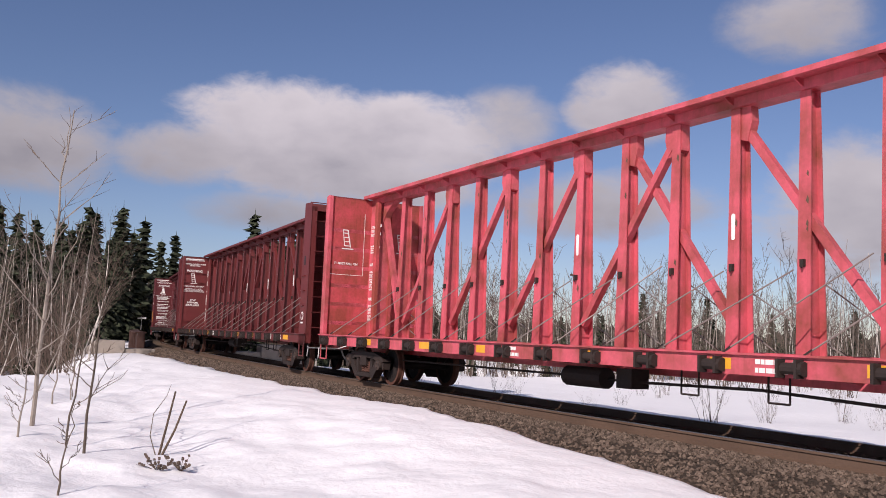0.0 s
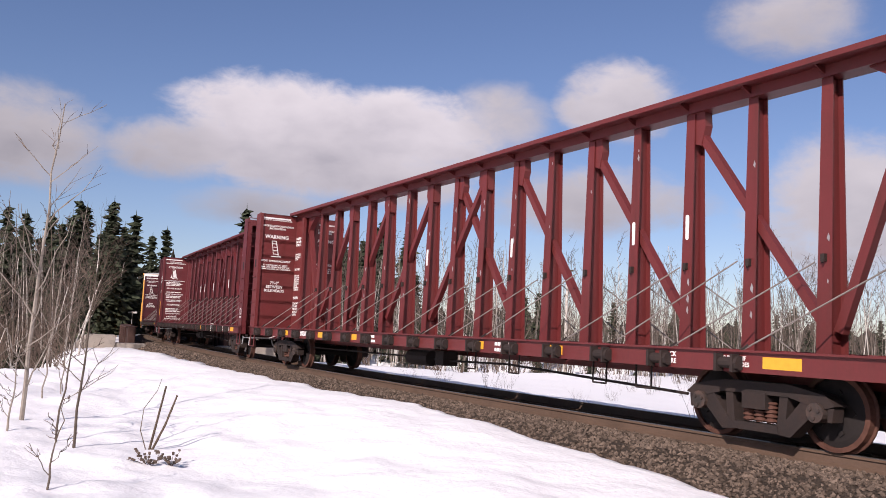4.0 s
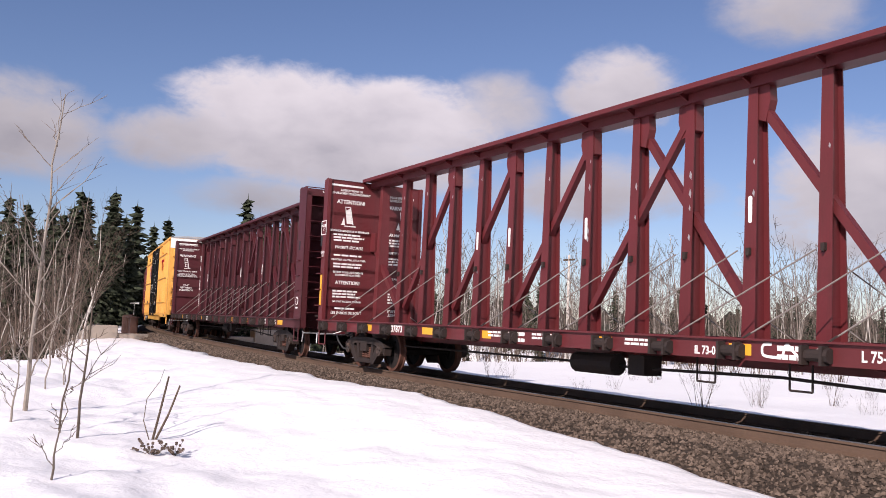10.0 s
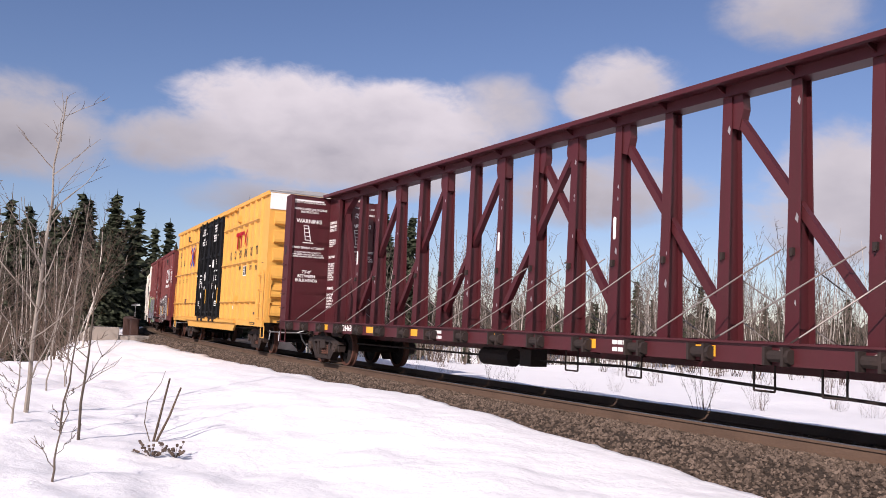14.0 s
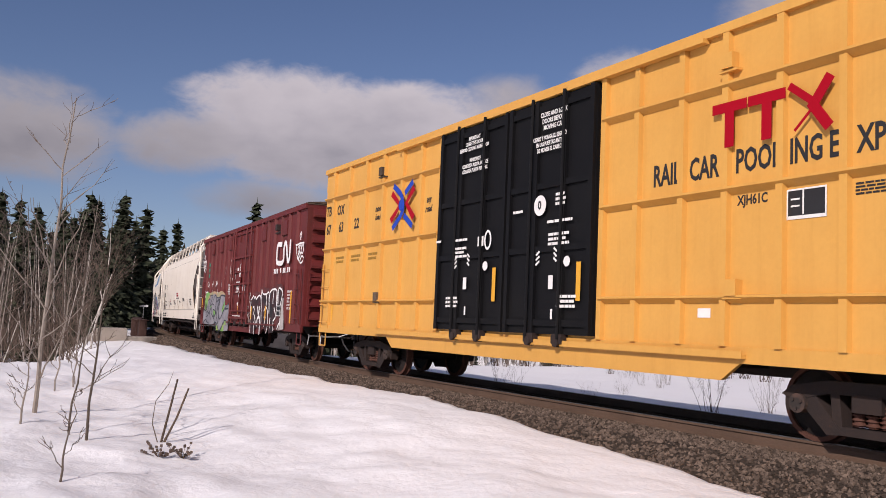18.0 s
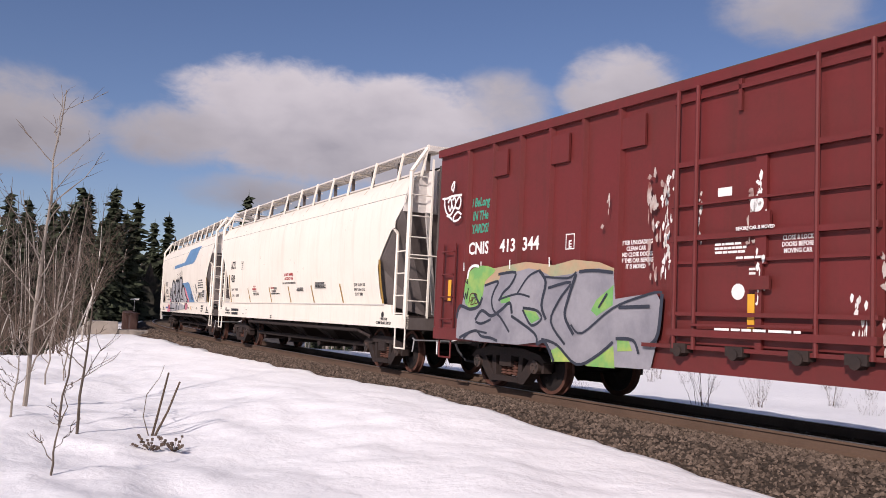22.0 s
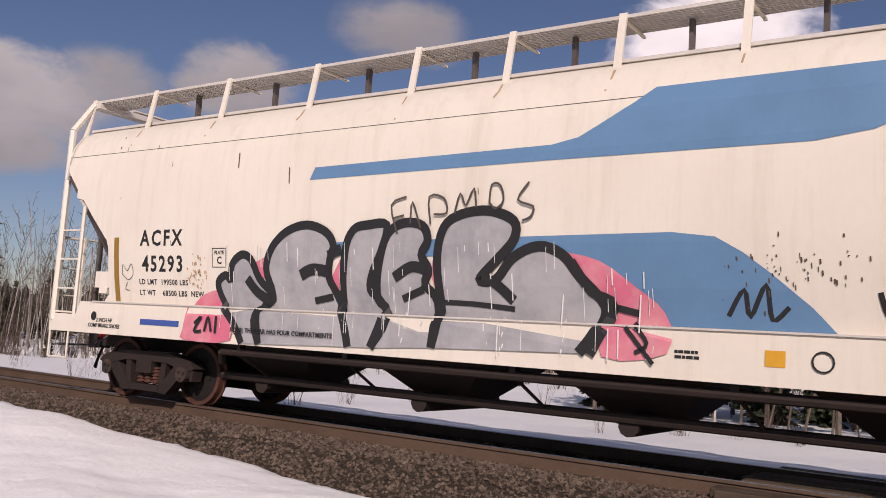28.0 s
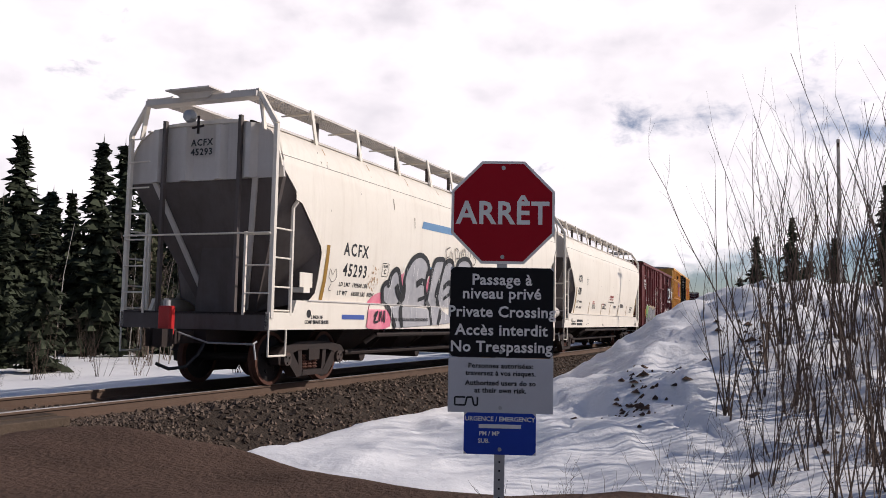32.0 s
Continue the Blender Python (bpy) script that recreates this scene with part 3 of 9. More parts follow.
def truck(car, x, mark=""):
    """A three-piece freight truck: bolster, two side frames, springs, two wheelsets that turn."""
    if not _truck_meshes:
        g = Geo()
        g.box(-0.18, 0.18, -1.15, 1.15, 0.42, 0.62)
        g.rod((0, 0, 0.6), (0, 0, 0.78), 0.28, n=16)
        g.box(-0.5, 0.5, -0.55, -0.45, 0.36, 0.44).box(-0.5, 0.5, 0.45, 0.55, 0.36, 0.44)
        g.box(-0.32, 0.32, -0.9, -0.84, 0.25, 0.6).box(-0.32, 0.32, 0.84, 0.9, 0.25, 0.6)
        _truck_meshes["bolster"] = g.mesh("bolster", M["iron"])
        for side in (-1, 1):
            y0, y1 = (side * 1.02 - 0.09, side * 1.02 + 0.09)
            g = Geo()
            top = [(-1.14, 0.55), (-1.0, 0.66), (-0.5, 0.75), (0.5, 0.75), (1.0, 0.66), (1.14, 0.55)]
            g.prism(top + [(0.95, 0.49), (0.5, 0.60), (-0.5, 0.60), (-0.95, 0.49)], "y", y0 - 0.02, y1 + 0.02)
            g.prism([(-0.34, 0.245), (0.34, 0.245), (0.36, 0.15), (-0.36, 0.15)], "y", y0 - 0.02, y1 + 0.02)
            for sx in (-1, 1):
                g.prism([(sx * 0.36, 0.6), (sx * 0.48, 0.6), (sx * 0.44, 0.2), (sx * 0.32, 0.2)], "y", y0, y1)
                g.prism([(sx * 1.02, 0.60), (sx * 0.72, 0.62), (sx * 0.30, 0.15), (sx * 0.52, 0.13)], "y", y0 - 0.01, y1 + 0.01)
                g.box(sx * 0.89 - 0.17, sx * 0.89 + 0.17, y0 + 0.01, y1 - 0.01, 0.5, 0.62)
                g.prism([(sx * 0.89 - 0.21, 0.52), (sx * 0.89 - 0.13, 0.52), (sx * 0.89 - 0.13, 0.36), (sx * 0.89 - 0.19, 0.36)], "y", y0, y1)
                g.prism([(sx * 0.89 + 0.13, 0.52), (sx * 0.89 + 0.21, 0.52), (sx * 0.89 + 0.19, 0.36), (sx * 0.89 + 0.13, 0.36)], "y", y0, y1)
            _truck_meshes["frame", side] = g.mesh("side_frame", M["iron"])
            _truck_meshes["spring", side] = spring_geo(0.0, side * 1.02).mesh("coil_spring", M["spring"])
            for sx in (-1, 1):
                g = Geo()
                o = side * 1.02
                g.rod((sx * 0.89, o - side * 0.02, 0.457), (sx * 0.89, o + side * 0.15, 0.457), 0.115, n=14)
                for k in range(3):
                    a = k * math.tau / 3 + 0.4
                    g.rod((sx * 0.89 + 0.065 * math.cos(a), o + side * 0.15, 0.457 + 0.065 * math.sin(a)), (sx * 0.89 + 0.065 * math.cos(a), o + side * 0.17, 0.457 + 0.065 * math.sin(a)), 0.022, n=6)
                _truck_meshes["cap", side, sx] = g.mesh("bearing_cap", M["bearing"])
        g = Geo()
        g.rod((0, -0.95, 0), (0, 0.95, 0), 0.075, n=12)
        for sy in (-1, 1):
            prof = [(0.10, 0.0), (0.13, 0.10), (0.33, 0.075), (0.40, 0.055), (0.40, 0.10), (0.457, 0.095), (0.46, 0.0), (0.485, -0.015), (0.485, -0.04), (0.40, -0.045), (0.38, 0.01), (0.2, 0.02), (0.12, -0.03)]
            g.lathe([(r, sy * (0.72 + w)) for r, w in prof], (0, 0, 0), "y", 28)
            for k in range(5):
                a = k * math.tau / 5
                g.box(0.24 * math.cos(a) - 0.03, 0.24 * math.cos(a) + 0.03, sy * 0.81 - 0.012, sy * 0.81 + 0.012, 0.24 * math.sin(a) - 0.03, 0.24 * math.sin(a) + 0.03)
        _truck_meshes["wheelset"] = g.mesh("wheelset", M["wheel"])
        me = _truck_meshes["wheelset"]
        me.materials.append(M["spring"])
        for f in me.polygons:
            if math.hypot(f.center.x, f.center.z) > 0.395:
                f.material_index = 1
    t = part("truck", _truck_meshes["bolster"], M["iron"], car, at=pose(x, 0, 0))
    for side in (-1, 1):
        part("side_frame", _truck_meshes["frame", side], None, t)
        for sx in (-0.17, 0.0, 0.17):
            part("coil_spring", _truck_meshes["spring", side], None, t, at=pose(sx, 0, 0))
        for sx in (-1, 1):
            part("bearing_cap", _truck_meshes["cap", side, sx], None, t)
    for dx in (-0.89, 0.89):
        w = part("wheelset", _truck_meshes["wheelset"], None, t, "rusty steel wheels on an axle", at=pose(dx, 0, 0.457))
        WHEELS.append((w, dx))
    return t


WHEELS = []
CARS = []


def coupler(car, x, side):
    """Coupler and hanging air hose; side: +1 front end, -1 rear end."""
    g = Geo()
    g.box(min(x, x + side * 0.62), max(x, x + side * 0.62), -0.09, 0.09, 0.72, 0.92)
    g.prism([(x + side * 0.6, -0.16), (x + side * 0.86, -0.17), (x + side * 0.9, -0.02), (x + side * 0.72, 0.03), (x + side * 0.86, 0.15), (x + side * 0.66, 0.17), (x + side * 0.58, 0.1)], "z", 0.68, 0.96)
    part("coupler", g, M["iron"], car)
    g = Geo()
    pts = [(x + side * 0.1, -0.38, 0.72), (x + side * 0.22, -0.36, 0.55), (x + side * 0.42, -0.28, 0.36), (x + side * 0.62, -0.12, 0.33), (x + side * 0.78, 0.0, 0.42)]
    g.pipe(pts, 0.026, 7)
    part("air_hose", g, M["ink"], car)
    g = Geo()
    y = -1.36
    g.pipe([(x + side * 0.06, y, 0.78), (x + side * 0.16, y, 0.74), (x + side * 0.16, -0.5, 0.74), (x + side * 0.4, -0.1, 0.9)], 0.016, 6)
    g.pipe([(x + side * 0.13, y, 0.74), (x + side * 0.1, y - 0.02, 0.5)], 0.016, 6)
    part("uncoupling_lever", g, M["galv"], car)


def step(car, x, y, z0, mat, w=0.42, h=0.36):
    s = -1 if y < 0 else 1
    g = Geo()
    g.pipe([(x - w / 2, y, z0), (x - w / 2, y, z0 - h), (x + w / 2, y, z0 - h), (x + w / 2, y, z0)], 0.018, 6)
    part("sill_step", g, mat, car)


def ladder(car, x0, x1, y, zs, mat, r=0.013, name="ladder"):
    o = -0.04 if y < 0 else 0.04
    lad = part(name, Geo().beam((x0, y, zs[0] - 0.15), (x0, y, zs[-1] + 0.15), 0.05, 0.03), mat, car)
    part("ladder_rail", Geo().beam((x1, y, zs[0] - 0.15), (x1, y, zs[-1] + 0.15), 0.05, 0.03), mat, lad)
    for z in zs:
        part("rung", Geo().pipe([(x0, y, z), (x0, y + o, z), (x1, y + o, z), (x1, y, z)], r, 6), mat, lad)
    return lad


def cross_ladder(car, x, y0, y1, zs, mat, name="end_ladder"):
    lad = part(name, Geo().beam((x, y0, zs[0] - 0.15), (x, y0, zs[-1] + 0.15), 0.03, 0.05), mat, car)
    part("ladder_rail", Geo().beam((x, y1, zs[0] - 0.15), (x, y1, zs[-1] + 0.15), 0.03, 0.05), mat, lad)
    for z in zs:
        part("rung", Geo().rod((x, y0, z), (x, y1, z), 0.013, n=6), mat, lad)
    return lad


def hand_brake(car, x, y, z, side, mat):
    g = Geo()
    n = 18
    for k in range(n):
        a, b = k * math.tau / n, (k + 1) * math.tau / n
        g.rod((x, y + 0.28 * math.cos(a), z + 0.28 * math.sin(a)), (x, y + 0.28 * math.cos(b), z + 0.28 * math.sin(b)), 0.014, n=5)
    for k in range(6):
        a = k * math.tau / 6
        g.rod((x, y, z), (x, y + 0.28 * math.cos(a), z + 0.28 * math.sin(a)), 0.011, n=5)
    wheel = part("brake_wheel", g, mat, car, "spoked hand brake wheel")
    g = Geo()
    g.box(min(x - side * 0.22, x - side * 0.05), max(x - side * 0.22, x - side * 0.05), y - 0.16, y + 0.16, z - 0.28, z + 0.2)
    g.rod((x - side * 0.05, y, z), (x, y, z), 0.04, n=8)
    g.rod((x - side * 0.12, y + 0.1, z - 0.28), (x - side * 0.12, y + 0.06, z - 1.0), 0.018, n=6)
    part("brake_housing", g, M["iron"], car)
# ---- centerbeam lumber flat cars ----
def centerbeam(pos, mat, label, seed, sheet, faded=False):
    POSTS = [(i + 0.5) * 1.2192 for i in range(-8, 8)]
    # outer face and depth of the rear and the front bulkhead
    ends = {-1: (11.2, 0.2), 1: (11.2, 0.2)} if faded else ({-1: (11.25, 0.21), 1: (11.11, 0.5)} if sheet == "fr" else {-1: (11.75, 0.42), 1: (11.65, 0.65)})
    car = thing("centerbeam_flat_car", label, "rail car", "centerbeam cars of the train")
    CARS.append((car, pos, 8.9))
    rnd = random.Random(seed)
    Z0, Z1 = 0.86, 1.13
    for side in (-1, 1):
        y = side * 1.42
        g = Geo()
        i = y - side * 0.09
        g.prism([(y, Z0), (y, Z1), (i - side * 0.03, Z1), (i - side * 0.03, Z1 - 0.03), (y - side * 0.025, Z1 - 0.03), (y - side * 0.025, Z0 + 0.03), (i, Z0 + 0.03), (i, Z0)], "x", -ends[-1][0], ends[1][0])
        g.box(-ends[-1][0], ends[1][0], min(y, y + side * 0.05), max(y, y + side * 0.05), Z1 - 0.025, Z1)
        part("side_sill", g, mat, car)
    g = Geo()
    g.box(-ends[-1][0] + 0.02, ends[1][0] - 0.02, -0.33, 0.33, 0.72, 1.08)
    for k in range(20):
        x = -10.8 + k * 21.6 / 19
        g.prism([(-1.39, 1.08), (1.39, 1.08), (1.39, 0.96), (0.33, 0.8), (-0.33, 0.8), (-1.39, 0.96)], "x", x - 0.05, x + 0.05)
    part("underframe", g, mat, car)
    g = Geo()
    for k in range(10):
        x = -10.85 + k * 2.17
        for side in (-1, 1):
            g.box(x + 0.03, x + 2.14, min(side * 0.2, side * 1.36), max(side * 0.2, side * 1.36), 1.085, 1.115)
    part("deck", g, mat, car)
    # top chord: wide flange over a box beam
    g = Geo()
    g.prism([(-0.42, 4.86), (-0.42, 4.94), (0.42, 4.94), (0.42, 4.86), (0.36, 4.845), (0.36, 4.875), (0.16, 4.875), (0.16, 4.72), (-0.16, 4.72), (-0.16, 4.875), (-0.36, 4.875), (-0.36, 4.845)], "x", -ends[-1][0] + ends[-1][1], ends[1][0] - ends[1][1])
    for x in POSTS:
        g.prism([(-0.4, 4.87), (-0.16, 4.87), (-0.16, 4.76)], "x", x - 0.012, x + 0.012).prism([(0.4, 4.87), (0.16, 4.87), (0.16, 4.76)], "x", x - 0.012, x + 0.012)
    part("top_chord", g, mat, car)
    # tapered posts in pairs of flanged channels
    for x in POSTS:
        g = Geo()
        for side in (-1, 1):
            g.hexa([(x - 0.115, side * 0.15, 1.1), (x + 0.115, side * 0.15, 1.1), (x + 0.115, side * 0.17, 1.1), (x - 0.115, side * 0.17, 1.1),
                    (x - 0.085, side * 0.08, 4.74), (x + 0.085, side * 0.08, 4.74), (x + 0.085, side * 0.1, 4.74), (x - 0.085, side * 0.1, 4.74)])
        g.hexa([(x - 0.02, -0.15, 1.1), (x + 0.02, -0.15, 1.1), (x + 0.02, 0.15, 1.1), (x - 0.02, 0.15, 1.1), (x - 0.02, -0.08, 4.74), (x + 0.02, -0.08, 4.74), (x + 0.02, 0.08, 4.74), (x - 0.02, 0.08, 4.74)])
        part("post", g, mat, car)
        part("cable_hook", Geo().box(x - 0.03, x + 0.03, -0.2, -0.14, 2.3, 2.4).rod((x, -0.18, 2.36), (x + 0.02, -0.22, 2.28), 0.015, n=5), M["iron"], car)
        # worn spots where the load has rubbed the paint off the flange
        for k in range(rnd.randint(1, 4)):
            z, w = rnd.uniform(1.6, 4.5), rnd.uniform(0.012, 0.03)
            yf = -0.171 + 0.07 * (z - 1.1) / 3.64
            part("worn_spot", Geo().prism([(x + 0.05 - w, z), (x + 0.05, z + w * 3), (x + 0.05 + w, z + w), (x + 0.05 + w * 0.6, z - w * 2)], "y", yf - 0.006, yf - 0.004), M["galv"] if not faded else M["rail"], car)
        if abs(abs(x) - 1.829) < 0.1 or rnd.random() < 0.1:
            slot = Geo().prism([(x + 0.035 * math.cos(q * math.tau / 12), 2.95 + 0.035 * math.sin(q * math.tau / 12) + (0.16 if q in (0, 1, 2, 3, 4, 5, 6) else -0.16)) for q in range(12)], "y", -0.146, -0.137)
            part("hand_slot", slot, M["white"], car, "pale oval slot through the post")
    # diagonals: they lean out from the middle, each over two bays
    mid = 7
    pairs = [(mid + k, mid + k + 2) for k in (0, 2, 4, 6)] + [(mid + 1 - k, mid - 1 - k) for k in (0, 2, 4, 6)]
    for a, b in pairs:
        g = Geo()
        s = 1 if b > a else -1
        foot = POSTS[b] - s * 0.1
        off = 0.03 if (a, b) == (mid, mid + 2) else (-0.03 if (a, b) == (mid + 1, mid - 1) else 0.0)
        g.beam((POSTS[a] + s * 0.06, off, 4.5), (foot, off, 1.5), 0.12, 0.12, up=(0, 1, 0))
        g.prism([(POSTS[a] - s * 0.1, 4.72), (POSTS[a] + s * 0.26, 4.72), (POSTS[a] + s * 0.28, 4.5), (POSTS[a] + s * 0.2, 4.2), (POSTS[a] - s * 0.1, 4.3)], "y", -0.075, 0.075)
        part("diagonal_brace", g, mat, car)
    for e in (-1, 1):
        foot = POSTS[0] if e < 0 else POSTS[-1]
        top = (e * 10.4, 0, 4.5) if sheet != "fr" else (e * (ends[e][0] - ends[e][1]), 0, 3.25)
        part("diagonal_brace", Geo().beam(top, (foot + e * 0.13, 0, 1.4), 0.13, 0.13, up=(0, 1, 0)), mat, car)
    # bulkheads
    for e in (-1, 1):
        end, depth = ends[e]
        xi, xo = e * (end - depth), e * end
        lo, hi = min(xi, xi + e * 0.02), max(xi, xi + e * 0.02)
        b = part("bulkhead", Geo().box(lo, hi, -1.4, 1.4, 1.1, 4.86), M["rustpaint"] if faded else mat, car, "rust-stained steel bulkhead with worn notices" if faded else "tall steel bulkhead with painted loading notices")
        for side in (-1, 1):
            y = side * 1.42
            g = Geo()
            g.box(min(xi, xo), max(xi, xo), min(y, y - side * 0.02), max(y, y - side * 0.02), Z0, 4.72)
            g.prism([(xi, 4.72), (xo, 4.72), (xo - e * 0.02, 4.84), (xi, 4.88)], "y", min(y, y - side * 0.02), max(y, y - side * 0.02))
            g.box(min(xo, xo - e * 0.02), max(xo, xo - e * 0.02), min(y, y - side * 0.16), max(y, y - side * 0.16), Z0, 4.72)
            g.box(min(xi, xi - e * 0.05), max(xi, xi - e * 0.05), min(y, y - side * 0.1), max(y, y - side * 0.1), 1.1, 4.86)
            part("bulkhead_side", g, mat, b)
        g = Geo()
        for z in (1.45, 1.95, 2.45, 2.95, 3.45, 3.95):
            g.box(min(xi, xi + e * 0.1), max(xi, xi + e * 0.1), -1.38, 1.38, z - 0.05, z + 0.05)
        g.prism([(xi, 4.86), (xo, 4.8), (xo, 4.6), (xo - e * 0.03, 4.6), (xo - e * 0.03, 4.76), (xi, 4.82)], "y", -1.4, 1.4)
        part("bulkhead_ribs", g, mat, b)
        g = Geo()
        g.hexa([(xi + e * 0.05, -0.22, 0.9), (xo, -0.22, 0.9), (xo, 0.22, 0.9), (xi + e * 0.05, 0.22, 0.9), (xi + e * 0.05, -0.14, 4.78), (xo - e * 0.06, -0.14, 4.78), (xo - e * 0.06, 0.14, 4.78), (xi + e * 0.05, 0.14, 4.78)])
        part("center_column", g, mat, b)
        zs = [1.3 + k * 0.43 for k in range(8)]
        for z in zs:
            part("rung", Geo().rod((xo + e * 0.02, -1.3, z), (xo + e * 0.02, -0.86, z), 0.013, n=6), mat, b)
        g = Geo().beam((xo, -0.86, 1.0), (xo, -0.86, 4.7), 0.05, 0.05)
        part("ladder_rail", g, mat, b)
        for k in range(0 if faded else 4):
            z = 1.5 + k * 0.42
            part("grab_iron", Geo().pipe([(xi + e * 0.08, -1.42, z), (xi + e * 0.08, -1.47, z), (xi + e * 0.36, -1.47, z), (xi + e * 0.36, -1.42, z)], 0.013, 6), mat, b)
        part("end_platform", Geo().box(min(xo, xo + e * 0.28), max(xo, xo + e * 0.28), -1.0, 1.0, 1.2, 1.24), M["iron"], b)
        if not faded:
            bars([(0, 0, 0.12, 0.26)], M["ink"], b, xi + e * 0.22, 3.2, -1.423, name="lifting_slot")
        # the solid web plate beside each bulkhead, ending in a flanged column
        xp = e * 10.46
        g = Geo()
        if sheet == "fr":
            g.hexa([(xp - 0.1, -0.17, 1.1), (xp + 0.1, -0.17, 1.1), (xp + 0.1, 0.17, 1.1), (xp - 0.1, 0.17, 1.1), (xp - 0.08, -0.1, 4.74), (xp + 0.08, -0.1, 4.74), (xp + 0.08, 0.1, 4.74), (xp - 0.08, 0.1, 4.74)])
            part("end_column", g, mat, car)
            part("brace_plate", Geo().box(min(xi, xi - e * 0.3), max(xi, xi - e * 0.3), -0.1, 0.1, 3.0, 3.5), mat, car)
        else:
            g.box(min(xp, xi), max(xp, xi), -0.16, 0.16, 1.1, 4.74)
            part("end_column", g, mat, car, "solid end web with painted notices" if e < 0 else "")
            part("column_flange", Geo().box(xp - 0.09, xp + 0.09, -0.25, -0.16, 1.1, 4.74).box(xp - 0.09, xp + 0.09, 0.16, 0.25, 1.1, 4.74), M["rustpaint"] if faded else mat, car)
            part("chord_haunch", Geo().prism([(xp - e * 0.09, 4.73), (xp - e * 0.75, 4.73), (xp - e * 0.3, 4.45), (xp - e * 0.09, 4.2)], "y", -0.09, 0.09), mat, car)
        coupler(car, e * (end + 0.02), e)
        step(car, e * (end - 0.35), -1.42, Z0, mat)
        truck(car, e * 8.9)
        face = "front" if e < 0 else "rear"
        xs = xi - e * 0.006
        W = M["white"]
        if not faded:
            bars([(0, 0, 0.95, 0.05)], W, b, xs, 4.72, -0.85, face)
        if faded:
            bars([(0, 0.0, 1.0, 0.012), (-0.5, 0.85, 0.012, 1.7), (0.5, 0.85, 0.012, 1.7)], W, b, xs, 2.75, -0.85, face)
            lettering("IT MUST FALL ON", 0.085, W, b, xs, 3.05, -0.85, face=face)
        elif sheet == "fr":
            for body, size, z in (("INSTRUCTIONS DE\nCHARGEMENT/DECHARGEMENT", 0.082, 4.55), ("ATTENTION!", 0.15, 4.28), ("LE WAGON RISQUE DE SE RENVERSER", 0.072, 3.50), ("PRIORIT\u00c9 S\u00c9CURIT\u00c9", 0.1, 3.06), ("CROCHET CENTRAL ET LA FIXER", 0.072, 2.73), ("RETIRER TOUS LES \u00c9L\u00c9MENTS\nD'ARRIMAGE NON FIX\u00c9S", 0.072, 2.36), ("ATTENTION!", 0.13, 2.12), ("NE SONT PAS SOUS TENSION", 0.066, 1.62), ("LES PAROIS DE BOUT", 0.1, 1.32)):
                lettering(body, size, W, b, xs, z, -0.72, face=face, squeeze=0.92)
            for n, z, w, sd in ((3, 3.40, 0.95, 1), (1, 2.85, 0.9, 2), (2, 2.62, 0.9, 3), (3, 1.9, 0.85, 4), (1, 1.44, 0.7, 5)):
                bars(print_rows(n, w, 0.045, seed + sd), W, b, xs, z, -0.72, face)
            for body, size, z in (("LOADING & UNLOADING\nINSTRUCTION", 0.09, 4.5), ("WARNING", 0.14, 4.25), ("CAR MAY TIP", 0.11, 3.5), ("SAFETY FIRST", 0.1, 3.0), ("REMOVE ALL LOOSE", 0.075, 2.3), ("WARNING", 0.13, 2.08), ("75'-0\" BETWEEN\nBULKHEADS", 0.1, 1.36)):
                lettering(body, size, W, b, xs, z, 0.68, face=face, squeeze=0.92)
            for n, z, w, sd in ((3, 3.36, 0.8, 6), (3, 2.85, 0.8, 7), (4, 1.88, 0.8, 8)):
                bars(print_rows(n, w, 0.045, seed + sd), W, b, xs, z, 0.68, face)
        else:
            for side in (-0.82, 0.82):
                lettering("PLATE \"C\" CLEARANCE MAX LOAD", 0.062, W, b, xs, 4.66, side, face=face)
                lettering("LOADING AND UNLOADING\nINSTRUCTION", 0.088, W, b, xs, 4.42, side, face=face, squeeze=0.95)
                lettering("WARNING", 0.165, W, b, xs, 4.10, side, face=face)
                lettering("AVOID TIPPING ACCIDENT", 0.088, W, b, xs, 3.30, side, face=face, squeeze=0.95)
                lettering("BY KEEPING LOAD AT ABOUT\nSAME LEVEL ON EACH SIDE OF CAR\nDURING LOADING AND UNLOADING", 0.064, W, b, xs, 3.1, side, face=face, squeeze=0.95)
                lettering("73'-0\"\nBETWEEN\nBULKHEADS", 0.125, W, b, xs, 2.45, side, face=face)
        # leaning car pictogram
        for side in (-0.82, 0.82):
            g = Geo()
            g.beam((-0.1, 0, 0.03), (-0.17, 0, 0.5), 0.02, 0.003, up=(0, 1, 0)).beam((0.08, 0, 0.0), (-0.02, 0, 0.5), 0.03, 0.003, up=(0, 1, 0))
            for q in (0.04, 0.16, 0.28, 0.4, 0.49):
                g.box(-0.11 - 0.13 * q, 0.07 - 0.16 * q, -0.0015, 0.0015, q - 0.012, q + 0.012)
            g.box(-0.18, 0.17, -0.0015, 0.0015, -0.06, -0.03)
            if sheet == "fr":
                g.prism([(-0.1, 0.05), (0.05, 0.05), (-0.03, 0.45), (-0.14, 0.4)], "y", -0.0015, 0.0015).prism([(-0.28, -0.02), (-0.2, 0.2), (-0.16, -0.02)], "y", -0.0015, 0.0015)
            part("pictogram", g, W, b, at=pose(xs, side + (0.1 if sheet == "fr" else 0.0), 3.68 if sheet == "fr" else 3.5, 0, 0, 90 if e < 0 else -90) @ Matrix.Scale(0.95, 4))
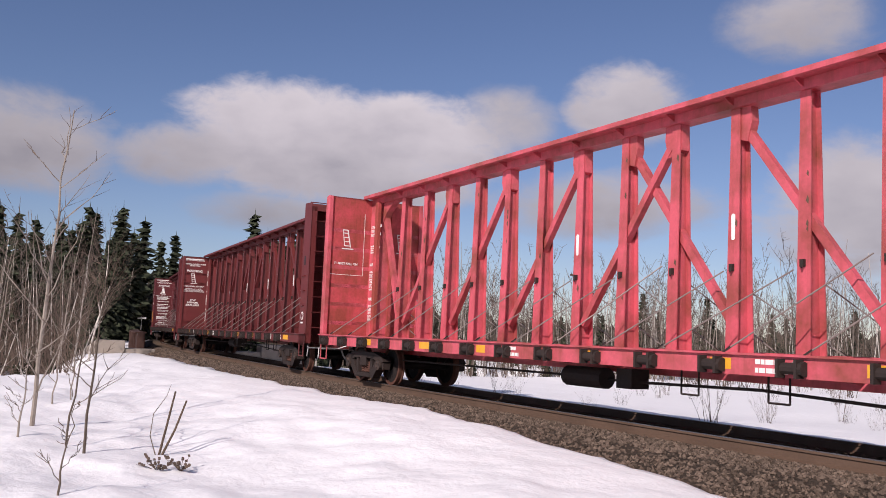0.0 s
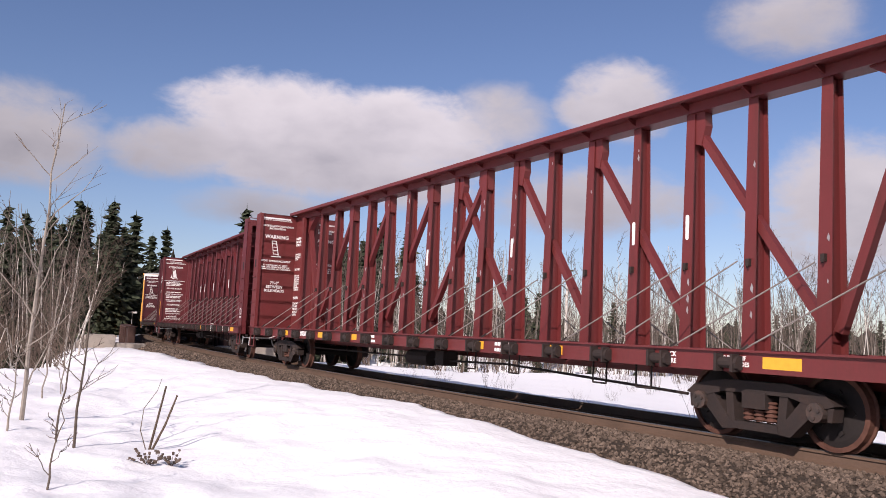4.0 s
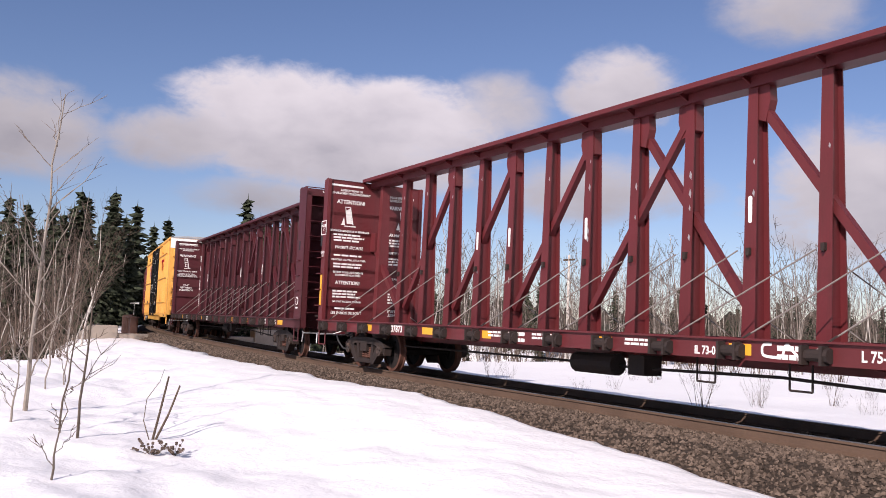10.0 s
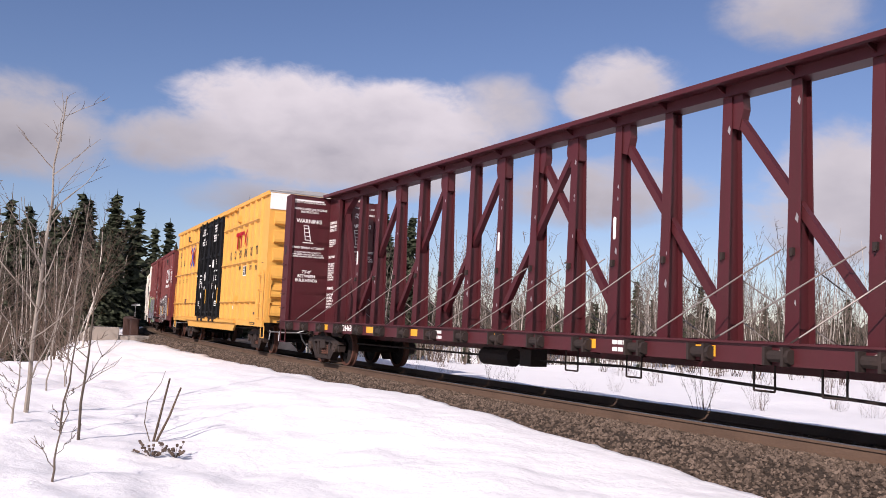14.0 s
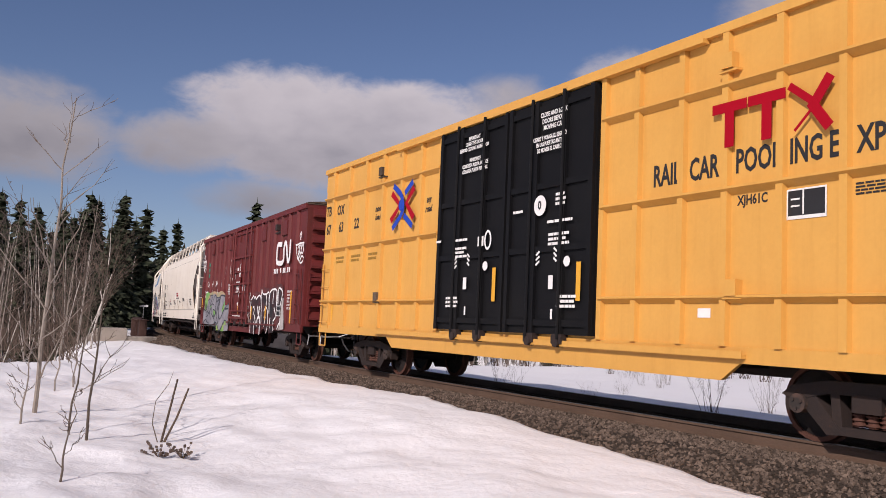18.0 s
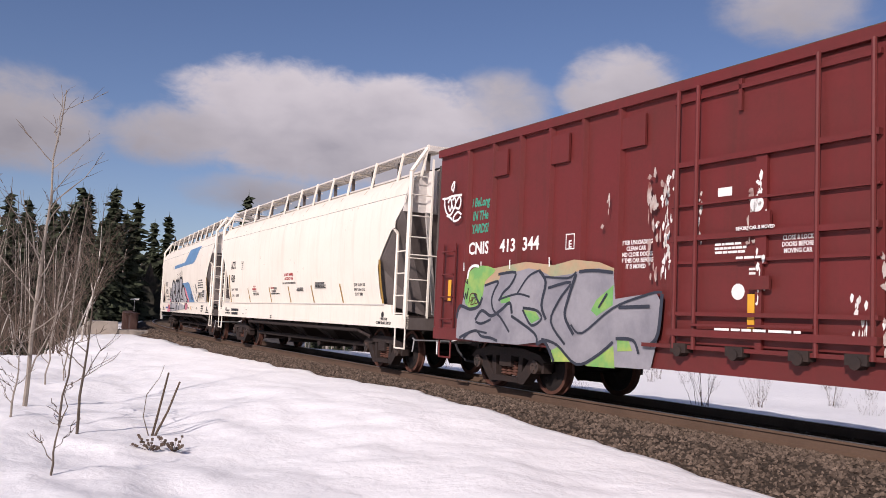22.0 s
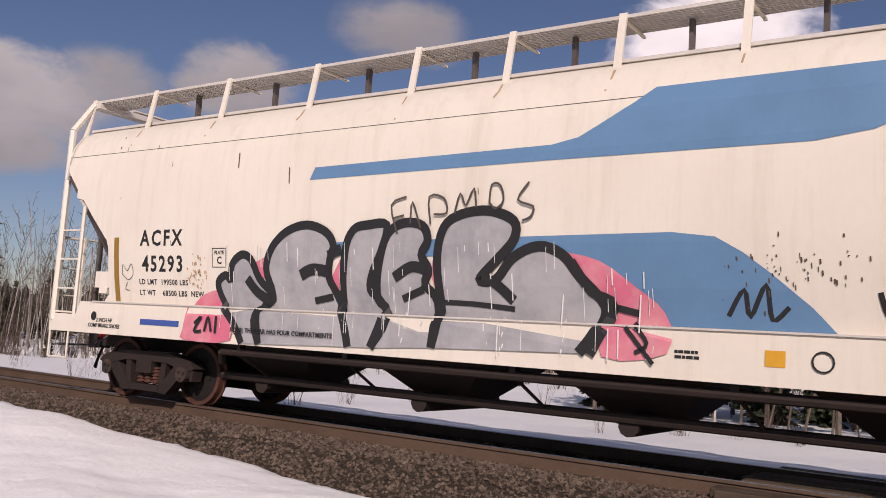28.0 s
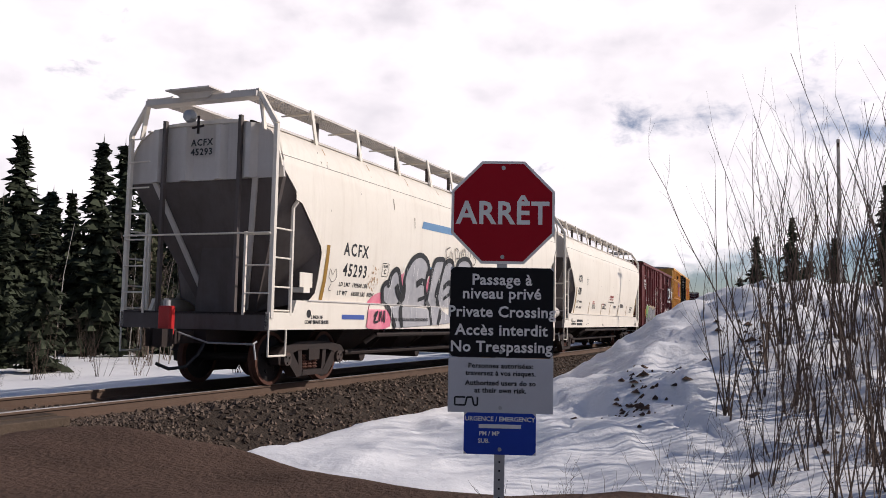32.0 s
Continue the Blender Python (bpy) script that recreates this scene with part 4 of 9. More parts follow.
        if e > 0 and not faded:
            part("round_badge", Geo().rod((xi + 0.22, -1.421, 1.62), (xi + 0.22, -1.425, 1.62), 0.12, n=18), W, b, "round white badge")
            part("badge_centre", Geo().rod((xi + 0.22, -1.425, 1.62), (xi + 0.22, -1.428, 1.62), 0.085, n=16), mat, b)
            bars([(0, 0, 0.22, 0.045)], W, b, xi + 0.22, 1.43, -1.4235)
            part("roof_bracket", Geo().pipe([(xi + 0.1, -1.3, 4.84), (xi + 0.1, -1.3, 4.92), (xi + 0.1, -0.4, 4.92), (xi + 0.1, -0.4, 4.84)], 0.015, 5), mat, b)
        lettering("CAUTION", 0.16, W, b, xo + e * 0.004, 4.69, 0.62 if e > 0 else -0.62, face="front" if e > 0 else "rear")
        lettering("NO WALKING SURFACE\nON TOP OF CAR", 0.075, W, b, xo + e * 0.004, 4.69, -0.55 if e > 0 else 0.55, face="front" if e > 0 else "rear")
        if e < 0 and sheet != "fr":
            xt, yt = xi + 0.06, -0.163
            for k, (body, size, z) in enumerate((("LOADING AND\nUNLOADING\nINSTRUCTION", 0.098, 3.98), ("MAINTAIN EQUAL LOAD\nPATTERN ON BOTH ENDS\nDURING LOADING AND\nUNLOADING", 0.052, 3.48), ("SAFETY FIRST", 0.088, 3.06), ("WHEN CAR IS EMPTY\nPLACE END OF TIE\nDOWN CHAIN IN\nOPPOSITE FLOOR\nLATERAL KEYSLOT\nCABLE OVER\nPOST HOOK AND\nTIGHTEN WINCH", 0.06, 2.62), ("WARNING", 0.11, 2.12), ("DO NOT MOVE\nCAR UNLESS\nTIEDOWNS ARE\nSECURED IN\nKEYSLOTS", 0.082, 1.75))):
                lettering(body, size * 1.12, W, car, xt, z, yt - 0.002, align="LEFT", squeeze=0.85)
    hand_brake(car, ends[1][0] + 0.2, 0.25, 2.15, 1, M["iron"])
    # winches, cables and reflectors
    for side in (-1, 1):
        for k in range(17):
            x = -10.75 + 0.02 + k * 1.2192
            g = Geo()
            g.rod((x - 0.11, side * 1.46, 0.97), (x + 0.11, side * 1.46, 0.97), 0.07, n=9)
            g.box(x - 0.15, x - 0.11, side * 1.46 - 0.09, side * 1.46 + 0.09, 0.86, 1.08).box(x + 0.11, x + 0.15, side * 1.46 - 0.09, side * 1.46 + 0.09, 0.86, 1.08)
            g.rod((x + 0.15, side * 1.46, 0.97), (x + 0.2, side * 1.46, 0.97), 0.09, n=8)
            w = part("winch", g, M["iron"], car)
            xe = x + (1.42 if side < 0 else -1.2) + rnd.uniform(-0.06, 0.06)
            if rnd.random() < 0.93:
                zt = 2.34 + rnd.uniform(-0.1, 0.12)
                part("tie_down_cable", Geo().rod((x, side * 1.44, 1.03), (xe, side * 0.17, zt), 0.011, n=5, caps=False), M["cable"], car)
                part("cable_chain", Geo().beam((x + 0.02, side * 1.42, 1.05), (x + (xe - x) * 0.12, side * 1.3, 1.2), 0.04, 0.02), M["iron"], car)
    for k, (x, w) in enumerate(((-10.9, 0.35), (-8.1, 0.4), (-5.2, 0.5), (-3.0, 0.3), (0.2, 0.45), (2.8, 0.35), (5.1, 0.5), (9.55, 0.55))):
        part("reflector", Geo().box(x - w / 2, x + w / 2, -1.4225, -1.419, 0.92, 1.06), M["orange"], car)
    W = M["white"]
    lettering("2 INCH HF\nCOMP SHOES", 0.075, W, car, 8.85, 0.99, -1.4235)
    lettering("JACK\nHERE", 0.09, W, car, 7.75, 0.99, -1.4235)
    bars(print_rows(2, 0.5, 0.06, seed + 7), W, car, -2.0, 1.03, -1.4235)
    bars(print_rows(2, 0.5, 0.06, seed + 8), W, car, 3.6, 1.03, -1.4235)
    # brake gear under the deck
    g = Geo()
    g.rod((-1.2, -0.75, 0.62), (-0.2, -0.75, 0.62), 0.17, n=12)
    g.box(0.2, 0.55, -0.9, -0.55, 0.5, 0.8)
    g.pipe([(-8.2, -0.7, 0.6), (-1.2, -0.7, 0.62), (0.3, -0.72, 0.6), (3.0, -0.9, 0.66), (7.6, -0.95, 0.5)], 0.022, 6)
    for x in (1.7, 3.2, 5.6, 6.6):
        g.pipe([(x, -1.0, 0.88), (x, -1.0, 0.52), (x + 0.32, -1.0, 0.52), (x + 0.32, -1.0, 0.88)], 0.015, 5)
    part("brake_rigging", g, M["iron"], car)
    return car


def band(pts, w, y, closed=False):
    """A flat painted stroke through (x, z) points, one connected strip facing the near side."""
    g = Geo()
    pts = [Vector(p) for p in pts]
    n = len(pts)
    pairs = []
    for i, p in enumerate(pts):
        a = pts[i - 1] if i or closed else p
        b = pts[(i + 1) % n] if i < n - 1 or closed else p
        d = (b - a)
        d = d.normalized() if d.length > 1e-6 else Vector((1, 0))
        o = Vector((-d.y, d.x)) * w / 2
        pairs.append((g.bm.verts.new((p.x + o.x, y, p.y + o.y)), g.bm.verts.new((p.x - o.x, y, p.y - o.y))))
    for i in range(n if closed else n - 1):
        a, b = pairs[i], pairs[(i + 1) % n]
        g.bm.faces.new((a[0], a[1], b[1], b[0]))
    return g


def curve_through(pts, n=6):
    """Catmull-Rom through the points."""
    out = []
    P = [pts[0]] + list(pts) + [pts[-1]]
    for i in range(1, len(P) - 2):
        p0, p1, p2, p3 = (Vector(P[i + k]) for k in (-1, 0, 1, 2))
        for k in range(n):
            t = k / n
            v = 0.5 * ((2 * p1) + (p2 - p0) * t + (2 * p0 - 5 * p1 + 4 * p2 - p3) * t * t + (3 * p1 - p0 - 3 * p2 + p3) * t ** 3)
            out.append((v.x, v.y))
    out.append(tuple(pts[-1]))
    return out


CENTERBEAMS = [
    (72.37, "pink", "sun-faded red empty centerbeam lumber flat car", 1, "en", ""),
    (48.46, "maroon", "maroon empty centerbeam flat car with white warning notices", 2, "en", "UCIR   80008"),
    (24.44, "maroon2", "maroon empty centerbeam flat car with French notices", 3, "fr", "WC   37873"),
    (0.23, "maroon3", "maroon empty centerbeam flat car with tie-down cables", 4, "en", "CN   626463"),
]
for pos, paint, label, seed, sheet, mark in CENTERBEAMS:
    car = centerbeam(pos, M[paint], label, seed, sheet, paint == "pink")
    if sheet == "fr":
        W = M["white"]
        bars([(0, 0.18, 0.34, 0.02), (0, -0.18, 0.34, 0.02), (-0.16, 0, 0.02, 0.36), (0.16, 0, 0.02, 0.36)], W, car, -11.14, 3.55, -1.4235)
        lettering("PLATE\nC", 0.1, W, car, -11.14, 3.55, -1.4235)
        lettering("LEVER\nICI", 0.09, W, car, -11.14, 2.85, -1.4235)
        owner = [(2.9, 1.07), (2.78, 1.06), (2.76, 0.98), (2.8, 0.93), (3.0, 0.92), (3.06, 0.96), (3.08, 1.04), (3.13, 1.07), (3.2, 1.0), (3.3, 0.93), (3.36, 0.95), (3.37, 1.08)]
        part("owner_emblem", band([(x + 0.38, z) for x, z in curve_through(owner, 3)], 0.035, -1.4245), W, car, "white bent-band owner's emblem")
        lettering("IL 73-0", 0.15, W, car, 2.23, 0.95, -1.4235, squeeze=0.85)
        lettering("L 75-0", 0.17, W, car, 4.63, 0.98, -1.4235, squeeze=0.85)
        part("consolidated_stencil", Geo().box(5.34, 5.94, -1.4255, -1.4235, 0.86, 1.17), M["ink"], car)
        bars([(0, 0.14, 0.6, 0.02), (0, -0.14, 0.6, 0.02), (-0.29, 0, 0.02, 0.3), (0.0, 0, 0.02, 0.3), (0.29, 0, 0.02, 0.3), (-0.15, 0.05, 0.14, 0.03), (-0.15, -0.05, 0.14, 0.03), (0.13, 0.05, 0.12, 0.03)], W, car, 5.64, 1.015, -1.4275)
        for x, n, w, sd in ((-2.56, 2, 0.8, 81), (-1.25, 2, 0.7, 82), (1.07, 2, 0.75, 83)):
            bars(print_rows(n, w, 0.035, sd), W, car, x, 1.04, -1.4235)
        part("lever_strip", Geo().box(-11.2, -11.1, -1.43, -1.42, 1.5, 2.3), M["orange"], car, "yellow vertical reflector strip")
    lettering(mark.split()[-1] if mark else "", 0.15, M["white"], car, 11.12 if sheet == "fr" else 11.66, 3.7, 0.0, face="front")
    if mark:
        lettering(mark, 0.2, M["white"], car, -6.9, 0.99, -1.4235, spacing=1.1)
# ---- box cars ----
def box_body(car, L, z0, z1, half, mat, roof_mat, rise=0.14):
    g = Geo()
    g.box(-L, L, -half, half, z0, z1)
    part("body", g, mat, car)
    g = Geo()
    g.prism([(-half - 0.03, z1), (-half - 0.03, z1 + 0.05), (-half * 0.5, z1 + rise * 0.7), (0, z1 + rise), (half * 0.5, z1 + rise * 0.7), (half + 0.03, z1 + 0.05), (half + 0.03, z1)], "x", -L - 0.02, L + 0.02)
    n = int(L * 2 / 0.95)
    for k in range(n + 1):
        x = -L + k * 2 * L / n
        g.prism([(-half - 0.03, z1 + 0.05), (-half * 0.5, z1 + rise * 0.7 + 0.05), (0, z1 + rise + 0.05), (half * 0.5, z1 + rise * 0.7 + 0.05), (half + 0.03, z1 + 0.05), (0, z1 + 0.02)], "x", x - 0.04, x + 0.04)
    part("roof", g, roof_mat, car)


def corrugated_end(car, x, e, half, z0, z1, n, mat):
    for k in range(n):
        z = z0 + (k + 0.5) * (z1 - z0) / n
        h = (z1 - z0) / n * 0.42
        g = Geo().prism([(x, z - h * 0.8), (x + e * 0.15, z - h * 0.62), (x + e * 0.15, z - h * 0.3), (x + e * 0.04, z + h * 0.8), (x, z + h)], "y", -half + 0.16, half - 0.16)
        part("end_corrugation", g, mat, car)


def yellow_boxcar(pos):
    car = thing("box_car", "amber yellow high-cube box car with black double doors", "rail car", "box cars of the train")
    CARS.append((car, pos, 6.6))
    Y, K, W, I = M["yellow"], M["black"], M["white"], M["ink"]
    L, H = 9.12, 1.52
    box_body(car, L, 1.02, 5.16, H, Y, M["galv"], 0.1)
    # lower sill that deepens between the trucks
    for s in (-1, 1):
        y0, y1 = s * 1.5, s * 1.56
        part("side_sill", Geo().prism([(-L, 0.88), (-4.9, 0.88), (-4.6, 0.66), (4.9, 0.66), (5.2, 0.88), (L, 0.88), (L, 1.08), (-L, 1.08)], "y", min(y0, y1), max(y0, y1)), Y, car)
    part("underframe", Geo().box(-9.2, 9.2, -0.35, 0.35, 0.7, 1.02).box(-4.6, 4.6, -1.4, 1.4, 0.8, 1.0), M["iron"], car)
    part("side_cap", Geo().box(-L, L, -1.6, -1.5, 5.08, 5.2), Y, car)
    d0, d1 = -2.5, 2.4
    # outside posts and stringers of the panel sides
    posts = [-8.48, -7.43, -6.41, -5.4, -4.42, -3.5, -2.62, 2.52, 3.27, 4.16, 4.93, 5.78, 6.63, 7.4, 8.2]
    for x in posts:
        part("side_post", Geo().prism([(x - 0.065, -H), (x + 0.065, -H), (x + 0.05, -H - 0.072), (x - 0.05, -H - 0.072)], "z", 1.08, 5.1), Y, car)
    for a, b in ((-9.0, -2.62), (2.52, 8.2)):
        for z in (1.66, 3.02, 4.36):
            part("side_stringer", Geo().prism([(-H, z - 0.05), (-H, z + 0.06), (-H - 0.11, z + 0.05), (-H - 0.11, z + 0.02)], "x", a, b), Y, car)
    # two black plug doors
    for a, b in ((d0, -0.03), (0.02, d1)):
        d = part("plug_door", Geo().box(a, b, -H - 0.09, -H, 1.12, 5.0), K, car, "black plug door with white notices")
        for x in (a + 0.06, a + 0.85, b - 0.75, b - 0.06):
            part("door_post", Geo().box(x - 0.05, x + 0.05, -H - 0.15, -H - 0.09, 1.12, 5.0), K, d)
        for z in (1.3, 2.5, 3.55, 4.85):
            part("door_rib", Geo().box(a + 0.02, b - 0.02, -H - 0.135, -H - 0.09, z - 0.05, z + 0.05), K, d)
        for x in (a + 0.75, b - 0.75):
            part("lock_rod", Geo().rod((x, -H - 0.17, 1.05), (x, -H - 0.17, 5.05), 0.028, n=8), K, d)
        for x in (a + 0.8, b - 0.8):
            part("door_roller", Geo().box(x - 0.13, x + 0.13, -H - 0.16, -H - 0.02, 0.98, 1.13).rod((x, -H - 0.18, 1.0), (x, -H - 0.04, 1.0), 0.08, n=10), M["iron"], d)
        part("door_reflector", Geo().box(b - 0.35, b - 0.24, -H - 0.139, -H - 0.136, 1.65, 2.25), M["orange"], d)
    part("door_track", Geo().box(-5.4, 5.3, -H - 0.13, -H - 0.02, 0.94, 0.99).box(-5.4, 5.3, -H - 0.13, -H - 0.11, 0.99, 1.03), Y, car)
    part("upper_track", Geo().box(-4.6, 4.6, -H - 0.14, -H - 0.02, 5.02, 5.08), Y, car)
    yd = -H - 0.153
    lettering("IMPORTANT\nCLOSE THIS DOOR\nBEFORE CLOSING MAIN DOOR", 0.1, W, car, -1.17, 4.64, yd, squeeze=0.75)
    lettering("IMPORTANTE\nCIERRE ESTA PUERTA ANTES DE\nCERRAR LA PUERTA PRINCIPAL", 0.1, W, car, -1.12, 4.22, yd, squeeze=0.65)
    lettering("CLOSE AND LOCK\nDOORS BEFORE\nMOVING CAR", 0.11, W, car, 1.35, 4.62, yd, squeeze=0.8)
    lettering("CIERRE Y PONGA EL SEGURO\nEN LAS PUERTAS ANTES\nDE MOVER EL CARRO", 0.1, W, car, 1.25, 4.24, yd, squeeze=0.7)
    for x, z, n, w, sd in ((1.62, 3.36, 3, 0.3, 21), (0.4, 3.17, 1, 0.3, 22), (1.6, 2.93, 1, 0.7, 23), (1.6, 2.72, 3, 0.6, 24), (-1.5, 2.82, 1, 0.6, 25), (-1.55, 2.66, 3, 0.55, 26), (1.85, 1.72, 3, 0.55, 27), (-1.75, 1.72, 3, 0.55, 28), (-2.4, 2.84, 1, 0.22, 29)):
        bars(print_rows(n, w, 0.045, sd), W, car, x, z, yd)
    # latch guides: slanted dashes, small plates and a round mark
    for x, z in ((-1.68, 2.38), (1.05, 2.34)):
        for k in range(3):
            part("slanted_dash", Geo().beam((x - 0.07, yd, z - 0.1 + 0.08 * k), (x + 0.03, yd, z - 0.04 + 0.08 * k), 0.035, 0.004, up=(0, 1, 0)), W, car)
            part("slanted_dash", Geo().beam((x + 0.42, yd, z + 0.0 + 0.08 * k), (x + 0.5, yd, z - 0.06 + 0.08 * k), 0.035, 0.004, up=(0, 1, 0)), W, car)
        part("latch_plate", Geo().box(x + 0.3, x + 0.42, yd - 0.003, yd, z - 0.5, z - 0.28), W, car)
        part("latch_plate", Geo().box(x + 0.38, x + 0.43, yd - 0.003, yd, z - 0.98, z - 0.82), W, car)
    for x, z in ((-0.61, 2.29), (1.82, 2.27)):
        part("round_notice", Geo().lathe([(0.01, 0.0), (0.085, 0.0), (0.085, 0.003)], (x, yd - 0.003, z), "y", 14), W, car)
    part("placard", Geo().box(-0.9, -0.7, yd - 0.003, yd, 2.66, 2.84), W, car)
    part("dial_mark", Geo().lathe([(0.01, 0.0), (0.17, 0.0), (0.17, 0.004)], (1.05, yd - 0.004, 3.22), "y", 22), W, car)
    lettering("0", 0.2, I, car, 1.05, 3.22, yd - 0.011)
    ring_at = [(-0.55 + 0.1 * math.cos(q * math.tau / 14), 2.76 + 0.16 * math.sin(q * math.tau / 14)) for q in range(15)]
    part("ring_mark", band(ring_at, 0.045, yd - 0.002), W, car)
    # side lettering
    ys = -H - 0.004
    for body, x, z in (("TB", -8.9, 4.06), ("OX", -8.08, 4.03), ("67", -8.86, 3.57), ("63", -8.0, 3.58), ("22", -7.0, 3.6)):
        lettering(body, 0.36, I, car, x, z, ys - 0.001, squeeze=0.85)
    lettering("next\nload", 0.2, I, car, -5.75, 3.75, ys, shear=0.3, squeeze=0.85)
    lettering("any\nroad", 0.2, I, car, -3.2, 3.7, ys, shear=0.3, squeeze=0.75)
    # crossed rails emblem
    reds = [
        [(-4.86, 4.1), (-4.42, 3.79), (-4.87, 3.47)],
        [(-3.75, 4.11), (-4.11, 3.81), (-3.73, 3.45)],
    ]
    blues = [
        [(-4.78, 4.26), (-4.39, 4.02), (-4.27, 3.79), (-4.32, 3.59), (-4.76, 3.29)],
        [(-3.81, 4.25), (-4.19, 4.03)],
        [(-4.2, 3.55), (-3.77, 3.28)],
    ]
    for k, pts in enumerate(reds):
        part("rail_emblem", band(pts, 0.15, ys - 0.078), M["signred"], car)
    for k, pts in enumerate(blues):
        part("rail_emblem", band(curve_through(pts, 3), 0.13, ys - 0.080 - 0.001 * k), M["signblue"], car)
    part("rail_emblem", Geo().lathe([(0.02, 0), (0.14, 0), (0.14, 0.003)], (-4.33, ys - 0.086, 3.79), "y", 16), M["signblue"], car)
    yo = ys - 0.074
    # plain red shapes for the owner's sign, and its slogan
    g = Geo()
    for x in (5.0, 5.58):
        g.box(x - 0.27, x + 0.29, yo - 0.003, yo, 4.02, 4.15).box(x - 0.06, x + 0.09, yo - 0.003, yo, 3.57, 4.02)
    g.beam((6.0, yo - 0.0015, 3.6), (6.3, yo - 0.0015, 3.88), 0.035, 0.003, up=(0, 1, 0)).beam((5.92, yo - 0.0015, 4.15), (6.3, yo - 0.0015, 3.86), 0.09, 0.003, up=(0, 1, 0))
    g.beam((6.24, yo - 0.0045, 3.84), (6.48, yo - 0.0045, 4.16), 0.13, 0.003, up=(0, 1, 0)).beam((6.22, yo - 0.0075, 3.9), (6.47, yo - 0.0075, 3.57), 0.13, 0.003, up=(0, 1, 0))
    part("owner_sign", g, M["signred"], car, "red painted owner's sign")
    for body, x, q in (("RAIL", 3.83, 0.62), ("CAR", 4.52, 0.62), ("POOL", 5.4, 0.62), ("ING E", 6.2, 0.62), ("XPER", 7.08, 0.66), ("TS", 7.68, 0.62)):
        lettering(body, 0.42, I, car, x, 3.37, ys, squeeze=q)
    lettering("XJH61C", 0.17, I, car, 5.33, 2.88, ys, squeeze=0.8)
    for x, sd in ((-7.95, 61), (-6.95, 62), (-5.9, 63)):
        bars(print_rows(2, 0.6, 0.06, sd), M["ochre"], car, x, 2.8, ys)
    part("consolidated_stencil", Geo().box(5.84, 6.38, ys - 0.003, ys, 2.58, 2.93), I, car)
    bars([(0, 0.17, 0.54, 0.02), (0, -0.155, 0.54, 0.04), (-0.26, 0, 0.02, 0.33), (-0.04, 0.03, 0.02, 0.3), (0.26, 0, 0.02, 0.33), (-0.15, 0.06, 0.12, 0.02), (-0.15, -0.02, 0.12, 0.02)], W, car, 6.11, 2.755, ys - 0.005)
    for x, z, n, w, sd in ((6.98, 2.9, 4, 0.5, 12), (7.78, 2.88, 5, 0.5, 14), (8.57, 2.93, 1, 0.22, 15)):
        bars(print_rows(n, w, 0.022, sd), I, car, x, z, ys)
    for x, z in ((-5.45, 4.68), (-5.44, 1.78), (5.0, 4.68), (5.1, 1.8)):
        part("small_box", Geo().box(x - 0.09, x + 0.09, -H - 0.13, -H, z - 0.1, z + 0.1).box(x - 0.15, x + 0.15, -H - 0.1, -H, z - 0.14, z - 0.11), M["tie"] if x < 0 else Y, car)
    part("white_notice", Geo().box(4.46, 4.68, ys - 0.003, ys, 1.43, 1.55), W, car)
    part("id_tag", Geo().box(7.73, 7.97, ys - 0.02, ys, 1.26, 1.34), M["bearing"], car)
    part("notice_plate", Geo().box(7.37, 8.12, -1.566, -1.56, 0.93, 1.01), I, car)
    bars(print_rows(1, 0.66, 0.03, 16), M["orange"], car, 7.75, 0.97, -1.569)
    for s in (-1, 1):
        ladder(car, s * 8.72 - 0.26, s * 8.72 + 0.26, -H - 0.05, [1.15, 1.6, 2.06, 2.52], Y)
        part("side_reflector", Geo().box(s * 8.32 - 0.04, s * 8.32 + 0.04, ys - 0.003, ys, 1.2, 1.6), M["orange"], car)
        corrugated_end(car, s * L, s, H, 1.12, 4.6, 6, Y)
        part("end_sheet", Geo().box(min(s * L, s * (L + 0.03)), max(s * L, s * (L + 0.03)), -H, H, 4.62, 5.14), W if s > 0 else Y, car, "white painted top of the end")
        cross_ladder(car, s * (L + 0.14), -1.45, -0.95, [1.25, 1.65, 2.05, 2.45], Y)
        part("crossover_platform", Geo().box(min(s * L, s * (L + 0.4)), max(s * L, s * (L + 0.4)), -1.1, 1.1, 1.05, 1.09), M["iron"], car)
        step(car, s * 8.95, -1.5, 0.9, Y)
        coupler(car, s * 9.3, s)
        truck(car, s * 6.6)
    lettering("EXCESS HEIGHT CAR", 0.2, I, car, L + 0.033, 4.88, 0.0, face="front")
    hand_brake(car, -9.55, 0.2, 2.2, -1, Y)
    return car


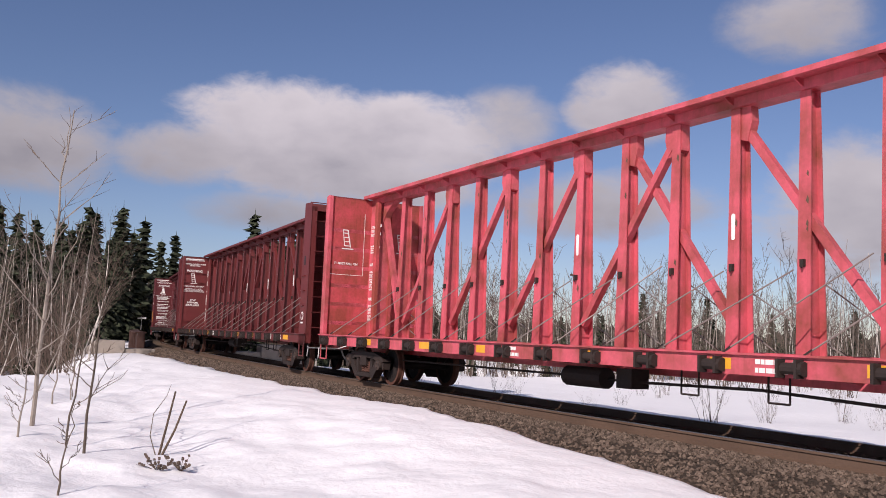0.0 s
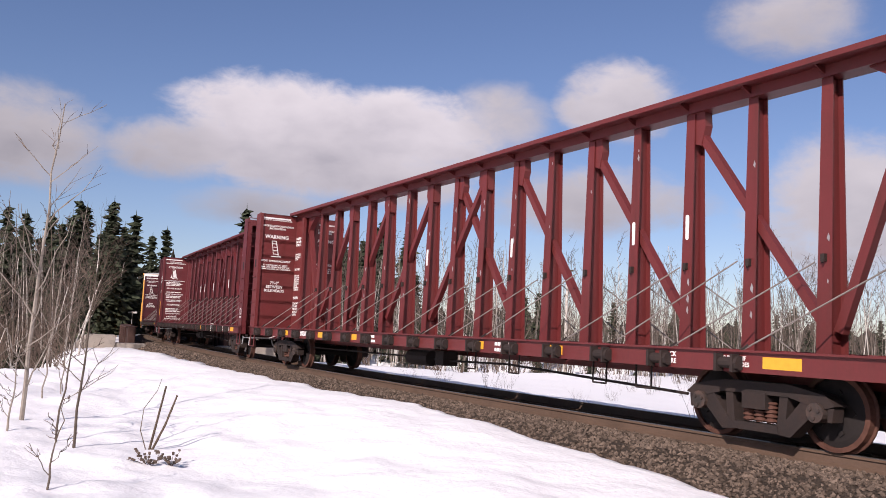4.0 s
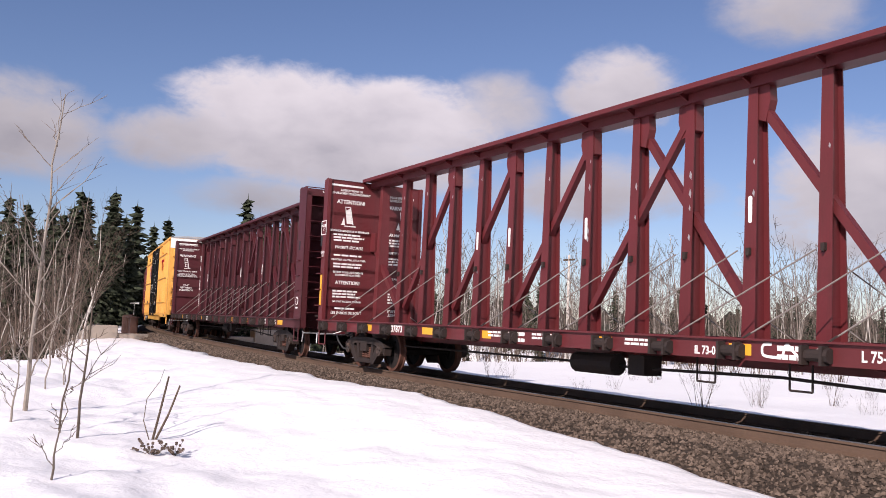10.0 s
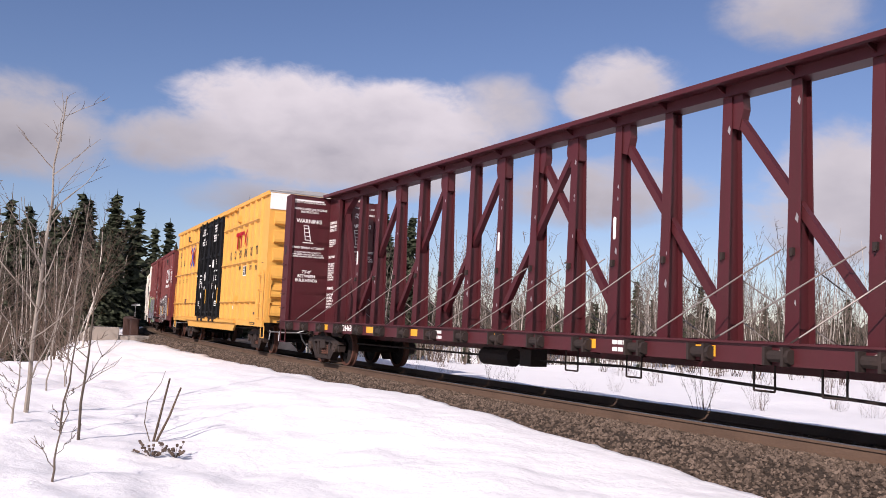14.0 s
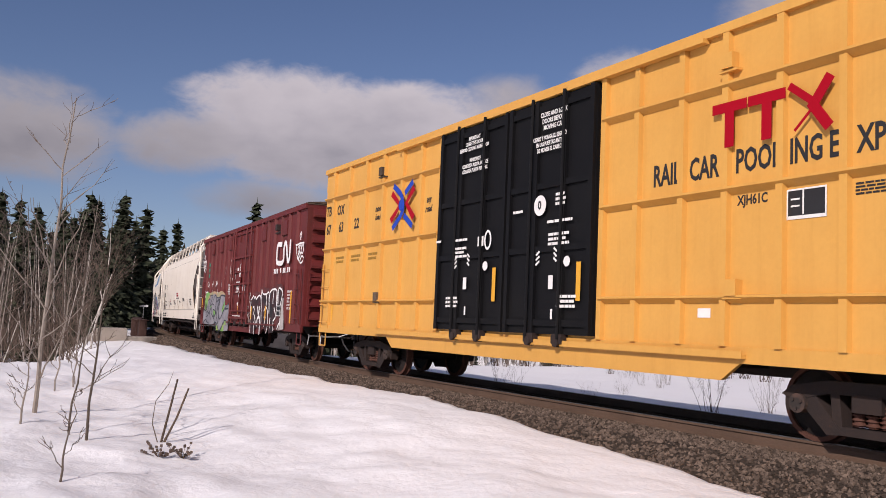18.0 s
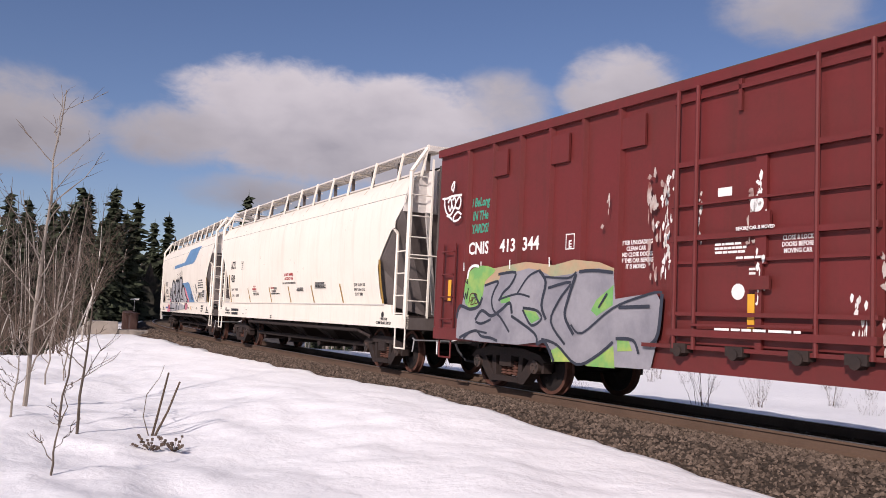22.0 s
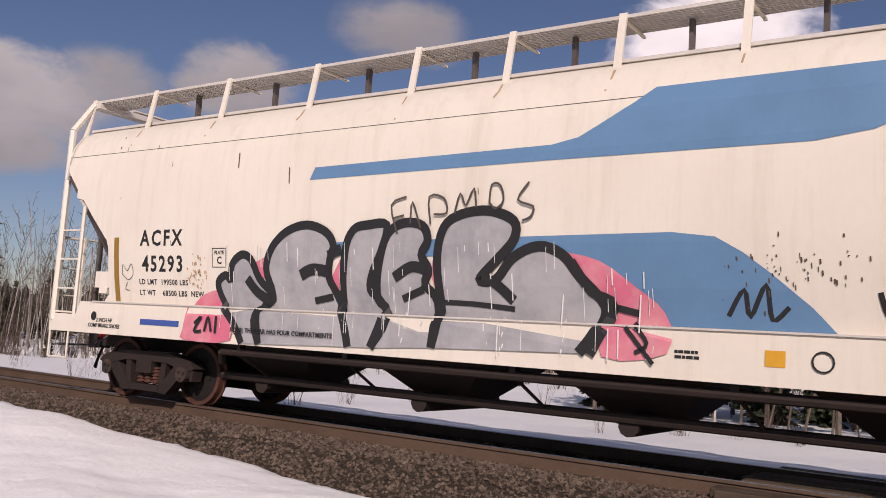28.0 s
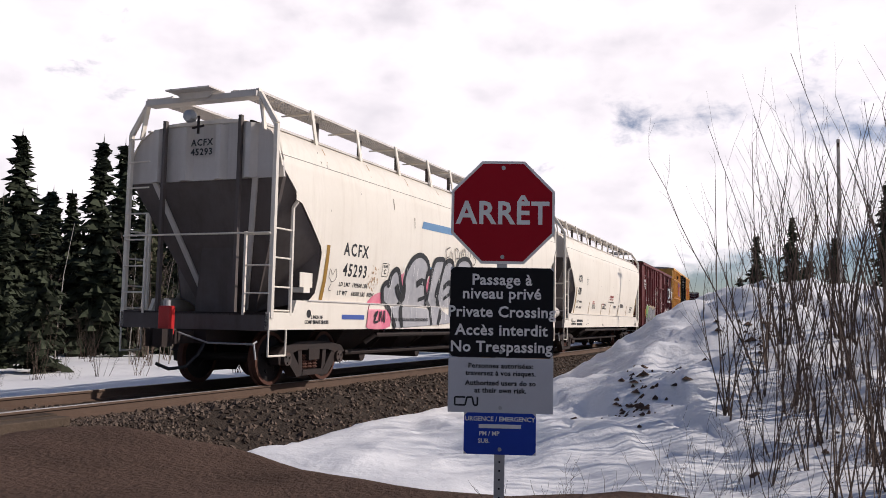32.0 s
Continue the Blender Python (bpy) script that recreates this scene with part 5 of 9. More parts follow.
def red_boxcar(pos):
    car = thing("box_car", "weathered red box car with graffiti along its side", "rail car", "box cars of the train")
    CARS.append((car, pos, 5.8))
    P, W = M["red"], M["white"]
    L, H = 7.7, 1.54
    box_body(car, L, 1.0, 4.48, H, P, M["tie"], 0.14)
    for s in (-1, 1):
        part("side_sill", Geo().prism([(-L, 0.82), (-3.4, 0.82), (-3.0, 0.66), (3.0, 0.66), (3.4, 0.82), (L, 0.82), (L, 1.04), (-L, 1.04)], "y", min(s * 1.5, s * 1.57), max(s * 1.5, s * 1.57)), P, car)
    part("underframe", Geo().box(-7.6, 7.6, -0.35, 0.35, 0.7, 1.0).box(-3.2, 3.2, -1.4, 1.4, 0.8, 1.0), M["iron"], car)
    part("side_cap", Geo().box(-L, L, -1.62, -1.5, 4.36, 4.5), P, car)
    posts = [-6.6, -5.76, -4.93, -4.1, -3.27, -2.44, 1.85, 2.68, 3.5, 4.35, 5.18, 6.0, 6.85]
    for x in posts:
        part("side_post", Geo().prism([(x - 0.06, -H), (x + 0.06, -H), (x + 0.03, -H - 0.075), (x - 0.03, -H - 0.075)], "z", 1.04, 4.38), P, car)
    # sliding plug door
    d = part("plug_door", Geo().box(-1.32, 1.66, -H - 0.08, -H, 1.02, 4.3), P, car, "red plug door with lock rods")
    for x in (-1.2, -0.86, 0.91, 1.58):
        part("lock_rod", Geo().rod((x, -H - 0.15, 0.95), (x, -H - 0.15, 4.35), 0.03, n=8), P, d)
    for x, z0, z1, w in ((0.14, 2.0, 3.3, 0.16), (-0.2, 3.9, 4.3, 0.05), (0.12, 1.0, 2.0, 0.09)):
        part("door_post", Geo().box(x - w / 2, x + w / 2, -H - 0.13, -H - 0.08, z0, z1), P, d)
    for z, h, dp in ((4.2, 0.06, 0.05), (3.34, 0.07, 0.08), (2.8, 0.03, 0.06), (2.37, 0.07, 0.08), (2.06, 0.04, 0.05), (1.4, 0.05, 0.08), (1.16, 0.09, 0.1)):
        part("door_rib", Geo().box(-1.3, 1.64, -H - 0.08 - dp, -H - 0.08, z - h / 2, z + h / 2), P, d)
    for x in (-1.1, -0.2, 0.7, 1.4):
        part("door_roller", Geo().box(x - 0.13, x + 0.13, -H - 0.17, -H - 0.02, 0.9, 1.02).rod((x, -H - 0.19, 0.92), (x, -H - 0.04, 0.92), 0.07, n=10), M["iron"], d)
    part("door_handle", Geo().beam((-0.86, -H - 0.19, 1.26), (0.91, -H - 0.19, 1.28), 0.05, 0.03), P, d)
    part("gear_box", Geo().box(0.0, 0.3, -H - 0.17, -H - 0.13, 2.42, 2.62).box(0.0, 0.3, -H - 0.17, -H - 0.13, 1.7, 1.86), P, d)
    part("round_notice", Geo().lathe([(0.06, 0), (0.1, 0), (0.1, 0.003)], (0.08, -H - 0.134, 2.72), "y", 14), W, d)
    part("round_notice", Geo().lathe([(0.01, 0), (0.1, 0), (0.1, 0.003)], (-0.22, -H - 0.084, 1.68), "y", 14), W, d)
    part("white_notice", Geo().box(-0.56, -0.34, -H - 0.084, -H - 0.081, 2.87, 2.98), W, d)
    lettering("CLOSE & LOCK\nDOORS BEFORE\nMOVING CAR", 0.075, W, car, 0.62, 2.22, -H - 0.084, squeeze=0.8)
    lettering("BEFORE CAR IS MOVED", 0.06, W, car, 0.1, 2.43, -H - 0.185, squeeze=0.9)
    for x, z, n, w, sd in ((-0.35, 2.27, 3, 0.5, 71), (0.1, 2.08, 1, 0.55, 72), (0.0, 1.95, 3, 0.12, 73), (0.15, 1.22, 1, 1.3, 74)):
        bars(print_rows(n, w, 0.03, sd), W, car, x, z, -H - (0.084 if n == 3 else 0.19))
    lettering("AFTER UNLOADING\nCLEAN CAR\nAND CLOSE DOORS\nOF THIS CAR BEFORE\nIT IS MOVED", 0.085, W, car, -2.1, 2.22, -H - 0.004, squeeze=0.85)
    # paint rubbed off beside the door
    scr = random.Random(77)
    for x0, w, z0, z1, n in ((-1.5, 0.1, 1.9, 3.3, 46), (-2.5, 0.05, 2.3, 3.0, 14), (0.13, 0.07, 1.5, 3.2, 20), (-0.86, 0.06, 2.3, 3.0, 10), (1.76, 0.14, 1.1, 2.1, 24), (1.4, 0.12, 1.2, 1.7, 14)):
        for k in range(n):
            x, z = scr.gauss(x0, w * 0.5), scr.uniform(z0, z1)
            hh, ww = scr.uniform(0.02, 0.09), scr.uniform(0.008, 0.03)
            yy = -H - 0.004 if x < -1.32 or x > 1.66 else -H - 0.133 if abs(x - 0.13) < 0.09 else -H - 0.083
            part("paint_scrape", Geo().prism([(x - ww, z), (x - ww * 0.3, z - hh), (x + ww * 0.6, z - hh * 0.6), (x + ww, z + hh * 0.5), (x, z + hh)], "y", yy - 0.001, yy), W if scr.random() < 0.6 else M["cream_grey"], car)
    part("door_track", Geo().box(-1.8, 5.2, -H - 0.14, -H - 0.02, 0.95, 1.0), P, car)
    part("plate_frame", band([(-3.68, 2.37), (-3.48, 2.37), (-3.48, 2.6), (-3.68, 2.6)], 0.025, -H - 0.005, True), W, car)
    lettering("E", 0.16, W, car, -3.58, 2.44, -H - 0.004)
    for k, x in enumerate((-5.6, -3.9, -2.2, 2.96, 5.5)):
        part("placard_board", Geo().box(x - 0.28, x + 0.28, -H - 0.06, -H - 0.02, 3.75, 4.2), P, car)
    part("vent_box", Geo().box(4.63, 4.84, -H - 0.12, -H, 3.95, 4.13).box(4.45, 5.05, -H - 0.06, -H, 3.86, 3.9), M["iron"], car)
    ys = -H - 0.004
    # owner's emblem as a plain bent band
    emblem = [
        [(5.42, 3.46), (5.15, 3.48), (4.96, 3.48), (4.88, 3.39), (4.87, 3.13), (4.89, 2.97), (4.99, 2.91), (5.41, 2.88), (5.6, 2.92), (5.67, 3.04), (5.66, 3.32), (5.72, 3.45), (5.82, 3.49), (5.93, 3.38), (6.04, 3.13), (6.13, 2.95), (6.21, 2.91), (6.3, 2.96), (6.33, 3.16), (6.34, 3.55)],
    ]
    part("owner_emblem", band(curve_through(emblem[0], 3), 0.15, ys - 0.076), W, car, "white bent-band owner's emblem")
    # the address below it, as one short bar for each letter
    for x in (4.69, 4.86, 5.03, 5.42, 5.6, 5.74, 5.9, 6.04, 6.22, 6.4):
        dot = x in (5.6, 6.04)
        bars([(0, -0.06 if dot else 0, 0.04 if dot else 0.11, 0.05 if dot else 0.15)], W, car, x, 2.65, ys - 0.076)
    for body, x in (("CNIS", -6.22), ("413", -5.29), ("344", -4.62)):
        lettering(body, 0.31, W, car, x, 2.5, ys, squeeze=1.02)
    for body, z in (("EX.W. 10-5  H. 14-4", 2.08), ("E.W. 10-0  H. 14-8", 1.98), ("I.L.  50-6", 1.88), ("I.W.  9-6", 1.78), ("I.H.  10-11", 1.68), ("CU.FT.  5277", 1.58)):
        lettering(body, 0.085, W, car, 6.05, z - 0.08, ys, align="LEFT", squeeze=0.9)
    for x, z0, z1 in ((6.79, 1.06, 2.0), (1.99, 1.13, 1.57), (3.9, 1.13, 1.57), (-7.03, 1.55, 1.94), (0.0, 1.2, 1.65)):
        part("side_reflector", Geo().box(x - 0.05, x + 0.05, ys - (0.11 if abs(x) < 1.5 else 0.096), ys - (0.1 if abs(x) < 1.5 else 0.086), z0, z1), M["orange"], car)
    part("consolidated_stencil", Geo().box(5.28, 5.7, ys - 0.092, ys - 0.088, 1.28, 1.57), M["ink"], car)
    bars([(0, 0.15, 0.4, 0.02), (0, 0, 0.4, 0.02), (0, -0.15, 0.4, 0.02), (-0.2, 0, 0.02, 0.3), (0.2, 0, 0.02, 0.3)], W, car, 5.49, 1.42, ys - 0.095)
    for s in (-1, 1):
        lx = 7.35 if s > 0 else -7.15
        ladder(car, lx - 0.22, lx + 0.22, -H - 0.06, [1.2, 1.62, 2.05, 2.48], P)
        corrugated_end(car, s * L, s, H, 1.1, 4.4, 9, P)
        cross_ladder(car, s * (L + 0.14), -1.45, -0.95, [1.2, 1.6, 2.0, 2.4], P)
        part("crossover_platform", Geo().box(min(s * L, s * (L + 0.4)), max(s * L, s * (L + 0.4)), -1.1, 1.1, 1.02, 1.06), M["iron"], car)
        step(car, s * 7.35, -1.5, 0.84, P)
        coupler(car, s * 7.75, s)
        truck(car, s * 5.8)
    hand_brake(car, 8.0, 0.3, 2.1, 1, P)
    graffiti_red(car, ys - 0.07)
    return car


def graffiti_red(car, ys):
    """Loose spray-painted pieces and tags."""
    W, I = M["white"], M["ink"]
    rnd = random.Random(5)
    haze = material("graffiti_overspray", (0.085, 0.028, 0.027), 0.65, grain=(8.0, 0.3), stain=(1.6, 0.6), stain_to=(0.15, 0.021, 0.018))
    part("graffiti_field", Geo().prism(curve_through([(1.85, 0.86), (1.78, 1.7), (2.1, 2.02), (2.9, 2.05), (3.1, 2.2), (4.2, 2.15), (5.3, 2.25), (5.8, 2.15), (5.9, 1.8), (5.85, 1.2), (5.6, 0.86), (1.85, 0.86)], 4)[:-1], "y", ys - 0.003, ys - 0.002), haze, car, "dark sprayed haze behind the letters")
    pale = material("graffiti_pale_grey", (0.42, 0.39, 0.37), 0.65, grain=(12.0, 0.2), stain=(2.0, 0.5), stain_to=(0.2, 0.12, 0.11))
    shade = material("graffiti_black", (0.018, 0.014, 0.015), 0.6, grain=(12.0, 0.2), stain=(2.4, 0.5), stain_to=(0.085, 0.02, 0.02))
    pale_shapes = [
        [(5.67, 1.28), (5.76, 1.77), (5.94, 1.82), (5.94, 1.56), (6.07, 1.16), (6.1, 0.88), (5.48, 0.82), (5.63, 1.0)],
    ]
    for pts in pale_shapes:
        part("graffiti_field", Geo().prism(pts, "y", ys - 0.0045, ys - 0.0035), pale, car, "pale grey sprayed field")
    fills = [
        [(1.92, 0.64), (1.81, 1.68), (2.21, 1.9), (2.58, 1.8), (2.64, 1.37), (2.75, 0.94), (2.37, 0.65)],
        [(2.67, 0.85), (2.61, 1.76), (2.86, 1.9), (3.2, 1.84), (3.35, 1.55), (3.42, 0.85)],
        [(3.41, 0.93), (3.62, 0.98), (3.39, 1.3), (3.3, 2.05), (3.51, 1.97), (3.88, 1.93), (4.22, 1.99), (4.29, 1.63), (4.27, 1.4), (4.34, 0.94), (4.11, 0.7), (3.62, 0.94)],
        [(4.39, 0.71), (4.34, 2.02), (5.12, 2.07), (5.21, 1.63), (5.2, 1.34), (5.01, 1.12), (4.97, 0.75)],
        [(5.29, 1.56), (5.3, 2.1), (5.51, 2.12), (5.83, 2.03), (5.75, 1.63), (5.62, 1.56), (5.39, 1.35)],
    ]
    for k, pts in enumerate(fills):
        y = ys - 0.006 - k * 0.001
        part("graffiti_letter", Geo().prism(pts, "y", y - 0.0006, y), shade, car, "black sprayed letter with a white edge")
    whites = [
        [(1.95, 0.66), (1.85, 1.68), (1.96, 1.81), (2.21, 1.92), (2.29, 1.83), (2.43, 1.88), (2.61, 1.79)],
        [(2.61, 1.79), (2.86, 1.91), (3.13, 1.9), (3.29, 1.71), (3.37, 1.3), (3.41, 0.97)],
        [(3.27, 1.73), (3.29, 2.09), (3.48, 1.97), (3.88, 1.95), (4.22, 2.0), (4.3, 1.63), (4.34, 1.38)],
        [(3.9, 1.93), (4.0, 1.75), (3.92, 1.51)],
        [(3.72, 1.4), (3.84, 1.51), (4.04, 1.51), (4.2, 1.32), (4.27, 1.01), (4.11, 0.7)],
        [(4.37, 1.32), (4.36, 2.0), (5.12, 2.07), (5.18, 1.77), (5.25, 1.56), (5.3, 2.07)],
        [(5.38, 1.63), (5.35, 2.06), (5.51, 2.11), (5.83, 2.0), (5.76, 1.77), (5.64, 1.56)],
        [(4.82, 2.06), (4.78, 1.82), (4.78, 1.63)],
        [(4.91, 1.11), (5.06, 1.16), (5.18, 1.28), (4.94, 1.52)],
        [(4.91, 1.11), (4.97, 0.79)],
        [(5.41, 0.85), (5.59, 1.04), (5.68, 0.97), (5.7, 1.21)],
        [(2.33, 1.28), (2.43, 1.45), (2.31, 1.56), (2.22, 1.5)],
        [(2.85, 1.56), (3.03, 1.29), (3.12, 1.56)],
        [(2.91, 0.91), (2.9, 1.16), (3.21, 1.17), (3.26, 0.64)],
        [(3.77, 1.19), (3.91, 1.27), (3.94, 1.16), (3.81, 0.91)],
        [(2.47, 1.28), (2.75, 0.94)],
        [(2.41, 1.06), (2.51, 0.63)],
        [(4.53, 1.21), (4.55, 0.87)],
    ]
    for k, pts in enumerate(whites):
        part("graffiti_outline", band(curve_through(pts, 3), 0.1 if k in (12, 13) else 0.058, ys - 0.014 - 0.0004 * k), W, car)
    # grey and green piece at the rear end
    cols = [material("graffiti_grey", (0.27, 0.26, 0.28), 0.6, grain=(14.0, 0.1), stain=(1.2, 0.5), stain_to=(0.17, 0.165, 0.19)), material("graffiti_green", (0.14, 0.34, 0.10), 0.6, grain=(14.0, 0.1), stain=(2.0, 0.5), stain_to=(0.4, 0.44, 0.10)),
            material("graffiti_slate", (0.03, 0.035, 0.05), 0.6, grain=(14.0, 0.1), stain=(2.0, 0.3)), material("graffiti_tan", (0.42, 0.28, 0.17), 0.6, grain=(14.0, 0.1), stain=(1.6, 0.6), stain_to=(0.2, 0.34, 0.2))]
    tan = [
        [(-5.83, 1.78), (-6.04, 2.08), (-5.46, 2.13), (-4.63, 2.2), (-3.87, 2.12), (-3.38, 2.19), (-2.79, 2.13), (-2.46, 2.03), (-2.47, 1.89), (-3.43, 1.91), (-4.61, 1.91)],
    ]
    field = [
        [(-6.75, 0.86), (-6.74, 1.32), (-6.6, 1.43), (-6.5, 1.8), (-6.38, 2.02), (-5.86, 1.83), (-5.42, 1.89), (-5.32, 2.04), (-4.91, 2.04), (-4.55, 2.09), (-4.23, 2.05), (-3.93, 1.94), (-3.44, 1.97), (-3.17, 2.03), (-2.78, 2.04), (-2.47, 1.99), (-2.42, 1.59), (-1.61, 1.68), (-1.48, 1.51), (-1.54, 1.13), (-1.68, 0.64), (-3.23, 0.61), (-3.64, 0.67), (-4.09, 0.91), (-4.78, 0.83), (-5.9, 0.83)],
    ]
    part("graffiti_field", Geo().prism(tan[0], "y", ys - 0.0032, ys - 0.0024), cols[3], car, "tan and green sprayed field")
    part("graffiti_field", Geo().prism(field[0], "y", ys - 0.005, ys - 0.004), cols[0], car, "grey sprayed field")
    greens = [
        curve_through([(-6.47, 1.5), (-6.52, 1.78), (-6.4, 2.05), (-6.15, 2.16), (-5.83, 2.17), (-5.52, 2.08), (-5.83, 1.9), (-5.89, 1.67), (-6.02, 1.49), (-6.3, 1.42), (-6.47, 1.5)], 3)[:-1],
        [(-5.33, 1.55), (-5.24, 1.64), (-5.04, 1.61), (-5.05, 1.53), (-5.31, 1.51)],
        [(-2.94, 1.42), (-2.82, 1.58), (-2.46, 1.79), (-2.47, 1.5), (-2.81, 1.34)],
        [(-3.9, 0.77), (-3.65, 0.87), (-3.36, 0.64), (-3.85, 0.61)],
        [(-3.03, 0.6), (-2.78, 0.73), (-2.43, 0.93), (-2.39, 0.61)],
        [(-2.35, 1.01), (-2.11, 1.0), (-2.04, 0.87), (-2.34, 0.85)],
        [(-4.66, 1.41), (-4.3, 1.38), (-4.19, 1.27), (-4.41, 1.19)],
    ]
    for k, pts in enumerate(greens):
        part("graffiti_field", Geo().prism(pts, "y", ys - 0.0072 - 0.0003 * k, ys - 0.0055), cols[1], car, "green sprayed field")
    darks = [
        [(-5.84, 1.82), (-5.42, 1.89), (-5.53, 1.73), (-5.6, 1.57), (-5.53, 1.39), (-5.31, 1.27), (-5.03, 1.03)],
        [(-6.11, 1.21), (-5.9, 1.38), (-5.6, 1.29), (-5.31, 1.39), (-5.05, 1.52), (-4.97, 1.34)],
        [(-5.42, 2.01), (-4.91, 2.03), (-5.04, 1.82), (-5.24, 1.7), (-5.38, 1.55)],
        [(-5.34, 1.58), (-4.84, 1.67), (-4.48, 1.62)],
        [(-6.09, 1.18), (-5.9, 1.15), (-5.6, 1.23)],
        [(-6.75, 1.22), (-6.68, 1.43), (-6.55, 1.45), (-6.3, 1.4), (-6.02, 1.45), (-5.9, 1.61)],
        [(-6.63, 0.87), (-6.37, 0.96), (-6.05, 1.02), (-5.89, 0.93), (-5.59, 0.91), (-5.38, 0.87)],
        [(-4.84, 1.67), (-4.54, 1.95), (-4.23, 2.05)],
        [(-4.66, 1.44), (-4.27, 1.4), (-4.14, 1.27), (-4.41, 1.16), (-4.66, 1.41)],
        [(-4.23, 2.04), (-4.06, 1.85), (-4.15, 1.49), (-4.02, 1.26)],
        [(-4.98, 1.3), (-4.32, 1.04), (-4.24, 0.86)],
        [(-4.08, 1.94), (-3.5, 1.91), (-3.3, 2.0)],
        [(-3.99, 1.76), (-3.43, 1.84), (-3.69, 1.58), (-3.89, 1.23), (-3.52, 0.89)],
        [(-3.3, 1.97), (-3.48, 1.58), (-3.54, 1.32), (-3.32, 1.05)],
        [(-3.23, 2.0), (-2.91, 2.01), (-2.47, 1.97)],
        [(-3.39, 1.2), (-3.12, 1.08), (-2.45, 1.46), (-1.72, 1.66), (-1.48, 1.68)],
        [(-4.12, 0.95), (-3.72, 0.88), (-3.23, 0.61), (-2.78, 0.76), (-2.43, 0.98)],
        [(-1.48, 1.66), (-1.54, 1.13), (-1.69, 0.96)],
        [(-2.33, 1.47), (-1.71, 1.49)],
        [(-6.48, 0.86), (-6.18, 1.01), (-5.7, 0.99)],
        [(-2.37, 1.03), (-2.02, 1.02), (-1.9, 0.84)],
        [(-4.24, 0.86), (-4.02, 0.91), (-3.78, 0.62)],
        [(-6.16, 1.68), (-5.96, 1.48)],
        [(-2.76, 1.46), (-2.58, 1.67)],
    ]
    for k, pts in enumerate(darks):
        part("graffiti_stroke", band(curve_through(pts, 4), (0.045, 0.06, 0.05, 0.035)[k % 4], ys - 0.010 - k * 0.0005), cols[2], car)
    for x in (-6.58, -6.0, -5.1, -4.0):
        part("paint_drip", band([(x, 2.25), (x + 0.01, 2.1)], 0.03, ys - 0.006), W, car)
    # scraped paint beside the door
    chip = material("scraped_pale_paint", (0.48, 0.42, 0.38), 0.8, grain=(20.0, 0.3), stain=(3.0, 0.5), stain_to=(0.2, 0.05, 0.04))
    for x0, z0, z1, n in ((-1.72, 1.9, 3.4, 26), (-2.62, 2.6, 3.1, 5), (1.72, 0.9, 2.1, 20), (0.0, 2.2, 3.4, 12), (-1.45, 2.4, 3.3, 6)):
        for k in range(n):
            cx, cz, w0, h0 = x0 + rnd.gauss(0, 0.05), rnd.uniform(z0, z1), rnd.uniform(0.01, 0.05), rnd.uniform(0.02, 0.13)
            poly = [(cx + w0 * rnd.uniform(0.5, 1.2) * math.cos(q * math.tau / 7), cz + h0 * rnd.uniform(0.5, 1.2) * math.sin(q * math.tau / 7)) for q in range(7)]
            y = ys - (0.012 if abs(cx) > 1.6 else 0.034) - 0.0004 * k
            part("paint_scrape", Geo().prism(poly, "y", y - 0.001, y), chip, car)
    # white crown-like tags
    crown = [
        [(6.91, 3.35), (7.13, 3.34), (7.34, 3.37), (7.76, 3.36)],
        [(7.01, 3.33), (7.06, 3.1), (7.21, 2.95), (7.34, 2.97), (7.44, 3.07)],
        [(7.17, 3.23), (7.27, 3.32), (7.34, 3.18), (7.27, 3.04), (7.19, 3.17)],
        [(7.37, 3.27), (7.44, 3.33), (7.51, 3.22), (7.44, 3.07), (7.35, 3.16)],
        [(7.51, 3.19), (7.64, 3.32), (7.73, 3.24), (7.67, 3.07), (7.51, 3.1)],
        [(7.34, 3.49), (7.31, 3.59), (7.42, 3.69), (7.4, 3.51), (7.36, 3.47)],
        [(7.78, 2.92), (7.61, 2.99), (7.45, 2.89), (7.45, 2.8), (7.64, 2.81), (7.75, 2.88)],
        [(7.14, 2.95), (7.28, 2.9), (7.38, 2.84)],
    ]
    for dx, dz, sc in ((0.0, 0.0, 1.0), (-7.07, 3.4, 0.85)):
        for k, pts in enumerate(crown):
            if sc < 1:
                pts = [(dx + (x - 7.4) * sc, dz + (z - 3.2) * sc) for x, z in pts]
            part("graffiti_tag", band(curve_through(pts, 4), 0.05 * sc, ys - 0.003 - 0.0004 * k), W, car, "white sprayed tag")
    gm = material("graffiti_teal", (0.04, 0.30, 0.20), 0.6)
    for body, z in (("i BeLong", 3.35), ("IN THe", 3.1), ("YARDS!", 2.86)):
        lettering(body, 0.23, gm, car, -6.2, z, -1.5445, squeeze=0.72, shear=0.15)
    tag = material("graffiti_brown", (0.10, 0.045, 0.02), 0.65)
    for pts in ([(-6.34, 1.5), (-6.29, 1.67), (-6.1, 1.67), (-6.1, 1.61), (-6.26, 1.6)], [(-6.3, 1.54), (-6.2, 1.58), (-6.28, 1.48), (-6.16, 1.5)], [(-6.12, 1.58), (-6.14, 1.5), (-6.04, 1.52)]):
        part("graffiti_scrawl", band(curve_through(pts, 3), 0.022, ys - 0.013), tag, car)
    for pts in ([(-6.55, 1.7), (-6.5, 1.58), (-6.46, 1.7), (-6.42, 1.58), (-6.38, 1.78)], [(-6.5, 1.92), (-6.4, 1.86), (-6.44, 1.95)]):
        part("graffiti_scrawl", band(curve_through(pts, 3), 0.025, ys - 0.013), I, car)
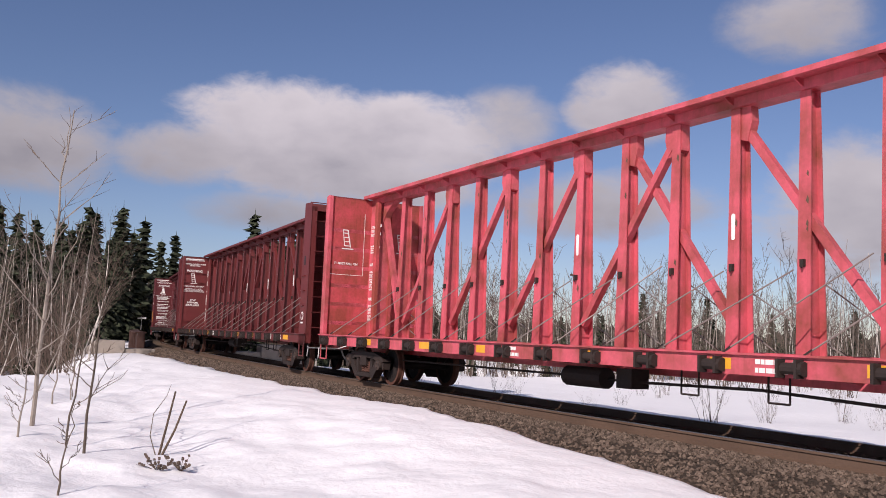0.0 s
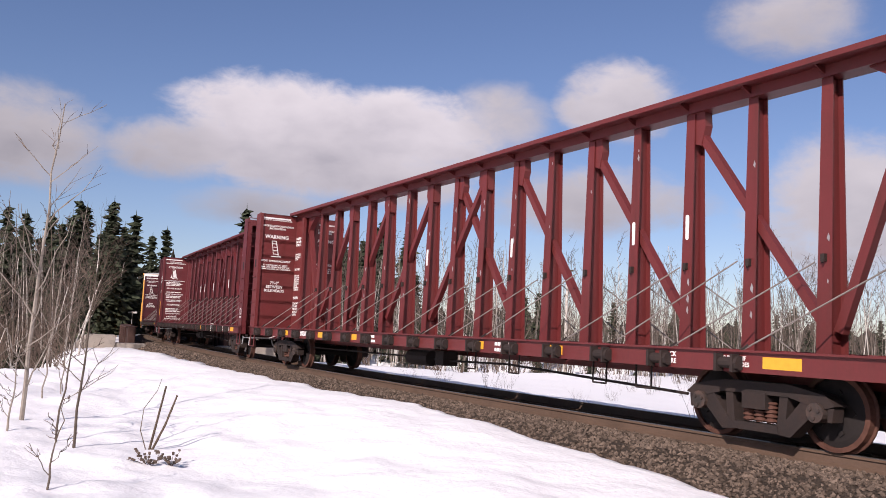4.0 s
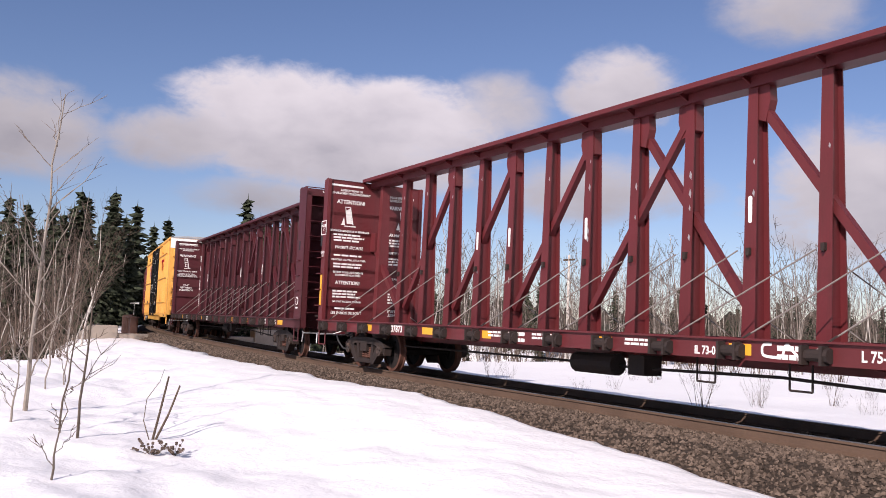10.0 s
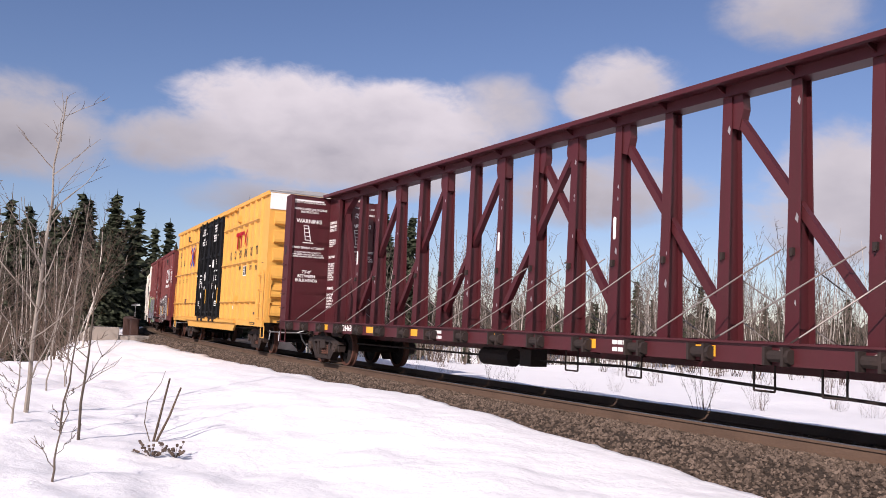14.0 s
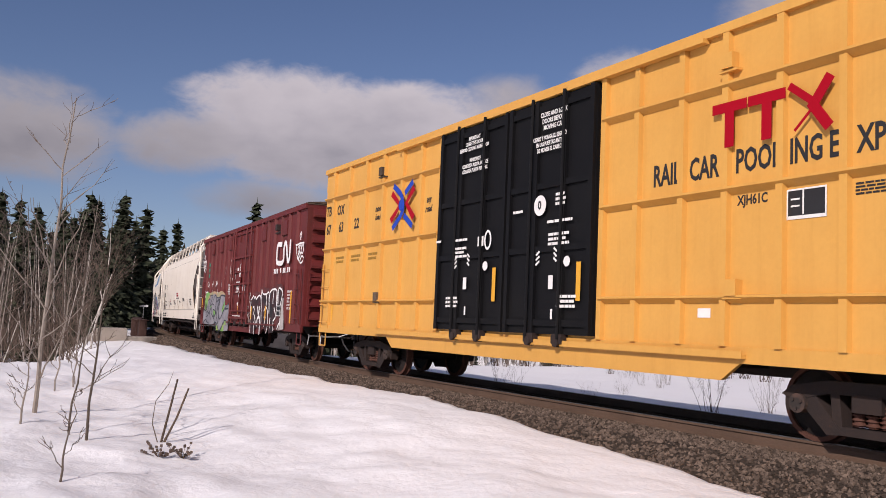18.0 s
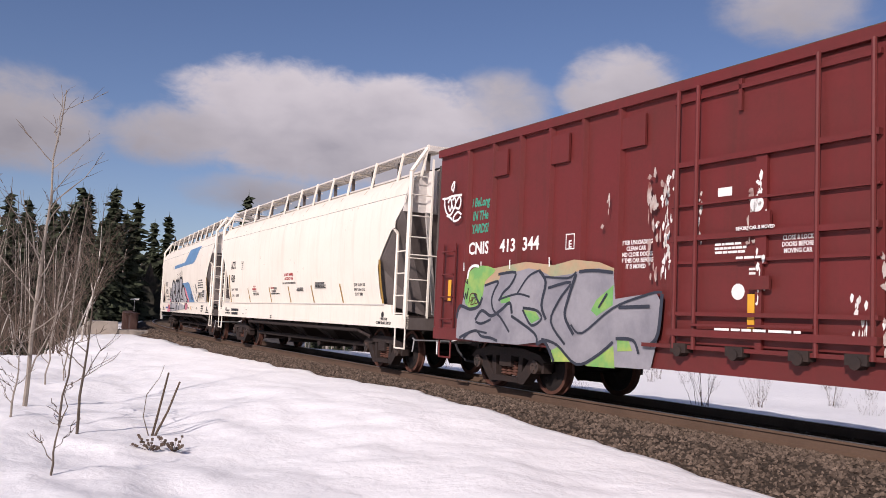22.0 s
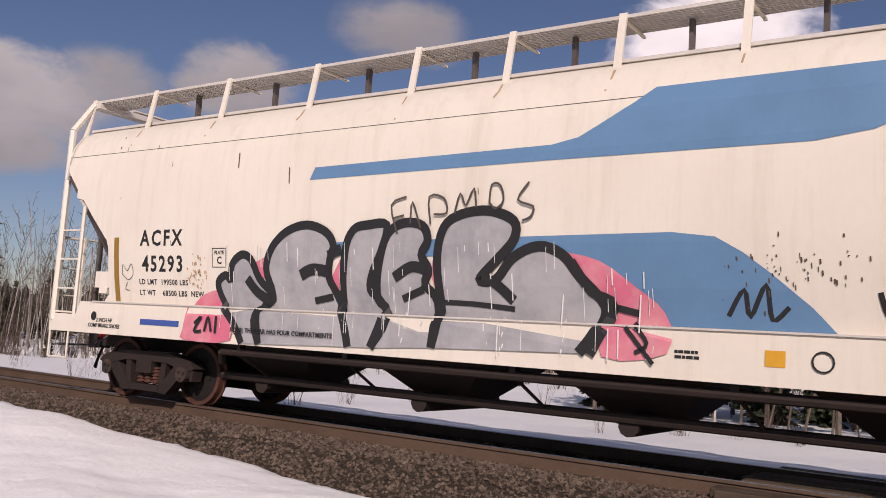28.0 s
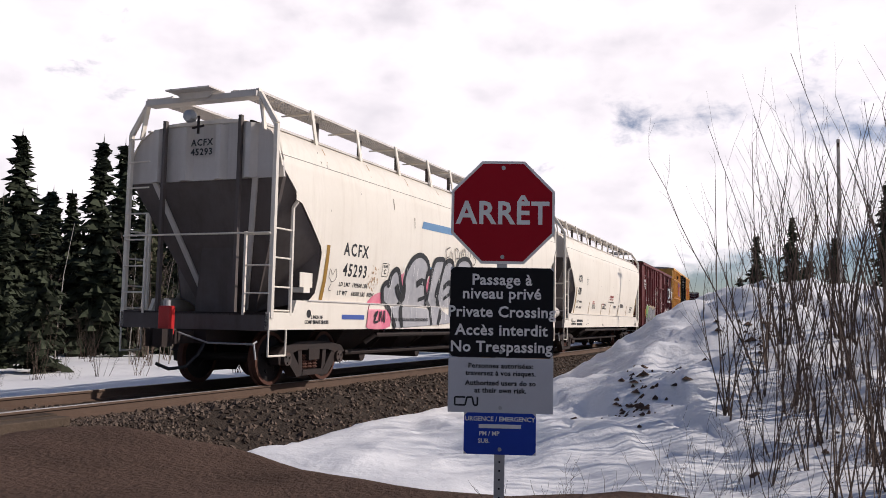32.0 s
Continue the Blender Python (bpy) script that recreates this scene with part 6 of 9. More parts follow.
    part("graffiti_outline", band(curve_through([(-6.42, 1.95), (-6.38, 2.1), (-6.25, 2.18), (-6.05, 2.17)], 4), 0.05, ys - 0.0135), W, car)


yellow_boxcar(-22.08)
red_boxcar(-40.40)
# ---- covered hopper cars ----
SIDE = [(1.44, 1.46), (1.52, 1.85), (1.58, 2.3), (1.61, 2.8), (1.61, 3.3), (1.57, 3.7), (1.49, 4.0), (1.36, 4.2), (1.14, 4.34), (0.75, 4.42)]


def side_y(z):
    return float(np.interp(z, [b for a, b in SIDE], [a for a, b in SIDE]))


def skin(parent, name, outline, mat, lift=0.004, label=""):
    """A thin painted patch that follows the curved side; outline: function z -> (x0, x1), over rows of z."""
    g = Geo()
    rows = []
    for z, x0, x1 in outline:
        y = -(side_y(z) + lift)
        rows.append((g.bm.verts.new((x0, y, z)), g.bm.verts.new((x1, y, z))))
    for a, b in zip(rows, rows[1:]):
        g.bm.faces.new((a[0], a[1], b[1], b[0]))
    return part(name, g, mat, parent, label)


def ribbon(parent, name, pts, w, mat, lift=0.008, label="", closed=False):
    """A painted stroke of (x, z) points on the curved side."""
    g = band(pts, w, 0.0, closed)
    for v in g.bm.verts:
        v.co.y = -(side_at(v.co.z) + lift)
    return part(name, g, mat, parent, label)


def side_lettering(body, size, mat, car, x, z, **how):
    """Lettering laid on the curved side."""
    ob = lettering(body, size, mat, car, x, z, 0.0, **how)
    me = ob.data.copy()
    for v in me.vertices:
        v.co.z = side_at(z + v.co.y) + 0.004 + 0.5 * v.co.z
    ob.data = me
    return ob


def side_at(z):
    """Half width of the outermost surface at this height: the sill plate below, the curved side above."""
    return side_y(z) if z > 1.47 else 1.53


def patch(parent, name, pts, mat, lift=0.006, label=""):
    g = Geo()
    bm = g.bm
    vs = [bm.verts.new((x, 0, z)) for x, z in pts]
    f = bm.faces.new(vs)
    zs = sorted({z for x, z in pts})
    lo, hi = zs[0], zs[-1]
    cuts = [1.47] + [z for a, z in SIDE[1:-1]]
    for z in cuts:
        if lo < z < hi:
            bmesh.ops.bisect_plane(bm, geom=bm.verts[:] + bm.edges[:] + bm.faces[:], plane_co=(0, 0, z), plane_no=(0, 0, 1))
    for v in bm.verts:
        v.co.y = -(side_at(v.co.z + 1e-4) + lift)
    return part(name, g, mat, parent, label)


# where the roof walkway is held
BRACKETS = [-8.36, -6.74, -5.04, -3.27, -1.55, -0.17, 1.22, 2.58, 3.95, 5.55, 7.1, 8.36]


def hopper(pos, label, number, last):
    car = thing("covered_hopper_car", label, "rail car", "covered hopper cars of the train")
    CARS.append((car, pos, 6.4))
    C, I, S = M["cream"], M["ink"], M["slope"]
    ring = [(-y, z) for y, z in SIDE] + [(y, z) for y, z in reversed(SIDE)]
    # side sheets: the lower corners are cut back along the slope sheets
    cut = [(1.46, 7.14), (1.6, 6.98), (2.3, 6.97), (2.42, 7.02), (3.08, 7.7), (3.12, 7.88), (3.26, 7.89), (3.65, 8.3), (4.42, 8.3)]

    def end_x(z):
        return float(np.interp(z, [a for a, b in cut], [b for a, b in cut]))
    zs = sorted({1.46, 1.6, 1.85, 2.1, 2.3, 2.42, 2.6, 2.8, 3.08, 3.12, 3.26, 3.45, 3.65, 3.7, 3.75, 4.0, 4.1, 4.2, 4.27, 4.34, 4.42})
    for s in (-1, 1):
        g = Geo()
        rows = []
        for z in zs:
            y = s * side_y(z)
            e = end_x(z)
            rows.append([g.bm.verts.new((x, y, z)) for x in np.linspace(-e, e, 13)])
        for a, b in zip(rows, rows[1:]):
            for k in range(12):
                g.bm.faces.new((a[k], a[k + 1], b[k + 1], b[k]))
        body = part("side_sheet", g, C, car, "cream curved side sheet", smooth=True)
    part("roof", Geo().prism([(-0.8, 4.40), (-0.78, 4.44), (-0.3, 4.47), (0.3, 4.47), (0.78, 4.44), (0.8, 4.40)], "x", -8.3, 8.3), C, car)
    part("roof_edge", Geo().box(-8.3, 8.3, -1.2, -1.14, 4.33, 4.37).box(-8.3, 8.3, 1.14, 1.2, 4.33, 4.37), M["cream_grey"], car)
    for e in (-1, 1):
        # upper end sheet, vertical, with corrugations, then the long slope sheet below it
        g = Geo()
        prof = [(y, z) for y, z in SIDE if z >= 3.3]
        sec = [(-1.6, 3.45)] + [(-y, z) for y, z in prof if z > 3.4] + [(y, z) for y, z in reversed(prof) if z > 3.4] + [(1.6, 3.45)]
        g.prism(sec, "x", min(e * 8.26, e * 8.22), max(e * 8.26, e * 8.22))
        es = part("end_sheet", g, M["cream_grey"], car, "grey-white hopper end")
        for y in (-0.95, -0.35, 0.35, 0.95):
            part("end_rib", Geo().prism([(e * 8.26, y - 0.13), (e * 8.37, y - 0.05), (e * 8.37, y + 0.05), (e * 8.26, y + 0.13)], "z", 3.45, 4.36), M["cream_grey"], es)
        # slope sheet, cheeks, posts and web carry the end's shade in their colour
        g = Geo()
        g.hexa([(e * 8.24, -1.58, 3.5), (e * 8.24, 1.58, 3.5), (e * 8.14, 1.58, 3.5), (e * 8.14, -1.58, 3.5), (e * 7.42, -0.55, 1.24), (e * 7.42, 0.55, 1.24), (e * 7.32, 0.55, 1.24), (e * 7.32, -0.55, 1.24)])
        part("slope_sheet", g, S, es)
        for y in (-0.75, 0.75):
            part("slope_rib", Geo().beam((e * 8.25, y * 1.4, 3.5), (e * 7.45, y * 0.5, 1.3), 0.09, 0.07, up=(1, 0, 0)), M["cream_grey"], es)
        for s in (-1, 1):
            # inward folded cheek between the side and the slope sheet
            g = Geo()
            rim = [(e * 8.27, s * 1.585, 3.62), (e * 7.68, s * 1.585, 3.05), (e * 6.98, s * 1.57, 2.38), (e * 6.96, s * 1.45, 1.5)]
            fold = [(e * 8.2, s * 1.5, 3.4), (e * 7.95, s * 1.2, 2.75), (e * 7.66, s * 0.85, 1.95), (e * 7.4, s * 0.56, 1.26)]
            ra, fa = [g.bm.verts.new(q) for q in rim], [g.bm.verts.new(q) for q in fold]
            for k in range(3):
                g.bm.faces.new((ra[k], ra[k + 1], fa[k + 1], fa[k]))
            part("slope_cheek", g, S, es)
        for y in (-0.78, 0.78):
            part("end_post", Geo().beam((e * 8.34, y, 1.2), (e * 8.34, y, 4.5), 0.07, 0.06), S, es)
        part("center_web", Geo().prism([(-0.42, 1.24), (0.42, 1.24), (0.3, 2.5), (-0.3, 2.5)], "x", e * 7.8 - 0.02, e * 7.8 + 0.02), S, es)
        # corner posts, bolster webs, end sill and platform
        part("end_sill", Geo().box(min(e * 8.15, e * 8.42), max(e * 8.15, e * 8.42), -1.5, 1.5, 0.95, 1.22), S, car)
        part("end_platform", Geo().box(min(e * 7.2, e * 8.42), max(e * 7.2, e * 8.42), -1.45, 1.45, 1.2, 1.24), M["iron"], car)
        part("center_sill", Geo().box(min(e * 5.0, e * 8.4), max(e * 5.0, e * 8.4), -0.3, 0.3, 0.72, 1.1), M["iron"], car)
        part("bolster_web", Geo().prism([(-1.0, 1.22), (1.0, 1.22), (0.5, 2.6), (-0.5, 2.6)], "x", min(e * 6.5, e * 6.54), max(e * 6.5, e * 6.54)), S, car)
        for s in (-1, 1):
            g = Geo()
            y = s * 1.5
            g.pipe([(e * 8.36, y, 1.15), (e * 8.36, y, 4.3), (e * 8.36, s * 1.15, 4.83), (e * 8.36, s * 0.62, 4.87)], 0.055, 6)
            part("corner_post", g, C, car)
            g = Geo()
            low = e < 0 and s < 0
            for z in ((1.55, 2.0, 2.5) if low else (1.55, 2.0, 2.45, 2.9, 3.35, 3.8, 4.2)):
                g.rod((e * 8.42, y, z), (e * 8.42, s * (1.02 if z < 3.9 else 1.16), z), 0.014, n=6)
            g.beam((e * 8.42, s * 1.02, 1.2), (e * 8.42, s * 1.02, 2.55 if low else 2.9 if e < 0 else 4.6), 0.04, 0.04)
            part("end_ladder", g, C, car)
            g = Geo()
            for z in (1.28, 1.66, 2.135, 2.61):
                g.rod((e * 8.36, y, z), (e * 7.8, y, z), 0.015, n=6)
            g.pipe([(e * 7.8, y, 1.2), (e * 7.8, y, 3.0), (e * 7.8, s * 1.585, 3.1)], 0.034, 6)
            part("side_ladder", g, C, car)
            step(car, e * 8.15, s * 1.5, 0.97, C, 0.5, 0.42)
        part("grab_bar", Geo().rod((e * 8.45, -1.5, 2.52), (e * 8.45, 1.5, 2.52), 0.016, n=6), C, car)
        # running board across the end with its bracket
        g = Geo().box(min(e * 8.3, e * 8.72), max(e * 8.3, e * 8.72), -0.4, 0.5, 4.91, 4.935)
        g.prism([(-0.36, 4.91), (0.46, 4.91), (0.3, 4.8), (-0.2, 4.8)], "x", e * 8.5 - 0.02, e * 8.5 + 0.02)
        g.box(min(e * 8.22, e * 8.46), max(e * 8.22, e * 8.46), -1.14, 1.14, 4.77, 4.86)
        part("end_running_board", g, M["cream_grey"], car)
        coupler(car, e * 8.45, e)
        truck(car, e * 6.4)
    for s in (-1, 1):
        y0, y1 = s * 1.44, s * 1.52
        part("side_sill", Geo().prism([(-8.42, 0.97), (8.42, 0.97), (8.42, 1.25), (7.73, 1.25), (7.64, 1.46), (-7.64, 1.46), (-7.73, 1.25), (-8.42, 1.25)], "y", min(y0, y1), max(y0, y1)), C, car, "cream side sill plate")
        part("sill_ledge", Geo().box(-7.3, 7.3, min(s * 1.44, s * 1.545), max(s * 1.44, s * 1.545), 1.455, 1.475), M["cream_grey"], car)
        # longitudinal running board of open grating on brackets
        ya, yb = s * 0.62, s * 1.12
        g = Geo()
        for y in np.linspace(ya, yb, 11):
            g.box(-8.42, 8.42, y - 0.008, y + 0.008, 4.86, 4.9)
        for k in range(240):
            x = -8.4 + k * 0.07
            g.box(x - 0.009, x + 0.009, min(ya, yb), max(ya, yb), 4.865, 4.895)
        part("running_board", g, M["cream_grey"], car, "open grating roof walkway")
        for k, x in enumerate(BRACKETS):
            part("board_bracket", Geo().beam((x, s * 1.27, 4.22), (x, s * 1.14, 4.91), 0.09, 0.03, up=(0, 1, 0)).box(x - 0.02, x + 0.02, min(s * 0.5, s * 1.13), max(s * 0.5, s * 1.13), 4.835, 4.86), C, car)
            if 0 < k < len(BRACKETS) - 1:
                part("board_strut", Geo().box(x + 0.65, x + 0.7, min(s * 0.8, s * 0.88), max(s * 0.8, s * 0.88), 4.42, 4.84), M["slope"], car)
        part("weld_seam", Geo().box(-8.28, 8.28, s * (side_y(3.82) + 0.001) - 0.004, s * (side_y(3.82) + 0.001) + 0.004, 3.816, 3.823), M["slope"], car)
    for k in range(10):
        x = -7.4 + k * 1.65
        g = Geo().lathe([(0.4, 4.45), (0.42, 4.5), (0.38, 4.54), (0.1, 4.57)], (x, 0, 0), "z", 16)
        h = part("roof_hatch", g, M["cream_grey"], car)
        part("hatch_latch", Geo().beam((x - 0.28, -0.5, 4.56), (x + 0.28, -0.5, 4.56), 0.05, 0.05).beam((x, -0.6, 4.52), (x, 0.3, 4.6), 0.06, 0.03), M["iron"], h)
    # discharge bays and pneumatic pipes below
    for x in (-4.1, -1.37, 1.37, 4.1):
        g = Geo()
        g.hexa([(x - 0.3, -0.3, 0.42), (x + 0.3, -0.3, 0.42), (x + 0.3, 0.3, 0.42), (x - 0.3, 0.3, 0.42), (x - 1.3, -1.4, 1.3), (x + 1.3, -1.4, 1.3), (x + 1.3, 1.4, 1.3), (x - 1.3, 1.4, 1.3)])
        part("discharge_bay", g, M["iron"], car)
        part("outlet_pipe", Geo().rod((x, -0.9, 0.42), (x, 0.9, 0.42), 0.12, n=10), M["iron"], car)
    g = Geo()
    g.pipe([(-4.6, -1.2, 0.7), (-4.45, -1.36, 0.86), (5.5, -1.36, 0.86), (5.9, -1.2, 0.72)], 0.055, 8)
    g.pipe([(-4.9, -0.9, 0.5), (4.9, -0.9, 0.5)], 0.06, 8)
    for x in (-4.1, -2.2, 0.2, 2.6, 4.6):
        g.box(x - 0.04, x + 0.04, -1.4, -1.3, 0.82, 0.98).rod((x, -1.36, 0.86), (x + 0.2, -0.9, 0.5), 0.02, n=6)
    part("air_pipe", g, M["iron"], car)
    # markings that both cars share
    yS = -1.5245
    for e in (-1, 1):
        xr = -6.76 if e < 0 else 7.08
        ribbon(car, "side_reflector", [(xr, 1.49), (xr, 1.85), (xr, 2.2), (xr, 2.46)], 0.11, M["ochre"])
    lettering("2 INCH HF\nCOMP BRAKE SHOES", 0.085, I, car, -6.97, 1.137, yS)
    lettering("2 INCH HF\nCOMP BRAKE SHOES", 0.085, I, car, 7.3, 1.1, yS)
    for e in (-1, 1):
        part("jack_mark", Geo().lathe([(0.01, 0), (0.07, 0), (0.07, 0.003)], (e * 7.24, yS - 0.002, 1.24), "y", 14), I, car)
    if last:
        side_lettering("ACFX", 0.325, I, car, -5.72, 2.43, spacing=1.32, squeeze=0.95)
        side_lettering(number, 0.325, I, car, -5.68, 2.05, spacing=1.25, squeeze=0.95)
        side_lettering("LD LMT  199500 LBS", 0.11, I, car, -6.22, 1.79, align="LEFT", spacing=1.15)
        side_lettering("LT WT    68500 LBS  NEW", 0.11, I, car, -6.22, 1.63, align="LEFT", spacing=1.15)
        px, pz = -4.455, 2.15
    else:
        side_lettering("ACFX", 0.36, I, car, -6.18, 2.78, squeeze=0.68)
        side_lettering(number, 0.36, I, car, -6.22, 2.31, squeeze=0.6)
        side_lettering("LD LMT    199 700 LBS", 0.11, I, car, -6.54, 1.93, align="LEFT", squeeze=0.85)
        side_lettering("LT WT        68 300 LBS", 0.11, I, car, -6.5, 1.72, align="LEFT", squeeze=0.85)
        px, pz = -4.91, 2.75
    ribbon(car, "plate_mark", [(px - 0.135, pz - 0.13), (px + 0.135, pz - 0.13), (px + 0.135, pz + 0.13), (px - 0.135, pz + 0.13)], 0.012, I, closed=True)
    side_lettering("PLATE", 0.07, I, car, px, pz + 0.07)
    side_lettering("C", 0.14, I, car, px, pz - 0.04)
    # rust runs under the walkway brackets
    rr = random.Random(len(number) + int(number))
    for x in BRACKETS[1:-1]:
        L = rr.uniform(0.15, 0.5)
        ribbon(car, "rust_run", [(x + 0.02, 4.2), (x + 0.015, 4.1), (x - 0.02, 4.2 - L)], 0.02 + 0.015 * rr.random(), M["rustrun"], 0.004)
    for k in range(14):
        x, z = rr.uniform(-7.5, 7.5), rr.uniform(2.0, 4.0)
        ribbon(car, "rust_run", [(x, z), (x + 0.01, z - rr.uniform(0.03, 0.1))], 0.01, M["rail"], 0.004)
    return car


def stripe_car():
    car = hopper(-75.9, "cream covered hopper with blue stripes and graffiti", "45293", True)
    B, I, W = M["blue"], M["ink"], M["white"]
    # blue double stripe: thin bar that swings up into a broad band, and its mirrored foot
    up = [(-2.82, 3.16), (-2.74, 3.32), (0.65, 3.37), (0.96, 3.43), (1.22, 3.57), (1.52, 3.74), (1.77, 3.91), (4.95, 3.93), (4.6, 3.72), (4.2, 3.45), (3.8, 3.28), (3.3, 3.21), (0.63, 3.2)]
    patch(car, "blue_stripe", up, B, label="steel blue painted stripe")
    low = [(-3.28, 2.18), (-3.26, 2.33), (2.0, 2.40), (2.43, 2.35), (2.69, 2.2), (2.95, 2.0), (3.3, 1.7), (3.5, 1.48), (0.9, 1.48), (0.62, 1.72), (0.35, 2.02), (0.1, 2.12), (-0.4, 2.16)]
    patch(car, "blue_stripe", low, B, label="steel blue painted stripe")
    # lining notice, small print and stencils
    for body, z in (("CA 352 LINING APPLIED  1-07ARIN", 2.40), ("CAUTION: LINED CAR, DO NOT USE STEAM", 2.30), ("BOILING WATER OR SHARP OBJECTS TO CLEAN", 2.20), ("ENTER CAR WITH RUBBER SOLED SHOES ONLY", 2.10)):
        side_lettering(body, 0.07, I, car, 5.55, z, squeeze=0.9)
    bars(print_rows(5, 0.95, 0.028, 22), I, car, 5.4, 1.88, -(side_y(1.95) + 0.006))
    part("grey_panel", Geo().box(6.5, 7.05, -(side_y(1.9) + 0.01), -(side_y(1.9) + 0.006), 1.52, 2.15), M["cream_grey"], car)
    part("consolidated_stencil", Geo().box(6.04, 6.48, -(side_y(1.98) + 0.01), -(side_y(1.98) + 0.006), 1.7, 1.98), I, car)
    bars([(0, 0.0, 0.4, 0.012), (0, -0.09, 0.4, 0.012), (0, 0, 0.012, 0.25)], W, car, 6.26, 1.84, -(side_y(1.98) + 0.012))
    yS = -1.5245
    bars([(0, 0, 0.87, 0.085)], material("blue_trade_lettering", (0.05, 0.10, 0.35), 0.6), car, -5.66, 1.195, yS, label="blue bar for a product name")
    lettering("NOTE: THIS CAR HAS FOUR COMPARTMENTS", 0.085, I, car, -3.2, 1.165, yS - 0.042, spacing=1.05)
    for body, z in (("EXW 10-8 H 8-2", 1.31), ("EW  8-0 H 15-2", 1.21), ("CU FT 5000", 1.11)):
        lettering(body, 0.09, I, car, 5.75, z, yS, align="LEFT")
    part("yellow_notice", Geo().box(2.9, 3.08, yS - 0.003, yS, 1.15, 1.3), M["orange"], car)
    ribbon(car, "round_mark", [(3.4 + 0.09 * math.cos(q * math.tau / 14), 1.22 + 0.09 * math.sin(q * math.tau / 14)) for q in range(14)], 0.018, I, 0.006, closed=True)
    for x, sd in ((2.2, 31), (4.6, 33)):
        bars(print_rows(2, 0.3, 0.03, sd), I, car, x, 1.24, yS)
    ribbon(car, "side_reflector", [(4.85, 1.52), (4.78, 1.95)], 0.08, M["ochre"])
    hopper_graffiti(car)
    # rear end: number, marker lamp box and rusty pipe work
    lettering("ACFX\n45293", 0.16, I, car, -8.34, 4.0, 0.0, face="rear", spacing=1.15)
    b = part("end_of_train_device", Geo().box(-9.12, -8.98, -0.14, 0.1, 0.86, 1.32).bevel(0.02), material("hazard_red_plastic", (0.55, 0.02, 0.02), 0.4), car, "red flashing rear-end device on the coupler")
    part("device_lamp", Geo().lathe([(0.02, 0), (0.06, 0.0), (0.06, 0.09), (0.03, 0.1)], (-9.05, -0.02, 1.32), "z", 12), M["galv"], b)
    part("notice_plate", Geo().box(-7.42, -7.02, -1.44, -1.42, 1.69, 1.945).box(-7.3, -7.1, -1.44, -1.2, 1.6, 1.69), M["cream"], car)
    for x, z in ((-3.2, 3.35), (-4.2, 3.62), (-7.0, 4.1)):
        ribbon(car, "scratch", [(x, z), (x + 0.02, z - 0.22)], 0.02, M["rail"])
    v = part("vent_valve", Geo().lathe([(0.02, 0.0), (0.09, 0.02), (0.12, 0.09), (0.09, 0.17), (0.03, 0.2)], (-8.62, 0.12, 4.5), "x", 14), M["galv"], car, "bright metal vent cap")
    part("valve_lever", Geo().rod((-8.5, -0.04, 4.5), (-8.5, -0.04, 4.2), 0.025, n=6).rod((-8.5, -0.15, 4.33), (-8.5, 0.08, 4.3), 0.02, n=6), M["iron"], v)
    return car


